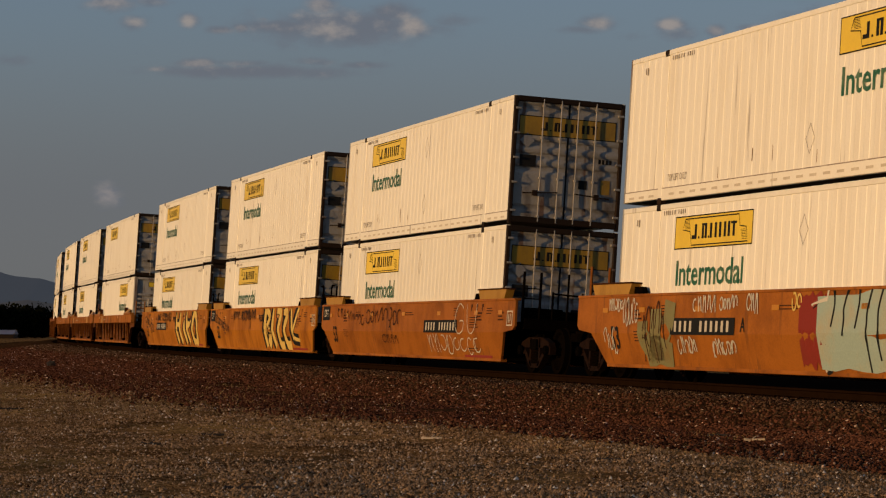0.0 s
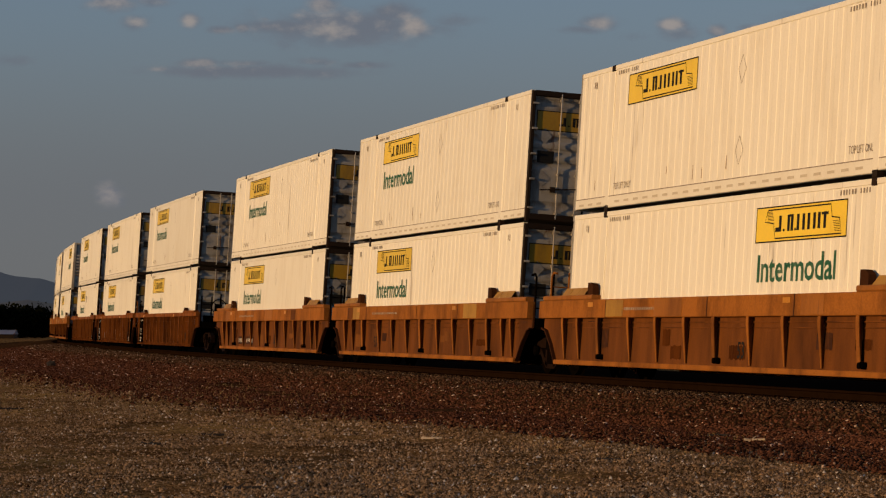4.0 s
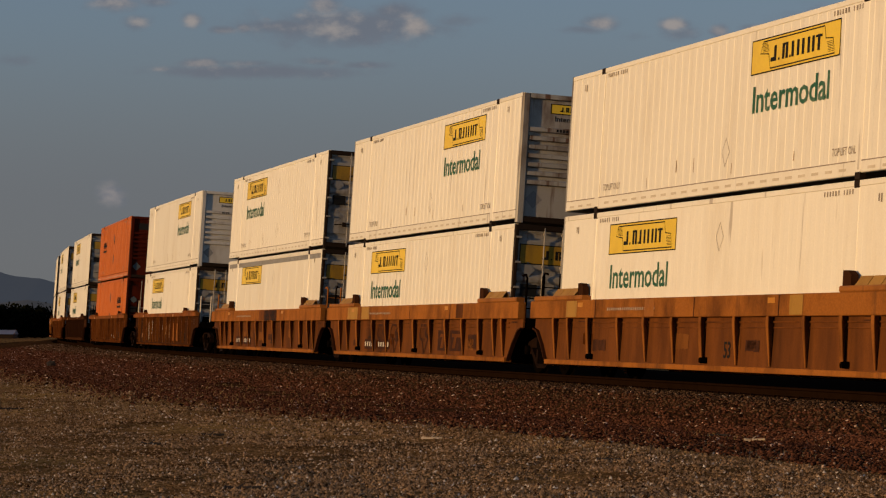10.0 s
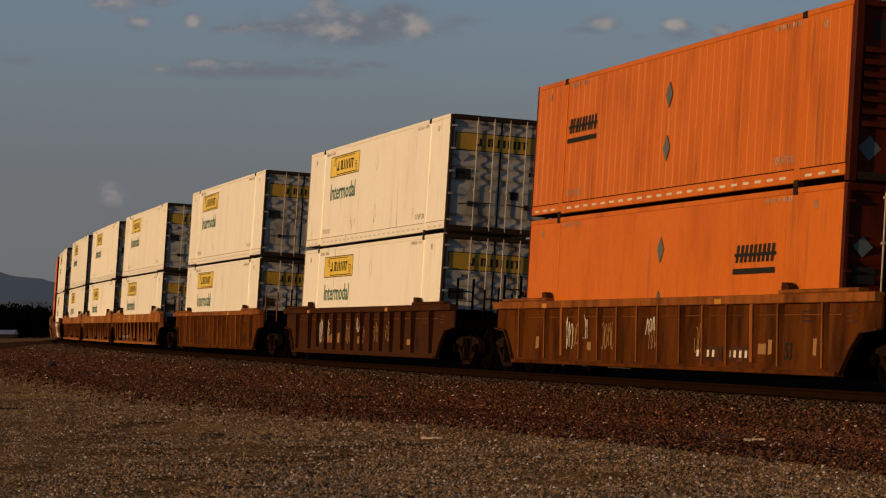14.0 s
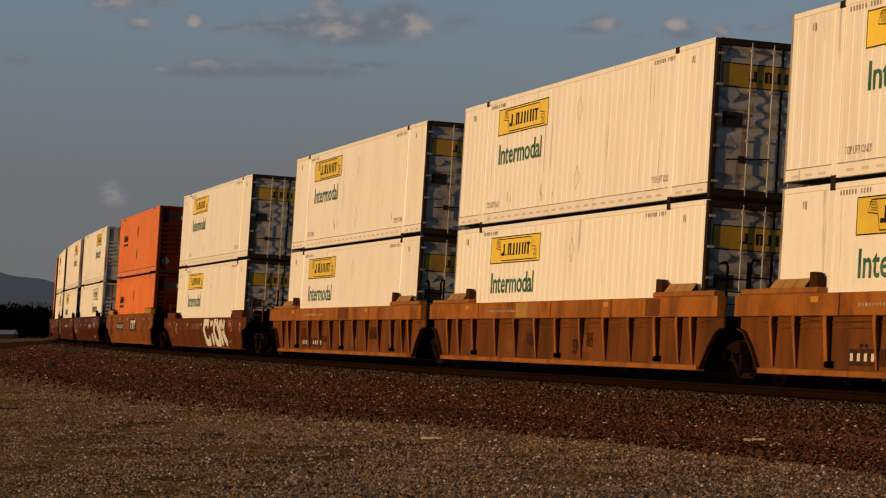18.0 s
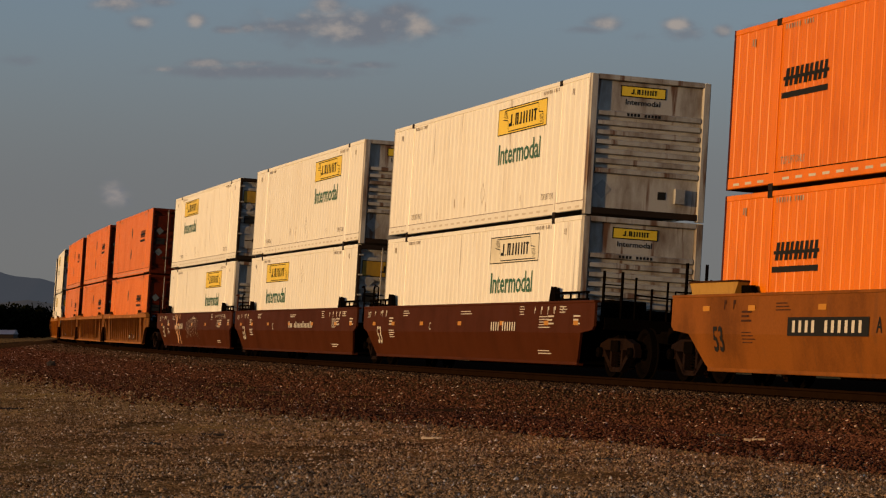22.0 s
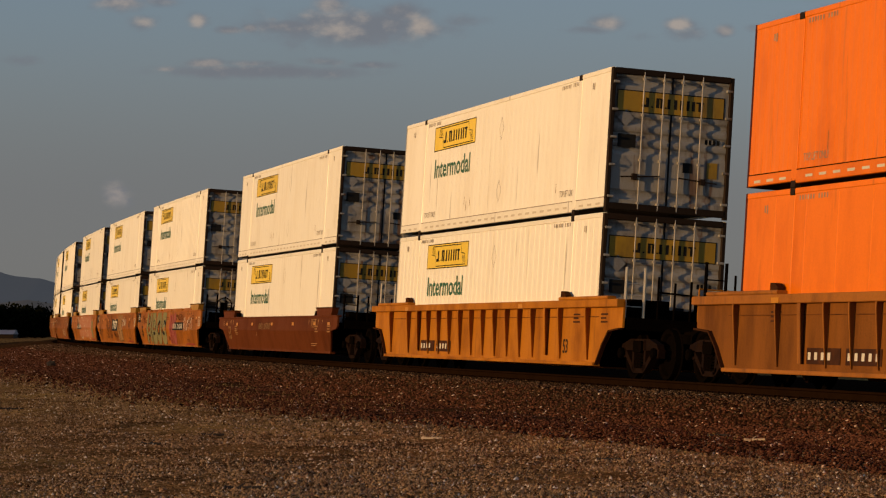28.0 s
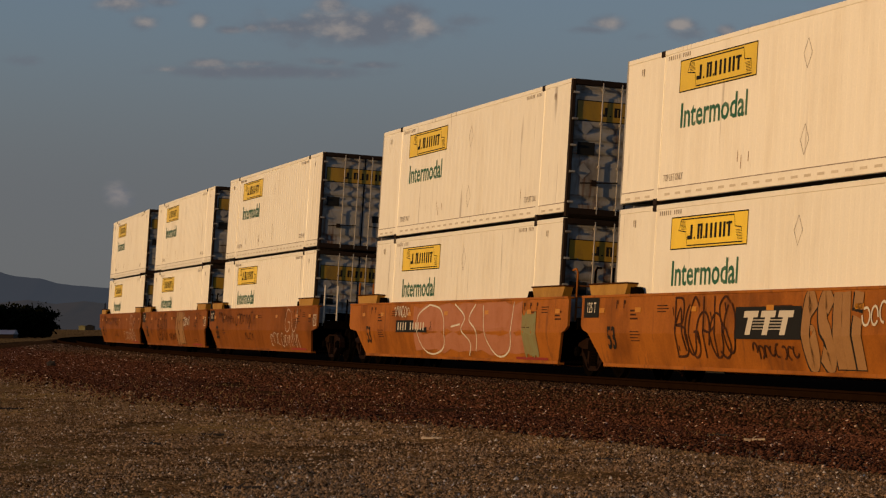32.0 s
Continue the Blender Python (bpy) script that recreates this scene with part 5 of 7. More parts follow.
    if "vees" in words:
        for o0, o1 in ((11.75, 10.75), (10.35, 9.35), (7.4, 6.4)):
            vee(o0, o1, 0.30, 1.05, SMUDGE)
        for o0, o1 in ((5.65, 4.78), (4.6, 3.4)):
            q = part("emblem_plate", side_patch(Shape(), HALF - o0, HALF - o1, 0.40, 0.88, y(0.6) - 0.001), SMUDGE, w, "worn dark emblem field")
            part("emblem", Shape().quad((HALF - o0 + 0.2, y(0.6) - 0.004, 0.72), (HALF - o1 - 0.1, y(0.6) - 0.004, 0.72), (HALF - o1 - 0.06, y(0.6) - 0.004, 0.80), (HALF - o0 + 0.22, y(0.6) - 0.004, 0.80)).quad((HALF - o0 + 0.25, y(0.6) - 0.004, 0.46), (HALF - o0 + 0.5, y(0.6) - 0.004, 0.46), (HALF - o0 + 0.62, y(0.6) - 0.004, 0.72), (HALF - o0 + 0.4, y(0.6) - 0.004, 0.72)), SHEET, q)
    if style == "ribbed" and chord > 0.3:
        # repainted squares and a hatched decal on the deep chord
        rp = random.Random(seed * 3)
        for k in range(3):
            o0 = rp.choice((2.2, 4.1, 8.2, 10.3, 13.6, 15.2)) + rp.uniform(-0.5, 0.5)
            part("repainted_square", side_patch(Shape(), HALF - o0, HALF - o0 + rp.uniform(0.5, 1.4), top - chord + 0.02, top - 0.02, -1.5035 - 0.001 * k), rp.choice((OCHRE, TTX_TAN, SHEET)), w, "repainted square on the chord")
        for o0 in (13.3, 8.05, 4.3):
            part("weld_seam", side_patch(Shape(), HALF - o0, HALF - o0 + 0.03, top - chord, top, -1.5075), SMUDGE, w)
        for k in range(6):
            o0, z = rp.uniform(2.0, 15.0), rp.uniform(0.36, 0.62)
            part("worn_patch", wavy_field(seed * 5 + k, HALF - o0, HALF - o0 + rp.uniform(0.35, 0.9), z, z + rp.uniform(0.15, 0.4), lambda q: y(q) + 0.002), rp.choice((SHEET_RUSSET, SMUDGE, SHEET_TAN)), w, "worn smudged patch on the side sheet")
        if "hatch" in words:
            base = part("decal", wavy_field(seed, HALF - 7.55, HALF - 5.5, top - chord - 0.02, top - 0.005, lambda z: -1.508), SMUDGE, w, "smudged dark sprayed field")
            part("spray_tag", forms((FORM_E, FORM_B, FORM_F, FORM_A, FORM_B, FORM_E), HALF - 7.5, HALF - 5.55, top - chord + 0.03, top - 0.03, 0.022, lambda z: -1.511), INK, base, "black sprayed block forms")
    if style == "ribbed" and "patch" in words:
        for k in range(5):
            o0 = rnd.uniform(3, 13)
            tag(o0, o0 - 0.55, 0.5, 1.1, 3, 0.013, BUFF, 60 + k)
        for k, o0 in enumerate((13.1, 12.2, 8.4)):
            tag(o0, o0 - 0.5, 0.42 + 0.2 * k, 1.2, 3, 0.016, CHALK, 70 + k)
        if "sooty" in words:
            q = part("repainted_square", side_patch(Shape(), HALF - 5.3, HALF - 3.1, 0.40, 1.10, y(0.6) + 0.001), TTX_RIBBED, w, "faded orange repainted square")
            part("emblem", side_patch(side_patch(side_patch(Shape(), HALF - 4.8, HALF - 4.1, 0.88, 0.98, y(0.6) - 0.002), HALF - 4.62, HALF - 4.42, 0.5, 0.88, y(0.6) - 0.002), HALF - 4.0, HALF - 3.75, 0.5, 0.95, y(0.6) - 0.002), SHEET, q)
    if "patch" in words:
        for i in range(6):
            x = rnd.uniform(wr + 1, wf - 1)
            part("chalk_patch", wavy_field(seed + i, x, x + rnd.uniform(0.12, 0.35), 0.5, rnd.uniform(0.6, 0.85), lambda z: y(z) - 0.001), BUFF, w, "worn pale paint patch")


# ---------------------------------------------------------------- bogies
WHEEL_R = 0.4826
AXLES = (0.889, -0.889)


def bogie():
    b = empty("bogie")
    tagged(b, "sooty cast-iron two-axle freight bogie on the rails", "bogie", "bogies of the train")
    for s in (-1, 1):
        y0, y1 = sorted((s * 0.93, s * 1.07))
        sf = Shape()
        # top chord, tension bar and pedestals of the side frame, with the openings left free
        sf.prism([(-1.02, 0.54), (1.02, 0.54), (0.95, 0.66), (0.5, 0.76), (-0.5, 0.76), (-0.95, 0.66)], "y", y0, y1)
        for d in (-1, 1):
            sf.prism([(d * 0.92, 0.56), (d * 0.74, 0.56), (d * 0.18, 0.17), (d * 0.30, 0.12)], "y", y0, y1)
            sf.prism([(d * 0.36, 0.74), (d * 0.26, 0.74), (d * 0.26, 0.16), (d * 0.36, 0.20)], "y", y0, y1)
            sf.prism([(d * 1.06, 0.56), (d * 0.72, 0.56), (d * 0.74, 0.40), (d * 1.04, 0.40)], "y", y0, y1)
        sf.prism([(-0.32, 0.20), (0.32, 0.20), (0.26, 0.11), (-0.26, 0.11)], "y", y0, y1)
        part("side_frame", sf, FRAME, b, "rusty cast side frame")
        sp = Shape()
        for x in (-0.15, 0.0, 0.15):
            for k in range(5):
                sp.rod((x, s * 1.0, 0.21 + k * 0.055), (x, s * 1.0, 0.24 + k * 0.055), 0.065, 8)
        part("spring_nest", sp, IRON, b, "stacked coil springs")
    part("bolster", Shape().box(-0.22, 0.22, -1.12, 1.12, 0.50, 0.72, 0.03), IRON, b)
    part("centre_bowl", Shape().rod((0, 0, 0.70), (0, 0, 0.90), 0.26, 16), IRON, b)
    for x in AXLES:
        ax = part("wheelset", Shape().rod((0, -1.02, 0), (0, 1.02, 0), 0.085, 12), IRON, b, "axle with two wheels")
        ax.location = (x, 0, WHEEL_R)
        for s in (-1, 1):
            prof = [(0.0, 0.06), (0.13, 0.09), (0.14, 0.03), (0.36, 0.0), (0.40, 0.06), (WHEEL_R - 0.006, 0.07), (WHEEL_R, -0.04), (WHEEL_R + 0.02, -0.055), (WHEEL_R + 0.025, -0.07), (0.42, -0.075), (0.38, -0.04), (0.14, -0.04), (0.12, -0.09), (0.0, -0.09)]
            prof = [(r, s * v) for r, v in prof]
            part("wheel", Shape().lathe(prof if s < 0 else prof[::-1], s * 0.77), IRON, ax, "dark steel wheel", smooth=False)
            cap = Shape().lathe([(0.0, s * 0.05), (0.10, s * 0.05), (0.11, 0.0)], s * 1.10, 12)
            for i in range(3):
                t = i * 2.094
                cap.box(0.06 * math.sin(t) - 0.015, 0.06 * math.sin(t) + 0.015, s * 1.15 - 0.012, s * 1.15 + 0.012, 0.06 * math.cos(t) - 0.015, 0.06 * math.cos(t) + 0.015)
            part("bearing_cap", cap, IRON, ax)
    return b


# ---------------------------------------------------------------- ground, track, distance
GROUND_Z = -0.66


def ground_material():
    m = material("dry_gravel_earth", (0.238, 0.127, 0.047), 0.95, dirt=(0.072, 0.034, 0.013), amount=0.9, size=1.4, streak=1.0, grain=0.40, fine=11.0, bump=0.8, vary=0.0, cut=0.42, spec=0.0)
    nt = m.node_tree
    n, l = nt.nodes, nt.links
    # dry grass in broad patches and a fine speckle of pale grit
    tc = next(a for a in n if a.type == "TEX_COORD")
    big = n.new("ShaderNodeTexNoise")
    big.inputs["Scale"].default_value, big.inputs["Detail"].default_value = 0.16, 4
    l.new(tc.outputs["Object"], big.inputs["Vector"])
    r = n.new("ShaderNodeMapRange")
    r.inputs["From Min"].default_value, r.inputs["From Max"].default_value, r.inputs["To Max"].default_value = 0.50, 0.66, 0.7
    l.new(big.outputs["Fac"], r.inputs["Value"])
    hsv = next(a for a in n if a.type == "HUE_SAT")
    mix = n.new("ShaderNodeMix")
    mix.data_type = "RGBA"
    mix.inputs["B"].default_value = (0.330, 0.195, 0.062, 1)
    l.new(hsv.outputs[0], mix.inputs["A"])
    l.new(r.outputs[0], mix.inputs["Factor"])
    vor = n.new("ShaderNodeTexVoronoi")
    vor.inputs["Scale"].default_value = 24.0
    l.new(tc.outputs["Object"], vor.inputs["Vector"])
    g = n.new("ShaderNodeMapRange")
    g.inputs["To Min"].default_value, g.inputs["To Max"].default_value = 0.35, 1.6
    sep = n.new("ShaderNodeSeparateColor")
    l.new(vor.outputs["Color"], sep.inputs[0])
    l.new(sep.outputs[0], g.inputs["Value"])
    h2 = n.new("ShaderNodeHueSaturation")
    l.new(mix.outputs["Result"], h2.inputs["Color"])
    l.new(g.outputs[0], h2.inputs["Value"])
    l.new(h2.outputs[0], n["Principled BSDF"].inputs["Base Color"])
    return m


def stone_material(name, dark, light, pale, few=0.975):
    """Broken stone, each piece of its own tone; the share above `few` is pale."""
    m = bpy.data.materials.new(name)
    m.use_nodes = True
    n, l = m.node_tree.nodes, m.node_tree.links
    g = n.new("ShaderNodeNewGeometry")
    r = n.new("ShaderNodeValToRGB")
    r.color_ramp.elements[0].color, r.color_ramp.elements[1].color = (*dark, 1), (*pale, 1)
    e = r.color_ramp.elements.new(0.55)
    e.color = (*light, 1)
    e = r.color_ramp.elements.new(few)
    e.color = (*(1.5 * a for a in light), 1)
    l.new(g.outputs["Random Per Island"], r.inputs[0])
    tc, no = n.new("ShaderNodeTexCoord"), n.new("ShaderNodeTexNoise")
    no.inputs["Scale"].default_value = 60
    l.new(tc.outputs["Object"], no.inputs["Vector"])
    mix = n.new("ShaderNodeMix")
    mix.data_type, mix.blend_type = "RGBA", "MULTIPLY"
    mix.inputs["Factor"].default_value = 0.5
    l.new(r.outputs[0], mix.inputs["A"])
    l.new(no.outputs["Fac"], mix.inputs["B"])
    b = n["Principled BSDF"]
    l.new(mix.outputs["Result"], b.inputs["Base Color"])
    b.inputs["Roughness"].default_value = 0.85
    b.inputs["Specular IOR Level"].default_value = 0.0
    return m


EARTH = ground_material()
BALLAST = stone_material("red_brown_ballast_stone", (0.008, 0.004, 0.003), (0.110, 0.046, 0.028), (0.75, 0.58, 0.48))
CREST = stone_material("grey_brown_ballast_stone", (0.010, 0.006, 0.004), (0.105, 0.062, 0.038), (0.75, 0.60, 0.48))
GRIT = stone_material("pale_gravel", (0.040, 0.020, 0.009), (0.40, 0.245, 0.125), (1.0, 0.88, 0.70), 0.935)
CINDER = material("reddish_cinders", (0.058, 0.031, 0.0145), 0.95, dirt=(0.018, 0.009, 0.005), amount=0.9, size=1.3, grain=0.45, fine=11.0, bump=0.9, vary=0.0, cut=0.42, spec=0.0)
# Bed under the train: its shade is in this near-black colour.
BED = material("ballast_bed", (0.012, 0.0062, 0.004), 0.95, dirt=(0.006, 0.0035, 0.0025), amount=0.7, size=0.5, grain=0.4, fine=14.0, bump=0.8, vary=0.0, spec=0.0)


def ground_height(x, y):
    """Nearly level, with shallow hollows and humps where it is trodden and driven on."""
    if not (abs(x) < 80 and abs(y) < 160):
        return GROUND_Z
    z = GROUND_Z + 0.02 * noise.noise((x * 0.11, y * 0.11, 0.3))
    if 20 < y < 90 and abs(x) < 18:
        z += 0.034 * noise.noise((x * 0.6, y * 0.40, 4.0)) + 0.024 * noise.noise((x * 1.7, y * 1.1, 8.0)) + 0.010 * noise.noise((x * 4.2, y * 3.0, 2.0))
    return z


def lay_ground():
    a = np.concatenate([-np.geomspace(4600, 45, 16), np.arange(-40, -18, 2.5), np.arange(-17, 13.1, 0.2), np.arange(15, 60.1, 2.5), np.geomspace(66, 4600, 16)])
    b = np.concatenate([-np.geomspace(4600, 25, 10), np.arange(-20, 20, 2.5), np.arange(22, 50, 0.22), np.arange(50, 86, 0.5), np.arange(87.5, 130.1, 2.5), np.geomspace(137, 4900, 24)])
    v, f = [], []
    for y in b:
        for x in a:
            v.append((x, y, ground_height(x, y)))
    w = len(a)
    for j in range(len(b) - 1):
        for i in range(w - 1):
            k = j * w + i
            f.append((k, k + 1, k + w + 1, k + w))
    sh = Shape()
    sh.v, sh.f = v, f
    ob = new("ground", sh.mesh("ground", EARTH, True))
    tagged(ob, "dry brown gravelly ground with faded grass patches", "ground", kind="structure")


def track_pose(s):
    return ride(s - 0.5, s + 0.5)


def flare(s):
    """How much farther the ballast has spread at the foot of its shoulder."""
    f = np.clip((np.asarray(s, float) - 5) / 55, 0, 1)
    return 3.0 * f * f * (3 - 2 * f)


def sweep(ring, s0, s1, step, wide=False):
    """A closed or open profile of (lateral, height) carried along the track."""
    sh, n = Shape(), len(ring)
    ss = np.arange(s0, s1 + 1e-6, step)
    for s in ss:
        m = track_pose(float(s))
        w = flare(s) if wide else 0.0
        rough = 0.03 if wide and s > 25 else 0.0
        sh.v += [tuple(m @ Vector((0, a - (w if a < -3 else 0), z - (0.059 * w if a < -3 else 0) + (rough * noise.noise((s * 0.4, a, 0.5)) if a < -1.3 else 0)))) for a, z in ring]
    for k in range(len(ss) - 1):
        for i in range(n - 1):
            sh.f.append((k * n + i, (k + 1) * n + i, (k + 1) * n + i + 1, k * n + i + 1))
    return sh


def toe(s):
    """Where the spilled cinders beside the ballast end, as a distance from the track."""
    return np.interp(s, [-45, -28, -25, -21, -18, -15, -11.5, -7, 0, 8, 22, 45, 120, 250], [2.9, 2.9, 3.1, 3.5, 3.7, 4.9, 6.1, 6.7, 7.3, 7.4, 7.2, 7.4, 8.0, 10])


def lay_apron():
    sh, n = Shape(), 12
    ss = np.concatenate([np.arange(-45, 30, 0.16), np.arange(30, 251, 1.2)])
    for s in ss:
        s = float(s)
        h = heading(s)
        x, y = float(np.interp(s, S_GRID, _x)), float(np.interp(s, S_GRID, _y))
        t = float(toe(s)) + 1.5 * noise.noise((s * 0.22, 1, 0)) + 1.1 * noise.noise((s * 0.9, 5, 0)) + 0.7 * noise.noise((s * 2.9, 9, 0)) - 0.5
        for i in range(n):
            d = 2.4 + (t - 2.4) * i / (n - 1)
            px, py = x - math.cos(h) * d, y + math.sin(h) * d
            sh.v.append((px, py, ground_height(px, py) + (0.045 + 0.035 * noise.noise((px * 0.9, py * 0.5, 3.0)) + 0.02 * noise.noise((px * 2.6, py * 1.6, 7.0))) * min(1, (n - 1 - i) / 4) - (0.012 if i == n - 1 else 0)))
    for k in range(len(ss) - 1):
        for i in range(n - 1):
            sh.f.append((k * n + i, k * n + i + 1, (k + 1) * n + i + 1, (k + 1) * n + i))
    tagged(new("cinder_apron", sh.mesh("cinder_apron", CINDER, True)), "dark reddish cinders spilled beside the ballast", "ground", kind="structure")


def lay_track():
    # Far side raised and widened as an added dark backing for shade under wagons.
    ring = [(-4.4, -1.25), (-3.4, -0.87), (-2.2, -0.30), (-1.2, -0.20), (0, -0.20), (1.2, -0.20), (2.4, -0.22), (4.0, -0.06), (11.0, 0.36), (13.0, 0.05), (16.0, -0.2)]
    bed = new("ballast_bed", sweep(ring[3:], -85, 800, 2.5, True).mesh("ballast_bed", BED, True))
    tagged(bed, "canted ballast bed under the track, shade in its near-black colour", "ballast", kind="structure")
    bed = new("ballast_shoulder", sweep(ring[:4], -85, 800, 2.5, True).mesh("ballast_shoulder", CINDER, True))
    tagged(bed, "cinder-brown sloping shoulder of the ballast bed", "ballast", kind="structure")
    tr = empty("railway_track")
    tagged(tr, "rusty curved railway track on timber sleepers", "railway track", kind="structure")
    for s in (-1, 1):
        c = s * 0.7535
        ring = [(c - 0.075, -0.18), (c + 0.075, -0.18), (c + 0.072, -0.165), (c + 0.012, -0.145), (c + 0.010, -0.05), (c + 0.036, -0.035), (c + 0.036, -0.008), (c + 0.028, 0.0), (c - 0.028, 0.0), (c - 0.036, -0.008), (c - 0.036, -0.035), (c - 0.010, -0.05), (c - 0.012, -0.145), (c - 0.072, -0.165), (c - 0.075, -0.18)]
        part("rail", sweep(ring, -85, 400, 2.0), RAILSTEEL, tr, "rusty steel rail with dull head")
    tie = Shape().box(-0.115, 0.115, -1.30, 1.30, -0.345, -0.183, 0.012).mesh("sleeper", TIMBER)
    for i in range(280):
        ob = part("sleeper", tie, TIMBER, tr)
        ob.matrix_local = track_pose(-42 + i * 0.5)
    plate = Shape()
    for s in (-1, 1):
        plate.box(-0.10, 0.10, s * 0.7535 - 0.17, s * 0.7535 + 0.17, -0.184, -0.168)
        for d in (-1, 1):
            plate.box(-0.02, 0.02, s * 0.7535 + d * 0.1 - 0.02, s * 0.7535 + d * 0.1 + 0.02, -0.17, -0.14)
    pm = plate.mesh("tie_plate", RAILSTEEL)
    for i in range(140):
        ob = part("tie_plate", pm, RAILSTEEL, tr)
        ob.matrix_local = track_pose(-42 + i * 0.5)


OCTA = np.array([(1, 0, 0), (-1, 0, 0), (0, 1, 0), (0, -1, 0), (0, 0, 1), (0, 0, -1)], float)
OCTA_F = np.array([(0, 2, 4), (2, 1, 4), (1, 3, 4), (3, 0, 4), (2, 0, 5), (1, 2, 5), (3, 1, 5), (0, 3, 5)])


SHARD = np.array([(1, 0, -0.4), (0, 1, -0.4), (-1, 0, -0.4), (0, -1, -0.4), (0.15, 0.1, 0.9)], float)
SHARD_F = np.array([(0, 1, 4), (1, 2, 4), (2, 3, 4), (3, 0, 4)])


def stones(name, pts, size, mat, label, category, rng, flat=0.7, shard=False):
    """Thousands of broken stones in one mesh."""
    n = len(pts)
    q = rng.normal(size=(n, 3, 3))
    q, _ = np.linalg.qr(q)
    shape, faces = (SHARD, SHARD_F) if shard else (OCTA, OCTA_F)
    k = len(shape)
    loc = shape[None] * rng.uniform(0.55, 1.25, (n, k, 1)) * size[:, None, None]
    if shard:
        a = rng.uniform(0, 6.283, n)
        c, d = np.cos(a), np.sin(a)
        loc = np.stack([loc[:, :, 0] * c[:, None] - loc[:, :, 1] * d[:, None], loc[:, :, 0] * d[:, None] + loc[:, :, 1] * c[:, None], loc[:, :, 2]], 2)
    else:
        loc = np.einsum("nij,nkj->nki", q, loc)
    loc[:, :, 2] *= flat
    v = (loc + pts[:, None, :]).reshape(-1, 3)
    f = (faces[None] + (np.arange(n) * k)[:, None, None]).reshape(-1, 3)
    me = bpy.data.meshes.new(name)
    me.vertices.add(len(v))
    me.vertices.foreach_set("co", v.ravel())
    me.loops.add(f.size)
    me.loops.foreach_set("vertex_index", f.ravel())
    me.polygons.add(len(f))
    me.polygons.foreach_set("loop_start", np.arange(0, f.size, 3))
    me.update(calc_edges=True)
    me.validate()
    me.materials.append(mat)
    return tagged(new(name, me), label, category, kind="stuff")


def scatter():
    rng = np.random.default_rng(5)
    # ballast on the near shoulder
    n = 135000
    s = -33 + 150 * rng.random(n) ** 1.75
    k = rng.random(n)
    fl = flare(s)
    lat = -0.86 - (2.75 + fl) * k ** 0.9
    lat = np.where(rng.random(n) < 0.48, -2.9 - (toe(s) - 2.9) * rng.random(n) ** 0.9 - 2.6 * rng.random(n) ** 4, lat)
    flat_z = GROUND_Z + 0.045
    prof = np.where(-lat < 2.2, np.interp(-lat, [0.8, 1.2, 2.2], [-0.20, -0.20, -0.30]), -0.30 - (0.57 + 0.059 * fl) * (-lat - 2.2) / (1.2 + fl))
    h = heading(s)
    x, y = np.interp(s, S_GRID, _x), np.interp(s, S_GRID, _y)
    c, k = math.cos(CANT), math.sin(CANT)
    l2, z2 = lat * c + prof * k, -lat * k + prof * c
    pts = np.stack([x + np.cos(h) * l2, y - np.sin(h) * l2, np.maximum(z2, flat_z) + 0.008], 1)
    size = (rng.uniform(0.014, 0.034, n) + 0.026 * rng.random(n) ** 4) * (1 + 0.008 * np.maximum(s + 10, 0))
    top = -lat + rng.normal(0, 0.35, n) < 2.35 + 0.012 * np.maximum(s, 0)
    stones("crest_stones", pts[top], size[top], CREST, "loose grey-brown crushed stones along the ballast crest", "ballast", rng)
    stones("ballast_stones", pts[~top], size[~top], BALLAST, "loose red-brown crushed ballast stones on the track shoulder", "ballast", rng)
    # gravel in the foreground
    n = 420000
    y = 23.5 + 95 * rng.random(n) ** 1.7
    x = (rng.random(n) * 2 - 1) * (0.182 * y)
    th = np.interp(y, _y[::4], _x[::4])
    keep = (th - x) > toe(np.interp(y, _y[::4], S_GRID[::4])) + 0.3 - 3.6 * rng.random(len(x)) ** 1.4 + np.array([1.4 * noise.noise((a * 0.5, c * 0.12, 2.0)) for a, c in zip(x, y)])
    x, y = x[keep], y[keep]
    # the gravel lies in drifts, thin on the bare earth between them
    drift = np.array([noise.noise((a * 0.55, c * 0.22, 6.0)) + 0.6 * noise.noise((a * 1.6, c * 0.8, 1.0)) for a, c in zip(x, y)])
    keep = rng.random(len(x)) < np.clip(0.72 + 0.9 * drift, 0.12, 1.0) * np.interp(x / y, [-0.17, -0.10, 0.02], [0.62, 0.8, 1.0])
    x, y = x[keep], y[keep]
    pts = np.stack([x, y, np.array([ground_height(a, b) for a, b in zip(x, y)])], 1)
    size = (0.0065 + 0.022 * rng.random(len(x)) ** 3.2 + 0.014 * rng.random(len(x)) ** 14) * np.interp(x / y, [-0.17, -0.05], [0.8, 1.0]) * (1 + 0.010 * (y - 24))
    pts[:, 2] += 0.3 * size + 0.004
    stones("gravel", pts, size, GRIT, "pale grit and small gravel on the dry ground", "gravel", rng, 0.8, True)


def ground_at(px, py):
    """Where a sight line from the eye meets the ground."""
    k = 4610.7
    d = EYE.to_3x3() @ Vector(((px - 784) / k, (441 - py) / k, -1))
    e = EYE.translation
    q = (GROUND_Z - e.z) / d.z
    for _ in range(3):
        g = e + d * q
        over = 0.07 if np.interp(g.y, _y[::4], _x[::4]) - g.x < float(toe(np.interp(g.y, _y[::4], S_GRID[::4]))) else 0.0
        q = (ground_height(g.x, g.y) + over - e.z) / d.z
    return e + d * q


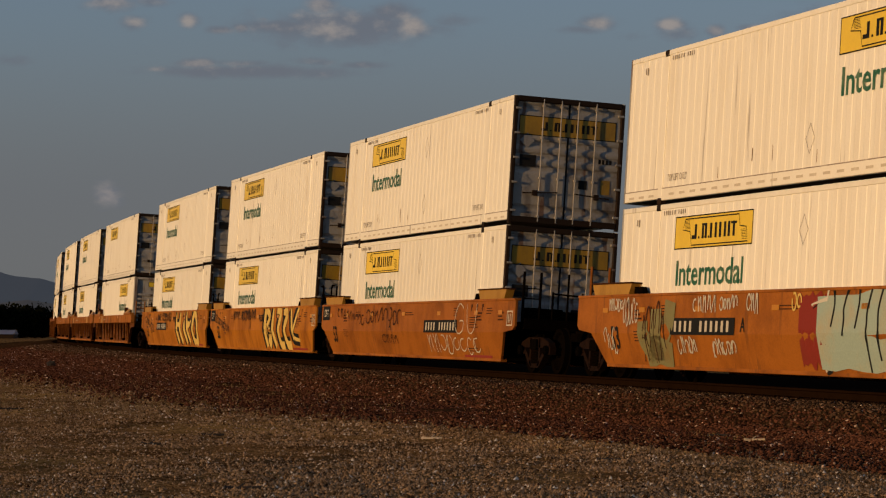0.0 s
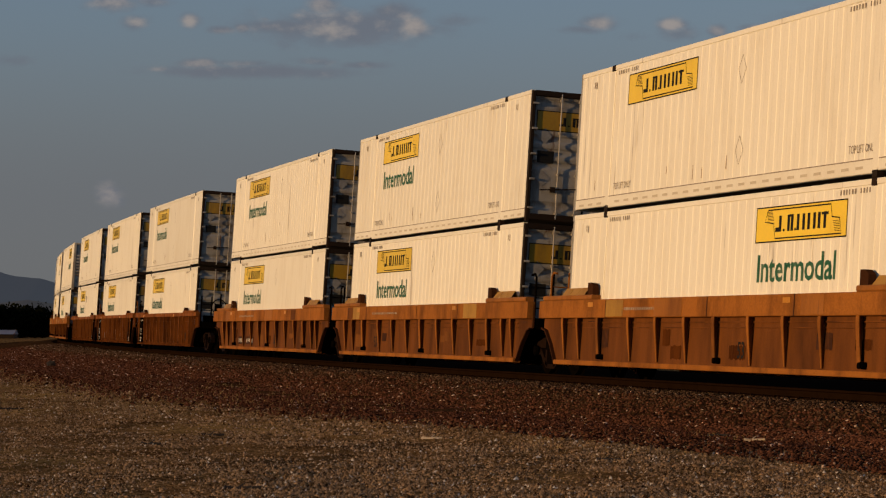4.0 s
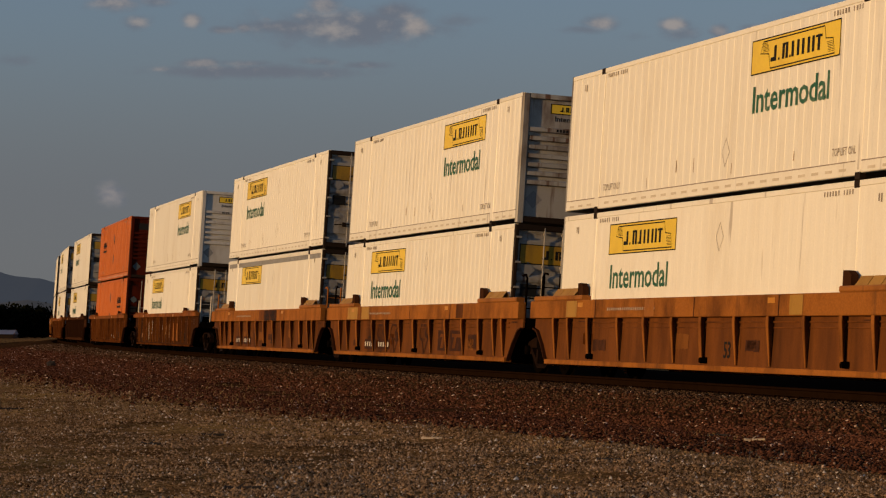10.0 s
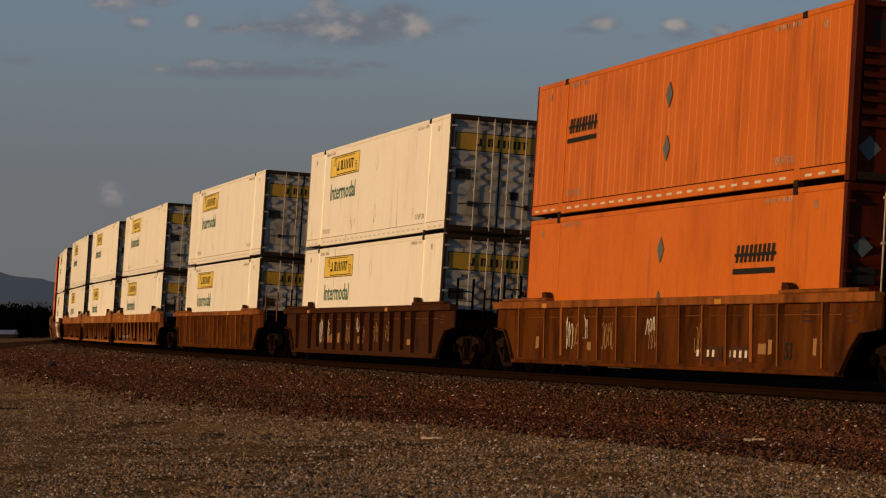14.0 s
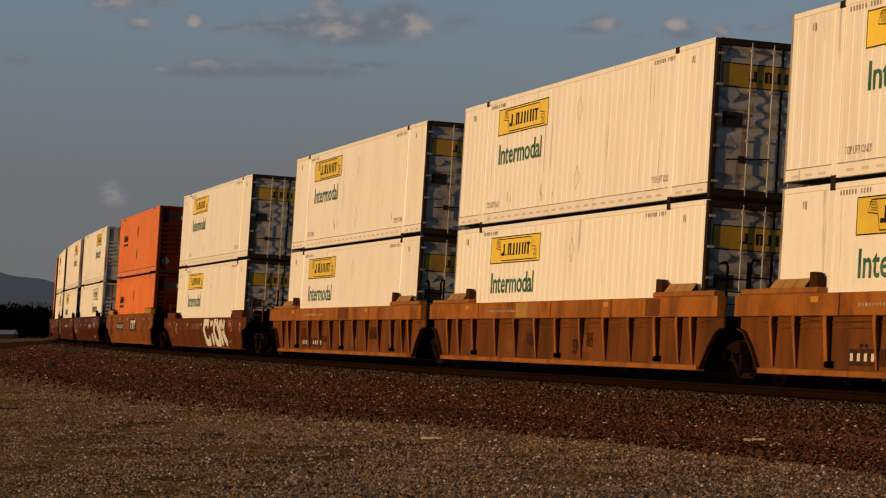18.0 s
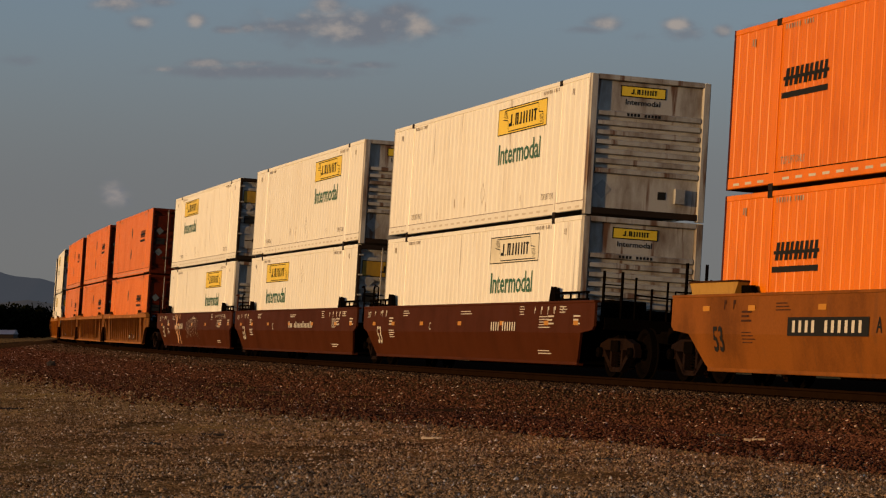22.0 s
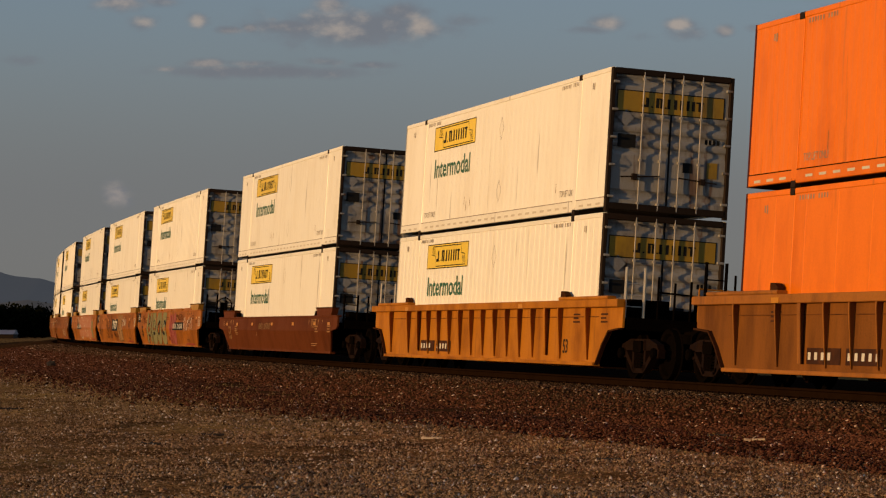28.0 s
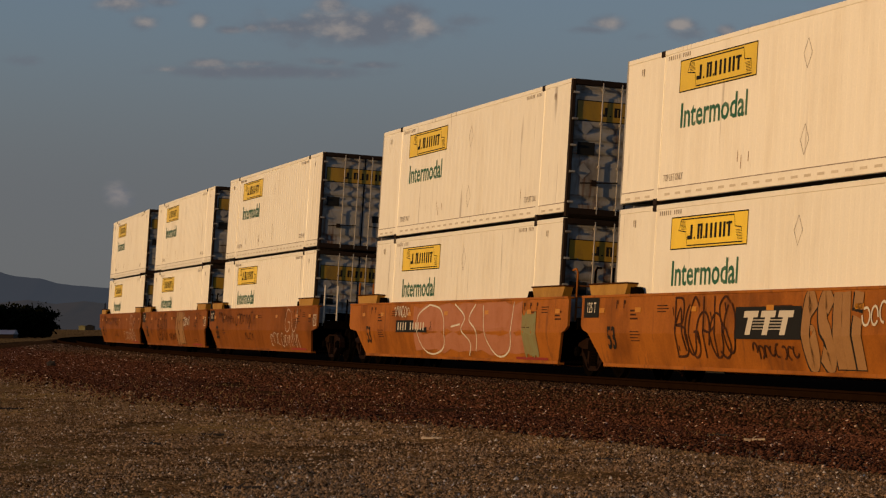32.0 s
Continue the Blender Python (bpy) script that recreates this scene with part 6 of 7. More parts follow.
STRAW = material("dry_straw", (0.34, 0.24, 0.09), 0.9, amount=0.4, size=0.3, bump=0.0, vary=0.2)
BARK = material("charred_bark", (0.014, 0.010, 0.008), 0.9, dirt=(0.04, 0.027, 0.018), amount=0.4, size=0.1, bump=0.5)
PALEWOOD = material("bleached_wood", (0.42, 0.33, 0.23), 0.85, amount=0.3, size=0.1, bump=0.3)


def litter():
    rnd = random.Random(9)
    for px, py, ln, mat, what in ((645, 742, 0.42, BARK, "dark"), (376, 771, 0.36, BARK, "dark"), (1077, 815, 0.32, BARK, "dark"), (430, 866, 0.40, BARK, "dark"), (917, 767, 0.34, BARK, "dark"),
                                  (765, 777, 0.30, PALEWOOD, "bleached"), (60, 664, 0.8, BARK, "dark"), (20, 725, 0.5, BARK, "dark"), (268, 787, 0.28, BARK, "dark"), (1335, 780, 0.3, PALEWOOD, "bleached"), (1545, 765, 0.35, PALEWOOD, "bleached"), (255, 702, 0.5, BARK, "dark"), (1270, 772, 0.3, BARK, "dark")):
        g = ground_at(px, py)
        a, b = rnd.uniform(-0.25, 0.35), rnd.uniform(-0.1, 0.1)
        pts = [Vector((t * ln * math.cos(a), t * ln * math.sin(a) + 0.04 * math.sin(3 * t + px), 0.012 + 0.02 * abs(t) + 0.012 * math.sin(5 * t))) for t in (-0.5, -0.2, 0.1, 0.5)]
        sh = Shape()
        for i, (p, q) in enumerate(zip(pts, pts[1:])):
            sh.rod(p, q, 0.038 - 0.007 * i, 7, 0.031 - 0.007 * i)
        sh.rod(pts[1], pts[1] + Vector((0.10, 0.06, 0.07)), 0.014, 5, 0.006)
        ob = new("stick", sh.mesh("stick", mat))
        ob.location = g - Vector((0, 0, 0.012))
        tagged(ob, "%s broken stick lying on the gravel" % what, "stick", "sticks on the gravel")
    for px, py, r in ((310, 663, 0.13), (90, 648, 0.2), (1485, 762, 0.06), (695, 684, 0.07)):
        g = ground_at(px, py)
        sh = Shape()
        n = 9
        for j in range(6):
            t = math.pi * j / 5
            for i in range(n):
                u = 2 * math.pi * i / n
                q = r * (0.8 + 0.5 * noise.noise((math.cos(u) * 1.3 + px, math.sin(u) * 1.3, t)))
                sh.v.append((1.3 * q * math.sin(t) * math.cos(u), q * math.sin(t) * math.sin(u), 0.75 * q * math.cos(t)))
        for j in range(5):
            for i in range(n):
                sh.f.append((j * n + i, (j + 1) * n + i, (j + 1) * n + (i + 1) % n, j * n + (i + 1) % n))
        ob = new("rock", sh.mesh("rock", BARK))
        ob.location = g + Vector((0, 0, r * 0.4))
        tagged(ob, "dark rough rock lying by the ballast", "rock", "rocks by the track")
    # tufts of dead grass
    sh = Shape()
    for i in range(2600):
        px, py = rnd.gauss(260, 230), rnd.gauss(705, 22)
        if rnd.random() < 0.25:
            px, py = rnd.uniform(900, 1568), rnd.gauss(785, 14)
        if py < 640:
            continue
        g = ground_at(px, py)
        for _ in range(2):
            a, h = rnd.uniform(0, 6.28), rnd.uniform(0.03, 0.10)
            d = Vector((math.cos(a), math.sin(a), 0))
            o = g + Vector((rnd.gauss(0, 0.05), rnd.gauss(0, 0.05), -0.01))
            tip = o + d * h * 0.9 + Vector((0, 0, h))
            e = Vector((-d.y, d.x, 0)) * 0.004
            sh.quad(o - e, o + e, tip)
    tagged(new("dry_grass", sh.mesh("dry_grass", STRAW)), "short dead straw-coloured grass on the gravel", "grass", kind="stuff")


LEAF = material("dark_tree_foliage", (0.006, 0.007, 0.003), 0.8, dirt=(0.003, 0.0035, 0.002), amount=0.7, size=1.5, grain=0.3, fine=2.0, bump=0.0, vary=0.15, spec=0.0)
TRUNK = material("tree_bark", (0.06, 0.045, 0.03), 0.9, amount=0.4, size=0.4, bump=0.4)


TIN = material("bluish_metal_roof", (0.15, 0.16, 0.22), 0.5, amount=0.2, size=0.8, bump=0.05)


def tree(x, y, h, wide, seed):
    rnd = random.Random(seed)
    t = empty("tree")
    t.location = (x, y, GROUND_Z)
    tagged(t, "dark broad-leaved tree in a row across the field", "tree", "trees across the field")
    tr = Shape().rod((0, 0, -0.1), (0.1, 0, h * 0.35), h * 0.035, 8, h * 0.025)
    limbs = []
    for i in range(6):
        a = rnd.uniform(0, 6.28)
        q = Vector((math.cos(a) * wide * 0.3, math.sin(a) * wide * 0.3, h * rnd.uniform(0.55, 0.8)))
        tr.rod((0.1, 0, h * rnd.uniform(0.2, 0.35)), q, h * 0.016, 6, h * 0.006)
        limbs.append(q)
    part("trunk", tr, TRUNK, t)
    cr = Shape()
    for i in range(44):
        a, r = rnd.uniform(0, 6.28), rnd.random() ** 0.5 * wide * 0.48
        zc = h * (0.06 + 0.82 * rnd.random()) * (1 - 0.25 * (r / (wide * 0.5)) ** 2)
        c = Vector((math.cos(a) * r, math.sin(a) * r, zc))
        for _ in range(26):
            p = c + Vector((rnd.gauss(0, 1), rnd.gauss(0, 1), rnd.gauss(0, 0.8))) * wide * 0.09
            if p.z < 0.1:
                continue
            u = Vector((rnd.gauss(0, 1), rnd.gauss(0, 1), rnd.gauss(0, 1))).normalized()
            w = u.cross(Vector((rnd.gauss(0, 1), rnd.gauss(0, 1), rnd.gauss(0, 1)))).normalized()
            k = rnd.uniform(0.22, 0.48)
            cr.quad(p - u * k, p - w * k * 0.6, p + u * k, p + w * k * 0.6)
    part("crown", cr, LEAF, t, "ragged crown of small dark leaves")


def distance():
    for i in range(22):
        px = -80 + i * 7.6 + (i * 37 % 11) * 0.5
        d = 400 + (i * 53 % 70)
        h = 4.3 + (i * 29 % 17) * 0.10 + (0.5 if 40 < px < 80 else 0)
        tree((px - 784) / 4610.7 * d, d, h, (5.0 if px < 60 else 3.6) + (i % 4) * 0.5, 100 + i)
    shed = empty("shed")
    shed.scale = (1, 1, 1.25)
    tagged(shed, "low pale shed with a bluish metal roof by the trees", "shed")
    shed.location = ((-12 - 784) / 4610.7 * 385, 385, GROUND_Z)
    part("wall", Shape().box(-3.4, 3.4, -2, 2, 0, 0.55, 0.02), DARK, shed)
    part("roof", Shape().prism([(-2.2, 0.5), (2.2, 0.5), (0.4, 1.0), (-0.4, 1.0)], "x", -3.5, 3.5), TIN, shed, "pale bluish metal roof")
    for px, wd, ht, mat, what in ((147, 4.6, 3.4, OLIVE, "pale olive"), (161, 5.6, 3.8, INK, "black")):
        b = empty("farm_building")
        tagged(b, "%s farm building far across the plain" % what, "building", "farm buildings")
        b.location = ((px - 784) / 4610.7 * 1800, 1800, GROUND_Z)
        part("wall", Shape().box(-wd / 2, wd / 2, -3, 3, 0, ht * 0.8), mat, b)
        part("roof", Shape().prism([(-wd / 2 - 0.2, ht * 0.8), (wd / 2 + 0.2, ht * 0.8), (0, ht)], "y", -3.2, 3.2), mat, b)
    # two ridges of hills; distance haze is painted in as a faint glow
    for name, dist, rgb, glow, pts, lab in (
            ("far_hills", 4300, (0.012, 0.012, 0.014), (0.044, 0.050, 0.062), ((-300, 455), (-120, 466), (0, 481), (12, 486), (30, 489), (50, 491), (80, 495), (100, 501), (130, 505), (190, 510), (260, 514), (420, 520), (800, 545), (1300, 560)), "blue-grey hills on the horizon, haze painted as glow"),
            ("near_hills", 2600, (0.03, 0.025, 0.02), (0.036, 0.036, 0.040), ((-300, 524), (-60, 532), (0, 536), (50, 531), (100, 538), (150, 533), (220, 541), (420, 556), (800, 568), (1300, 575)), "low brown hills before the mountains, haze painted as glow")):
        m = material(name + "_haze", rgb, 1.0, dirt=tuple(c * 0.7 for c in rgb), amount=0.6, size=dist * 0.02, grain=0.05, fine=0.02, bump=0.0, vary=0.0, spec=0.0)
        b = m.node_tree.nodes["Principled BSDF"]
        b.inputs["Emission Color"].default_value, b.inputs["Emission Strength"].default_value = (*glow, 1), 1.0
        sh = Shape()
        cols = np.linspace(-300, 1300, 161)
        ys = np.interp(cols, [p[0] for p in pts], [p[1] for p in pts])
        rows = 7
        for c, yy in zip(cols, ys):
            x = (c - 784) / 4610.7 * dist
            top = 0.978 + (583.5 + (c - 784) * 0.0052 - yy) / 4610.7 * dist
            for r in range(rows):
                f = r / (rows - 1)
                nn = noise.noise((c * 0.05, f * 3, dist)) * 0.06 * top * (1 if r else 0.25)
                sh.v.append((x, dist + (f - 1) * -1 * 0 - f * dist * 0.12, max(GROUND_Z, top * (1 - f ** 0.8) + nn * (1 - f)) if f < 1 else GROUND_Z))
        for i in range(len(cols) - 1):
            for r in range(rows - 1):
                k = i * rows + r
                sh.f.append((k, k + 1, k + rows + 1, k + rows))
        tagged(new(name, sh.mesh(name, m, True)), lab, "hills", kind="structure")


def clouds():
    """Thin evening clouds, sunlight painted as glow, on a far-off sheet of sky, which drifts slowly."""
    m = bpy.data.materials.new("evening_cloud")
    m.use_nodes = True
    nt = m.node_tree
    n, l = nt.nodes, nt.links
    n.remove(n["Principled BSDF"])
    out = n["Material Output"]
    def math_node(op, a, b=None, clamp=False):
        k = n.new("ShaderNodeMath")
        k.operation, k.use_clamp = op, clamp
        for i, v in enumerate((a, b)):
            if v is None:
                continue
            if isinstance(v, (int, float)):
                k.inputs[i].default_value = v
            else:
                l.new(v, k.inputs[i])
        return k.outputs[0]
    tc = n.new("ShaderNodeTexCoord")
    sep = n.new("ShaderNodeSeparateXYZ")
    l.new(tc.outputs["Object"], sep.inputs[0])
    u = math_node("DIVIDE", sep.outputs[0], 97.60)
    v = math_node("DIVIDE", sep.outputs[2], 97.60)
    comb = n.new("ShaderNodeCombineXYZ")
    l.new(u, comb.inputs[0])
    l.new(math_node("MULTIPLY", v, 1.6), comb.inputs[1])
    warp = n.new("ShaderNodeTexNoise")
    warp.inputs["Scale"].default_value, warp.inputs["Detail"].default_value, warp.inputs["Roughness"].default_value = 1.5, 7, 0.6
    l.new(comb.outputs[0], warp.inputs["Vector"])
    w0 = math_node("SUBTRACT", warp.outputs["Fac"], 0.5)
    puff = n.new("ShaderNodeTexNoise")
    puff.inputs["Scale"].default_value, puff.inputs["Detail"].default_value, puff.inputs["Roughness"].default_value = 2.6, 6, 0.55
    l.new(comb.outputs[0], puff.inputs["Vector"])
    total, bright = None, None
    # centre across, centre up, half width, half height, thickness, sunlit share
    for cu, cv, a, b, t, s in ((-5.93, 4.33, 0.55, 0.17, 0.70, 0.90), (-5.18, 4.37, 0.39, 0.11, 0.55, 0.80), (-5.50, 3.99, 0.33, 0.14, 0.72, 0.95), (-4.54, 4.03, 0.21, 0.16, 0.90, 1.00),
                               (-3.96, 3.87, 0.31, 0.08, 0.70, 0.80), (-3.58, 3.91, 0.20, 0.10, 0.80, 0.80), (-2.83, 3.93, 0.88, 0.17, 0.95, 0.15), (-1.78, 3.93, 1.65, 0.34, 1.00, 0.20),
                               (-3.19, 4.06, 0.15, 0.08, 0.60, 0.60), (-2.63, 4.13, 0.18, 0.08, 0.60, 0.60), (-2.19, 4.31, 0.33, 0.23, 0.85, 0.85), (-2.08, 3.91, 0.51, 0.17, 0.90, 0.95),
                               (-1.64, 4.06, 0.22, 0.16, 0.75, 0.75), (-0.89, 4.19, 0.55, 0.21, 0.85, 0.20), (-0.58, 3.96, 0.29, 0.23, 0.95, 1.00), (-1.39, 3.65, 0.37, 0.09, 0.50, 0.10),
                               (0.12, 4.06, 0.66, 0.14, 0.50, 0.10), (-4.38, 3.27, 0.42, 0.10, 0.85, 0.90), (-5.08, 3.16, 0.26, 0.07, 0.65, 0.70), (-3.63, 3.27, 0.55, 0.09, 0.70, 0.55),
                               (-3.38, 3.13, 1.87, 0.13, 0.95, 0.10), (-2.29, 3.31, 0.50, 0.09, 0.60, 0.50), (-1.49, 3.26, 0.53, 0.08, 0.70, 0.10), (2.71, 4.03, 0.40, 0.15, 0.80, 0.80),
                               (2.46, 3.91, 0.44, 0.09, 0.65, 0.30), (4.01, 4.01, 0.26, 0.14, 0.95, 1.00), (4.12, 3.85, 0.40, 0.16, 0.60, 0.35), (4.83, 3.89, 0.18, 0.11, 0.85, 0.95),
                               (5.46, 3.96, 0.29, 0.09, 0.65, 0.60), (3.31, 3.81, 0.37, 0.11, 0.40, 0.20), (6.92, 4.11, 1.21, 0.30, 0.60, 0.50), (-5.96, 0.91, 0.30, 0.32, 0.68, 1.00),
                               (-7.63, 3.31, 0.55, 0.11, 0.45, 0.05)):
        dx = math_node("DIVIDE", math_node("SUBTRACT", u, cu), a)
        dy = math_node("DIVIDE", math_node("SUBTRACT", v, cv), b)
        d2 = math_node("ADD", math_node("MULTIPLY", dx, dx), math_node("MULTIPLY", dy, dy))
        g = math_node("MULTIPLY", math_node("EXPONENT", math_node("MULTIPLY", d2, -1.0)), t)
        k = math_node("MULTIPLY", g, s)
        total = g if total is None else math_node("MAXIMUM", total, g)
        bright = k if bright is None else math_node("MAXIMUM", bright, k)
    dens = math_node("ADD", total, math_node("MULTIPLY", w0, 1.0))
    mr = n.new("ShaderNodeMapRange")
    mr.interpolation_type = "SMOOTHSTEP"
    mr.inputs["From Min"].default_value, mr.inputs["From Max"].default_value, mr.inputs["To Max"].default_value = 0.10, 0.85, 0.85
    l.new(dens, mr.inputs["Value"])
    gate = math_node("MULTIPLY", total, 5.0, True)
    fac = math_node("MULTIPLY", mr.outputs[0], gate)
    lit = n.new("ShaderNodeMapRange")
    lit.interpolation_type = "SMOOTHSTEP"
    lit.inputs["From Min"].default_value, lit.inputs["From Max"].default_value = 0.22, 1.15
    l.new(math_node("ADD", math_node("MULTIPLY", bright, 0.95), math_node("MULTIPLY", math_node("SUBTRACT", puff.outputs["Fac"], 0.42), 1.6)), lit.inputs["Value"])
    col = n.new("ShaderNodeMix")
    col.data_type = "RGBA"
    col.inputs["A"].default_value, col.inputs["B"].default_value = (0.150, 0.165, 0.200, 1), (0.36, 0.315, 0.29, 1)
    l.new(lit.outputs[0], col.inputs["Factor"])
    # grey haze, painted on the sheet, that thickens towards the horizon
    hz = n.new("ShaderNodeMapRange")
    hz.interpolation_type = "SMOOTHSTEP"
    hz.inputs["From Min"].default_value, hz.inputs["From Max"].default_value = 4.8, 0.6
    hz.inputs["To Max"].default_value = 0.78
    l.new(v, hz.inputs["Value"])
    keep = math_node("SUBTRACT", 1.0, fac)
    haze = math_node("MULTIPLY", hz.outputs[0], keep)
    share = math_node("DIVIDE", fac, math_node("MAXIMUM", math_node("ADD", fac, haze), 0.0001))
    col2 = n.new("ShaderNodeMix")
    col2.data_type = "RGBA"
    col2.inputs["A"].default_value = (0.145, 0.149, 0.167, 1)
    l.new(share, col2.inputs["Factor"])
    l.new(col.outputs["Result"], col2.inputs["B"])
    fac, col = math_node("ADD", fac, haze), col2
    em, tr, mx = n.new("ShaderNodeEmission"), n.new("ShaderNodeBsdfTransparent"), n.new("ShaderNodeMixShader")
    l.new(col.outputs["Result"], em.inputs["Color"])
    l.new(fac, mx.inputs[0])
    l.new(tr.outputs[0], mx.inputs[1])
    l.new(em.outputs[0], mx.inputs[2])
    l.new(mx.outputs[0], out.inputs["Surface"])
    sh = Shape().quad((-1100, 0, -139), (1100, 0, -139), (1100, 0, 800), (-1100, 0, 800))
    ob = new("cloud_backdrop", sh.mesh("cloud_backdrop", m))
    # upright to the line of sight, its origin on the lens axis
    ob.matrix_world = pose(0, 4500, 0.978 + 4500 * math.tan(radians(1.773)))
    tagged(ob, "thin grey evening clouds with painted sunlit edges", "clouds", kind="structure")
    return ob


lay_ground()
lay_apron()
lay_track()
scatter()
litter()
distance()
SKY = clouds()


# ---------------------------------------------------------------- the train
BOXES = {
    "door": container("white", "left", "door"),
    "door_smooth": container("white smooth-sheeted", "left", "door", sheeted=True),
    "door_plain": container("white", "left", "door", text=False),
    "front": container("white", "right", "front"),
    "front_clean": container("clean white", "right", "front", sheeted=True, clean=True),
    "front_faded": container("white", "right", "front", faded=True),
    "panelled": container("white", "left", "door", text=False, flat=True),
    "orange_front": container("orange", "left", "front"),
    "orange_door": container("orange", "right", "door"),
    "aged_front": container("aged orange", "left", "front"),
    "aged_door": container("aged orange", "right", "door"),
    "orange_panelled": container("orange", "right", "door", flat=True),
}
USED = set()


def box(kind):
    """The next container of a kind: the first one built, then copies."""
    ob = BOXES[kind]
    if kind in USED:
        return copy_thing(ob, Matrix())
    USED.add(kind)
    return ob


D, P = "door", "door_smooth"
SM, RB = "smooth", "ribbed"
# leading end at the start; style, paint, side height, coupler in front, coupler behind, marks, rib pitch, chord; upper and lower container
TRAIN = (
    (-27.29, SM, TTX_SMOOTH, 1.55, 0, 1, "teal plate_left", 0, 0, "front", D),
    (-3.58, SM, TTX_SMOOTH, 1.55, 1, 0, "outline plate_right", 0, 0, D, D),
    (15.85, SM, TTX_YELLOW, 1.55, 0, 0, "lemon", 0, 0, D, D),
    (35.27, SM, TTX_YELLOW, 1.55, 0, 1, "lemon plate_left", 0, 0, D, D),
    (59.00, RB, TTX_RIBBED, 1.50, 1, 0, "brake", 1.75, 0.36, "door_plain", "front"),
    (78.45, RB, TTX_RIBBED, 1.50, 0, 0, "", 1.75, 0.36, D, D),
    (98.10, RB, TTX_RIBBED, 1.50, 0, 1, "plate_left", 1.55, 0.36, D, P),
    (121.80, RB, RUSSET, 1.50, 1, 0, "brake panel", 1.2, 0.15, P, D),
    (141.35, RB, RUSSET, 1.50, 0, 0, "patch panel", 1.2, 0.15, D, D),
    (160.85, RB, RUSSET, 1.50, 0, 1, "patch panel", 1.2, 0.15, P, D),
    (184.70, RB, TTX_RIBBED, 1.50, 1, 0, "", 1.55, 0.36, "front", P),
    (204.20, RB, TTX_RIBBED, 1.50, 0, 0, "plate_left vees", 1.5, 0.36, "front", D),
    (223.66, RB, TTX_RIBBED, 1.50, 0, 1, "plate_left hatch", 1.5, 0.36, D, "panelled"),
    (247.05, RB, RUSSET, 1.50, 1, 1, "patch sooty", 1.19, 0.15, "front_clean", P),
    (270.50, RB, RUSSET, 1.50, 1, 1, "patch plate_right", 1.2, 0.15, "aged_front", "aged_door"),
    (293.55, RB, UMBER, 1.50, 1, 1, "patch", 1.19, 0.15, P, P),
    (317.02, RB, RUSSET, 1.50, 1, 1, "", 1.02, 0.15, P, P),
    (340.40, RB, TTX_RIBBED, 1.50, 1, 0, "plate_left", 1.55, 0.36, D, P),
    (359.80, RB, TTX_RIBBED, 1.50, 0, 0, "", 1.55, 0.36, D, D),
    (379.30, RB, TTX_RIBBED, 1.50, 0, 1, "plate_left", 1.55, 0.36, P, P),
    (402.99, SM, OXIDE, 1.25, 1, 1, "light silver plate_mid brake", 0, 0, P, P),
    (426.49, SM, TTX_BROWN, 1.50, 1, 1, "plate_left logo", 0, 0, "orange_front", "orange_front"),
    (450.20, SM, MAROON, 1.46, 1, 0, "light plate_right", 0, 0, "front", "front_faded"),
    (469.65, SM, MAROON, 1.46, 0, 0, "light word", 0, 0, "front", D),
    (488.96, SM, MAROON, 1.46, 0, 1, "light plate_left ghost", 0, 0, D, "front"),
    (512.45, RB, TTX_TAN, 1.50, 1, 0, "plate_right", 1.0, 0.15, "orange_door", "orange_door"),
    (531.80, RB, TTX_TAN, 1.50, 0, 0, "", 1.0, 0.15, "orange_door", "orange_door"),
    (551.08, RB, TTX_TAN, 1.50, 0, 1, "plate_left", 1.0, 0.15, "orange_door", "orange_panelled"),
    (574.44, RB, TTX_YELLOW, 1.50, 1, 1, "plate_left", 1.05, 0.15, P, D),
    (597.95, SM, OXIDE, 1.25, 1, 1, "light plate_mid", 0, 0, P, P),
    (621.75, SM, TTX_SMOOTH, 1.55, 1, 0, "olive plate_right brake", 0, 0, D, D),
    (641.22, SM, TTX_SMOOTH, 1.55, 0, 0, "logo mid scrawl", 0, 0, P, P),
    (660.69, SM, TTX_SMOOTH, 1.55, 0, 1, "pink plate_left", 0, 0, P, P),
    (684.35, SM, TTX_BROWN, 1.55, 1, 0, "outline", 0, 0, D, D),
    (703.75, SM, TTX_BROWN, 1.55, 0, 0, "scrawl", 0, 0, D, D),
    (723.10, SM, TTX_BROWN, 1.55, 0, 1, "outline", 0, 0, D, D),
)
PAINT_WORDS = {RUSSET: "rusty russet", TTX_YELLOW: "yellow-orange", OXIDE: "red-oxide", MAROON: "dark maroon", UMBER: "dark umber", TTX_TAN: "tan-orange", TTX_RIBBED: "weathered brown", TTX_SMOOTH: "orange-brown", TTX_BROWN: "faded brown"}
RIDERS, BOGIES = [], []
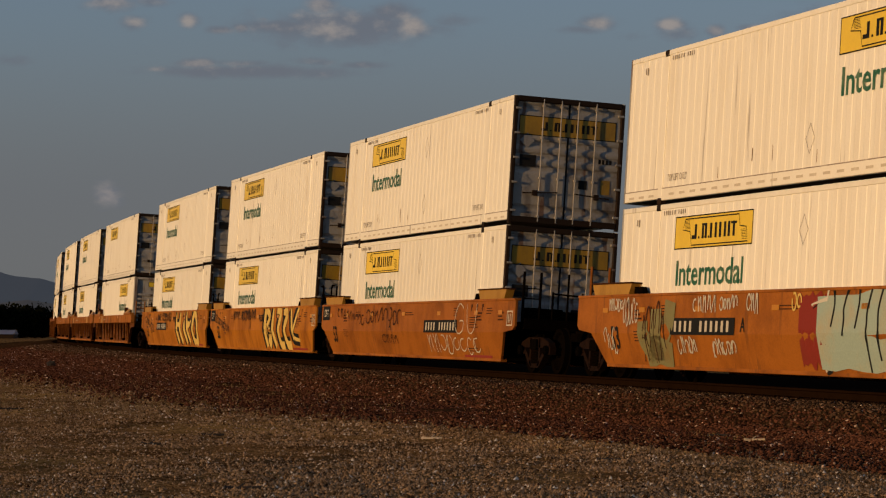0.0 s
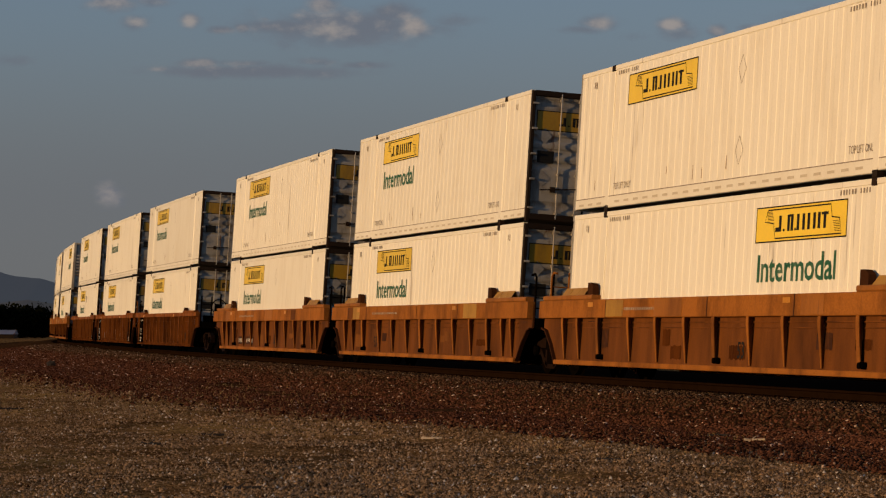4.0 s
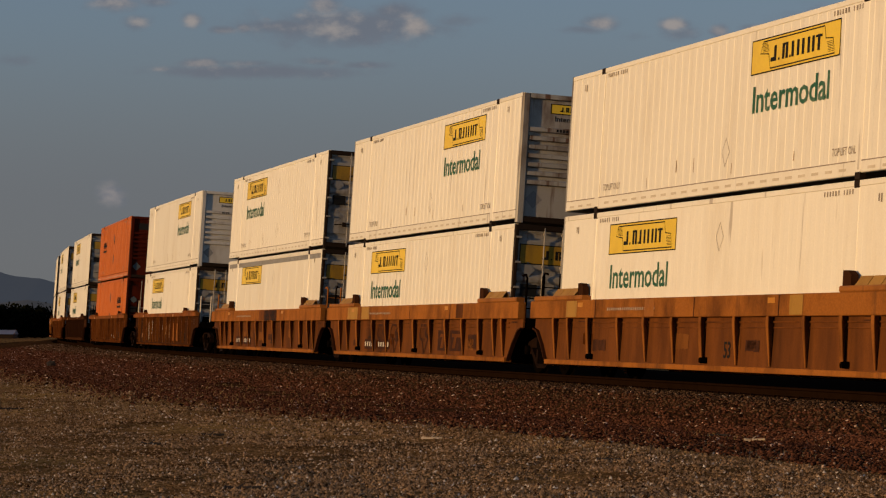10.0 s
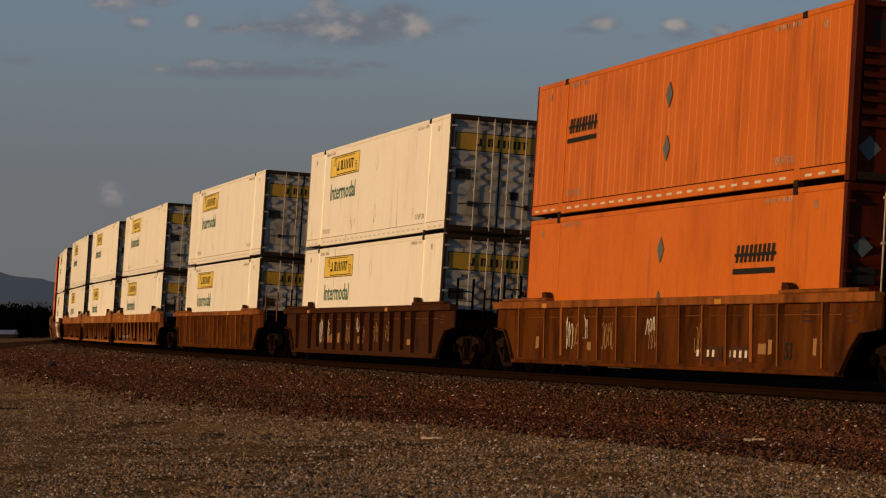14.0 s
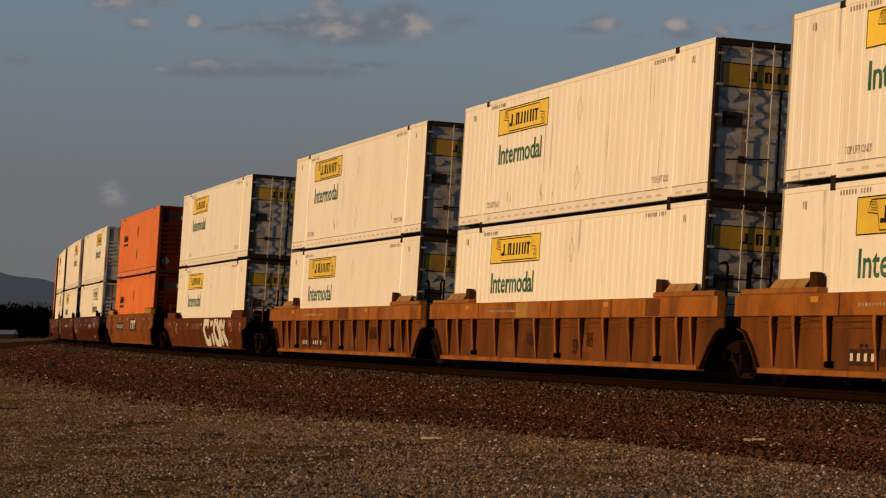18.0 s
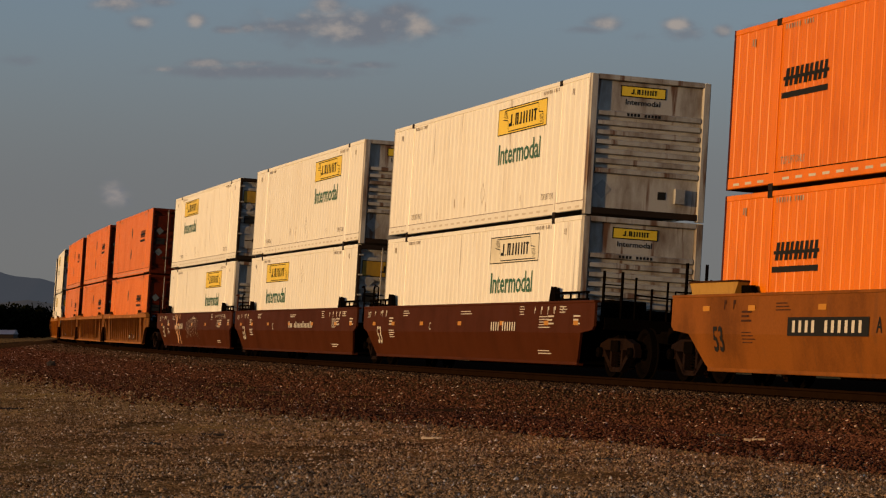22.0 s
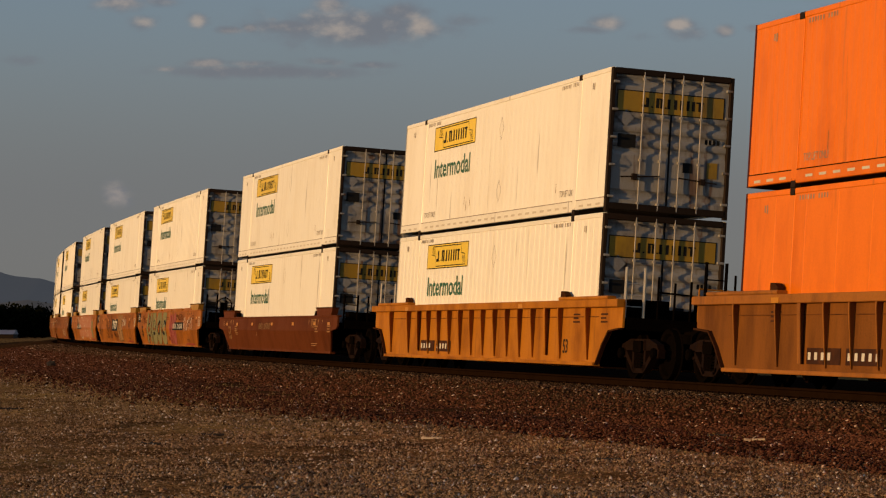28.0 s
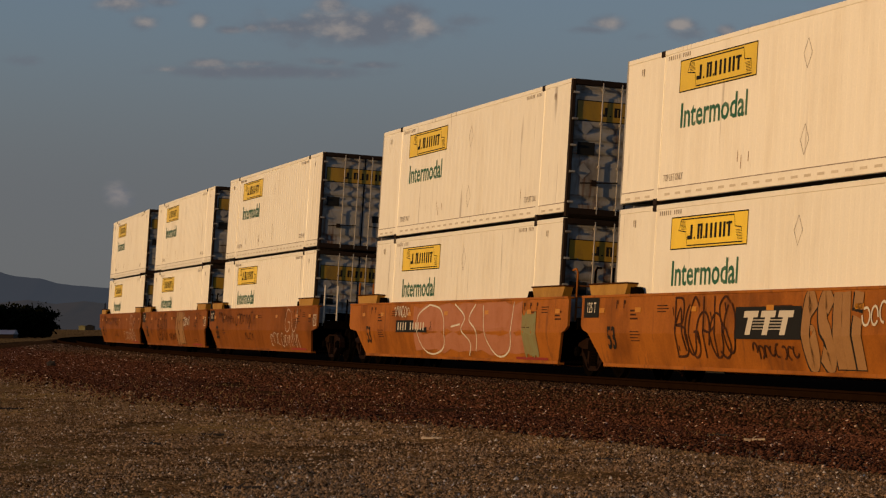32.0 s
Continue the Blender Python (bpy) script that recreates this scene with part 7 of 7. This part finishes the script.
for i, (u, style, paint, top, cf, cr, words, pitch, chord, upper, lower) in enumerate(TRAIN):
    label = "%s %s steel well wagon%s" % (PAINT_WORDS[paint], "smooth-sided" if style == SM else "ribbed", " with spray paint" if any(k in words for k in ("teal", "lemon", "silver", "olive", "pink", "scrawl", "outline", "ghost")) else " with worn paint")
    car = wagon(style, paint, top, bool(cf), bool(cr), words, label, pitch or 1.5, chord or 0.16, seed=i + 3)
    RIDERS += [(car, u, Matrix()), (box(lower), u, pose(0, 0, 0.354)), (box(upper), u, pose(0, 0, 3.254))]
    if cf:
        BOGIES.append(u - 1.8)
    elif i:
        BOGIES.append((u + TRAIN[i - 1][0] + LEN) / 2)
    if cr:
        BOGIES.append(u + LEN + 1.8)
# marks that single boxes carry
board = Shape().quad((-0.72, -CW - 0.006, 1.92), (-0.36, -CW - 0.006, 1.98), (-0.30, -CW - 0.006, 2.34), (-0.66, -CW - 0.006, 2.28))
board = part("taped_board", board, SHEET, RIDERS[9 * 3 + 1][0], "tilted brown board taped to the side")
part("board_face", Shape().quad((-0.66, -CW - 0.009, 1.98), (-0.41, -CW - 0.009, 2.02), (-0.36, -CW - 0.009, 2.28), (-0.61, -CW - 0.009, 2.24)), DULL, board, "grey face of the board")
part("repair_patch", side_patch(Shape(), HALF - 2.05, HALF - 0.55, 0.55, 1.25, -CW - 0.004), WHITE, RIDERS[29 * 3 + 2][0], "pale repair patch")
first_bogie = bogie()
TRUCKS = [(first_bogie if k == 0 else copy_thing(first_bogie, Matrix()), u) for k, u in enumerate(BOGIES)]


def motions():
    """The train runs along its track at about 75 km/h; wheels turn while they are near; clouds drift."""
    for ob, u, lift in RIDERS:
        walk(ob, [(t, ride(u - rolled(t), u - rolled(t) + LEN) @ lift) for t in ROW_TIMES])
    for ob, u in TRUCKS:
        walk(ob, [(t, ride(u - rolled(t) - 0.9, u - rolled(t) + 0.9)) for t in ROW_TIMES])
        for ax, x in zip([c for c in ob.children if c.name.startswith("wheelset")], AXLES):
            near = [k / FPS for k in range(1, 32 * FPS) if -32 < u - rolled(k / FPS) < 45]
            angle = lambda t: math.degrees(rolled(t) / WHEEL_R)
            spot = lambda a: pose(ax.location.x, 0, WHEEL_R, 0, a, 0)
            if near:
                rows = [(0.0, spot(angle(near[0])))] + [(t, spot(angle(t))) for t in near] + [(32.0, spot(angle(near[-1])))]
            else:
                rows = [(0.0, spot(0)), (32.0, spot(0))]
            walk(ax, rows)
    far = SKY.matrix_world.copy()
    walk(SKY, [(t, Matrix.Translation((18.0 * t / 32.0, 0, 0)) @ far) for t in (0.0, 8.0, 16.0, 24.0, 32.0)])


motions()
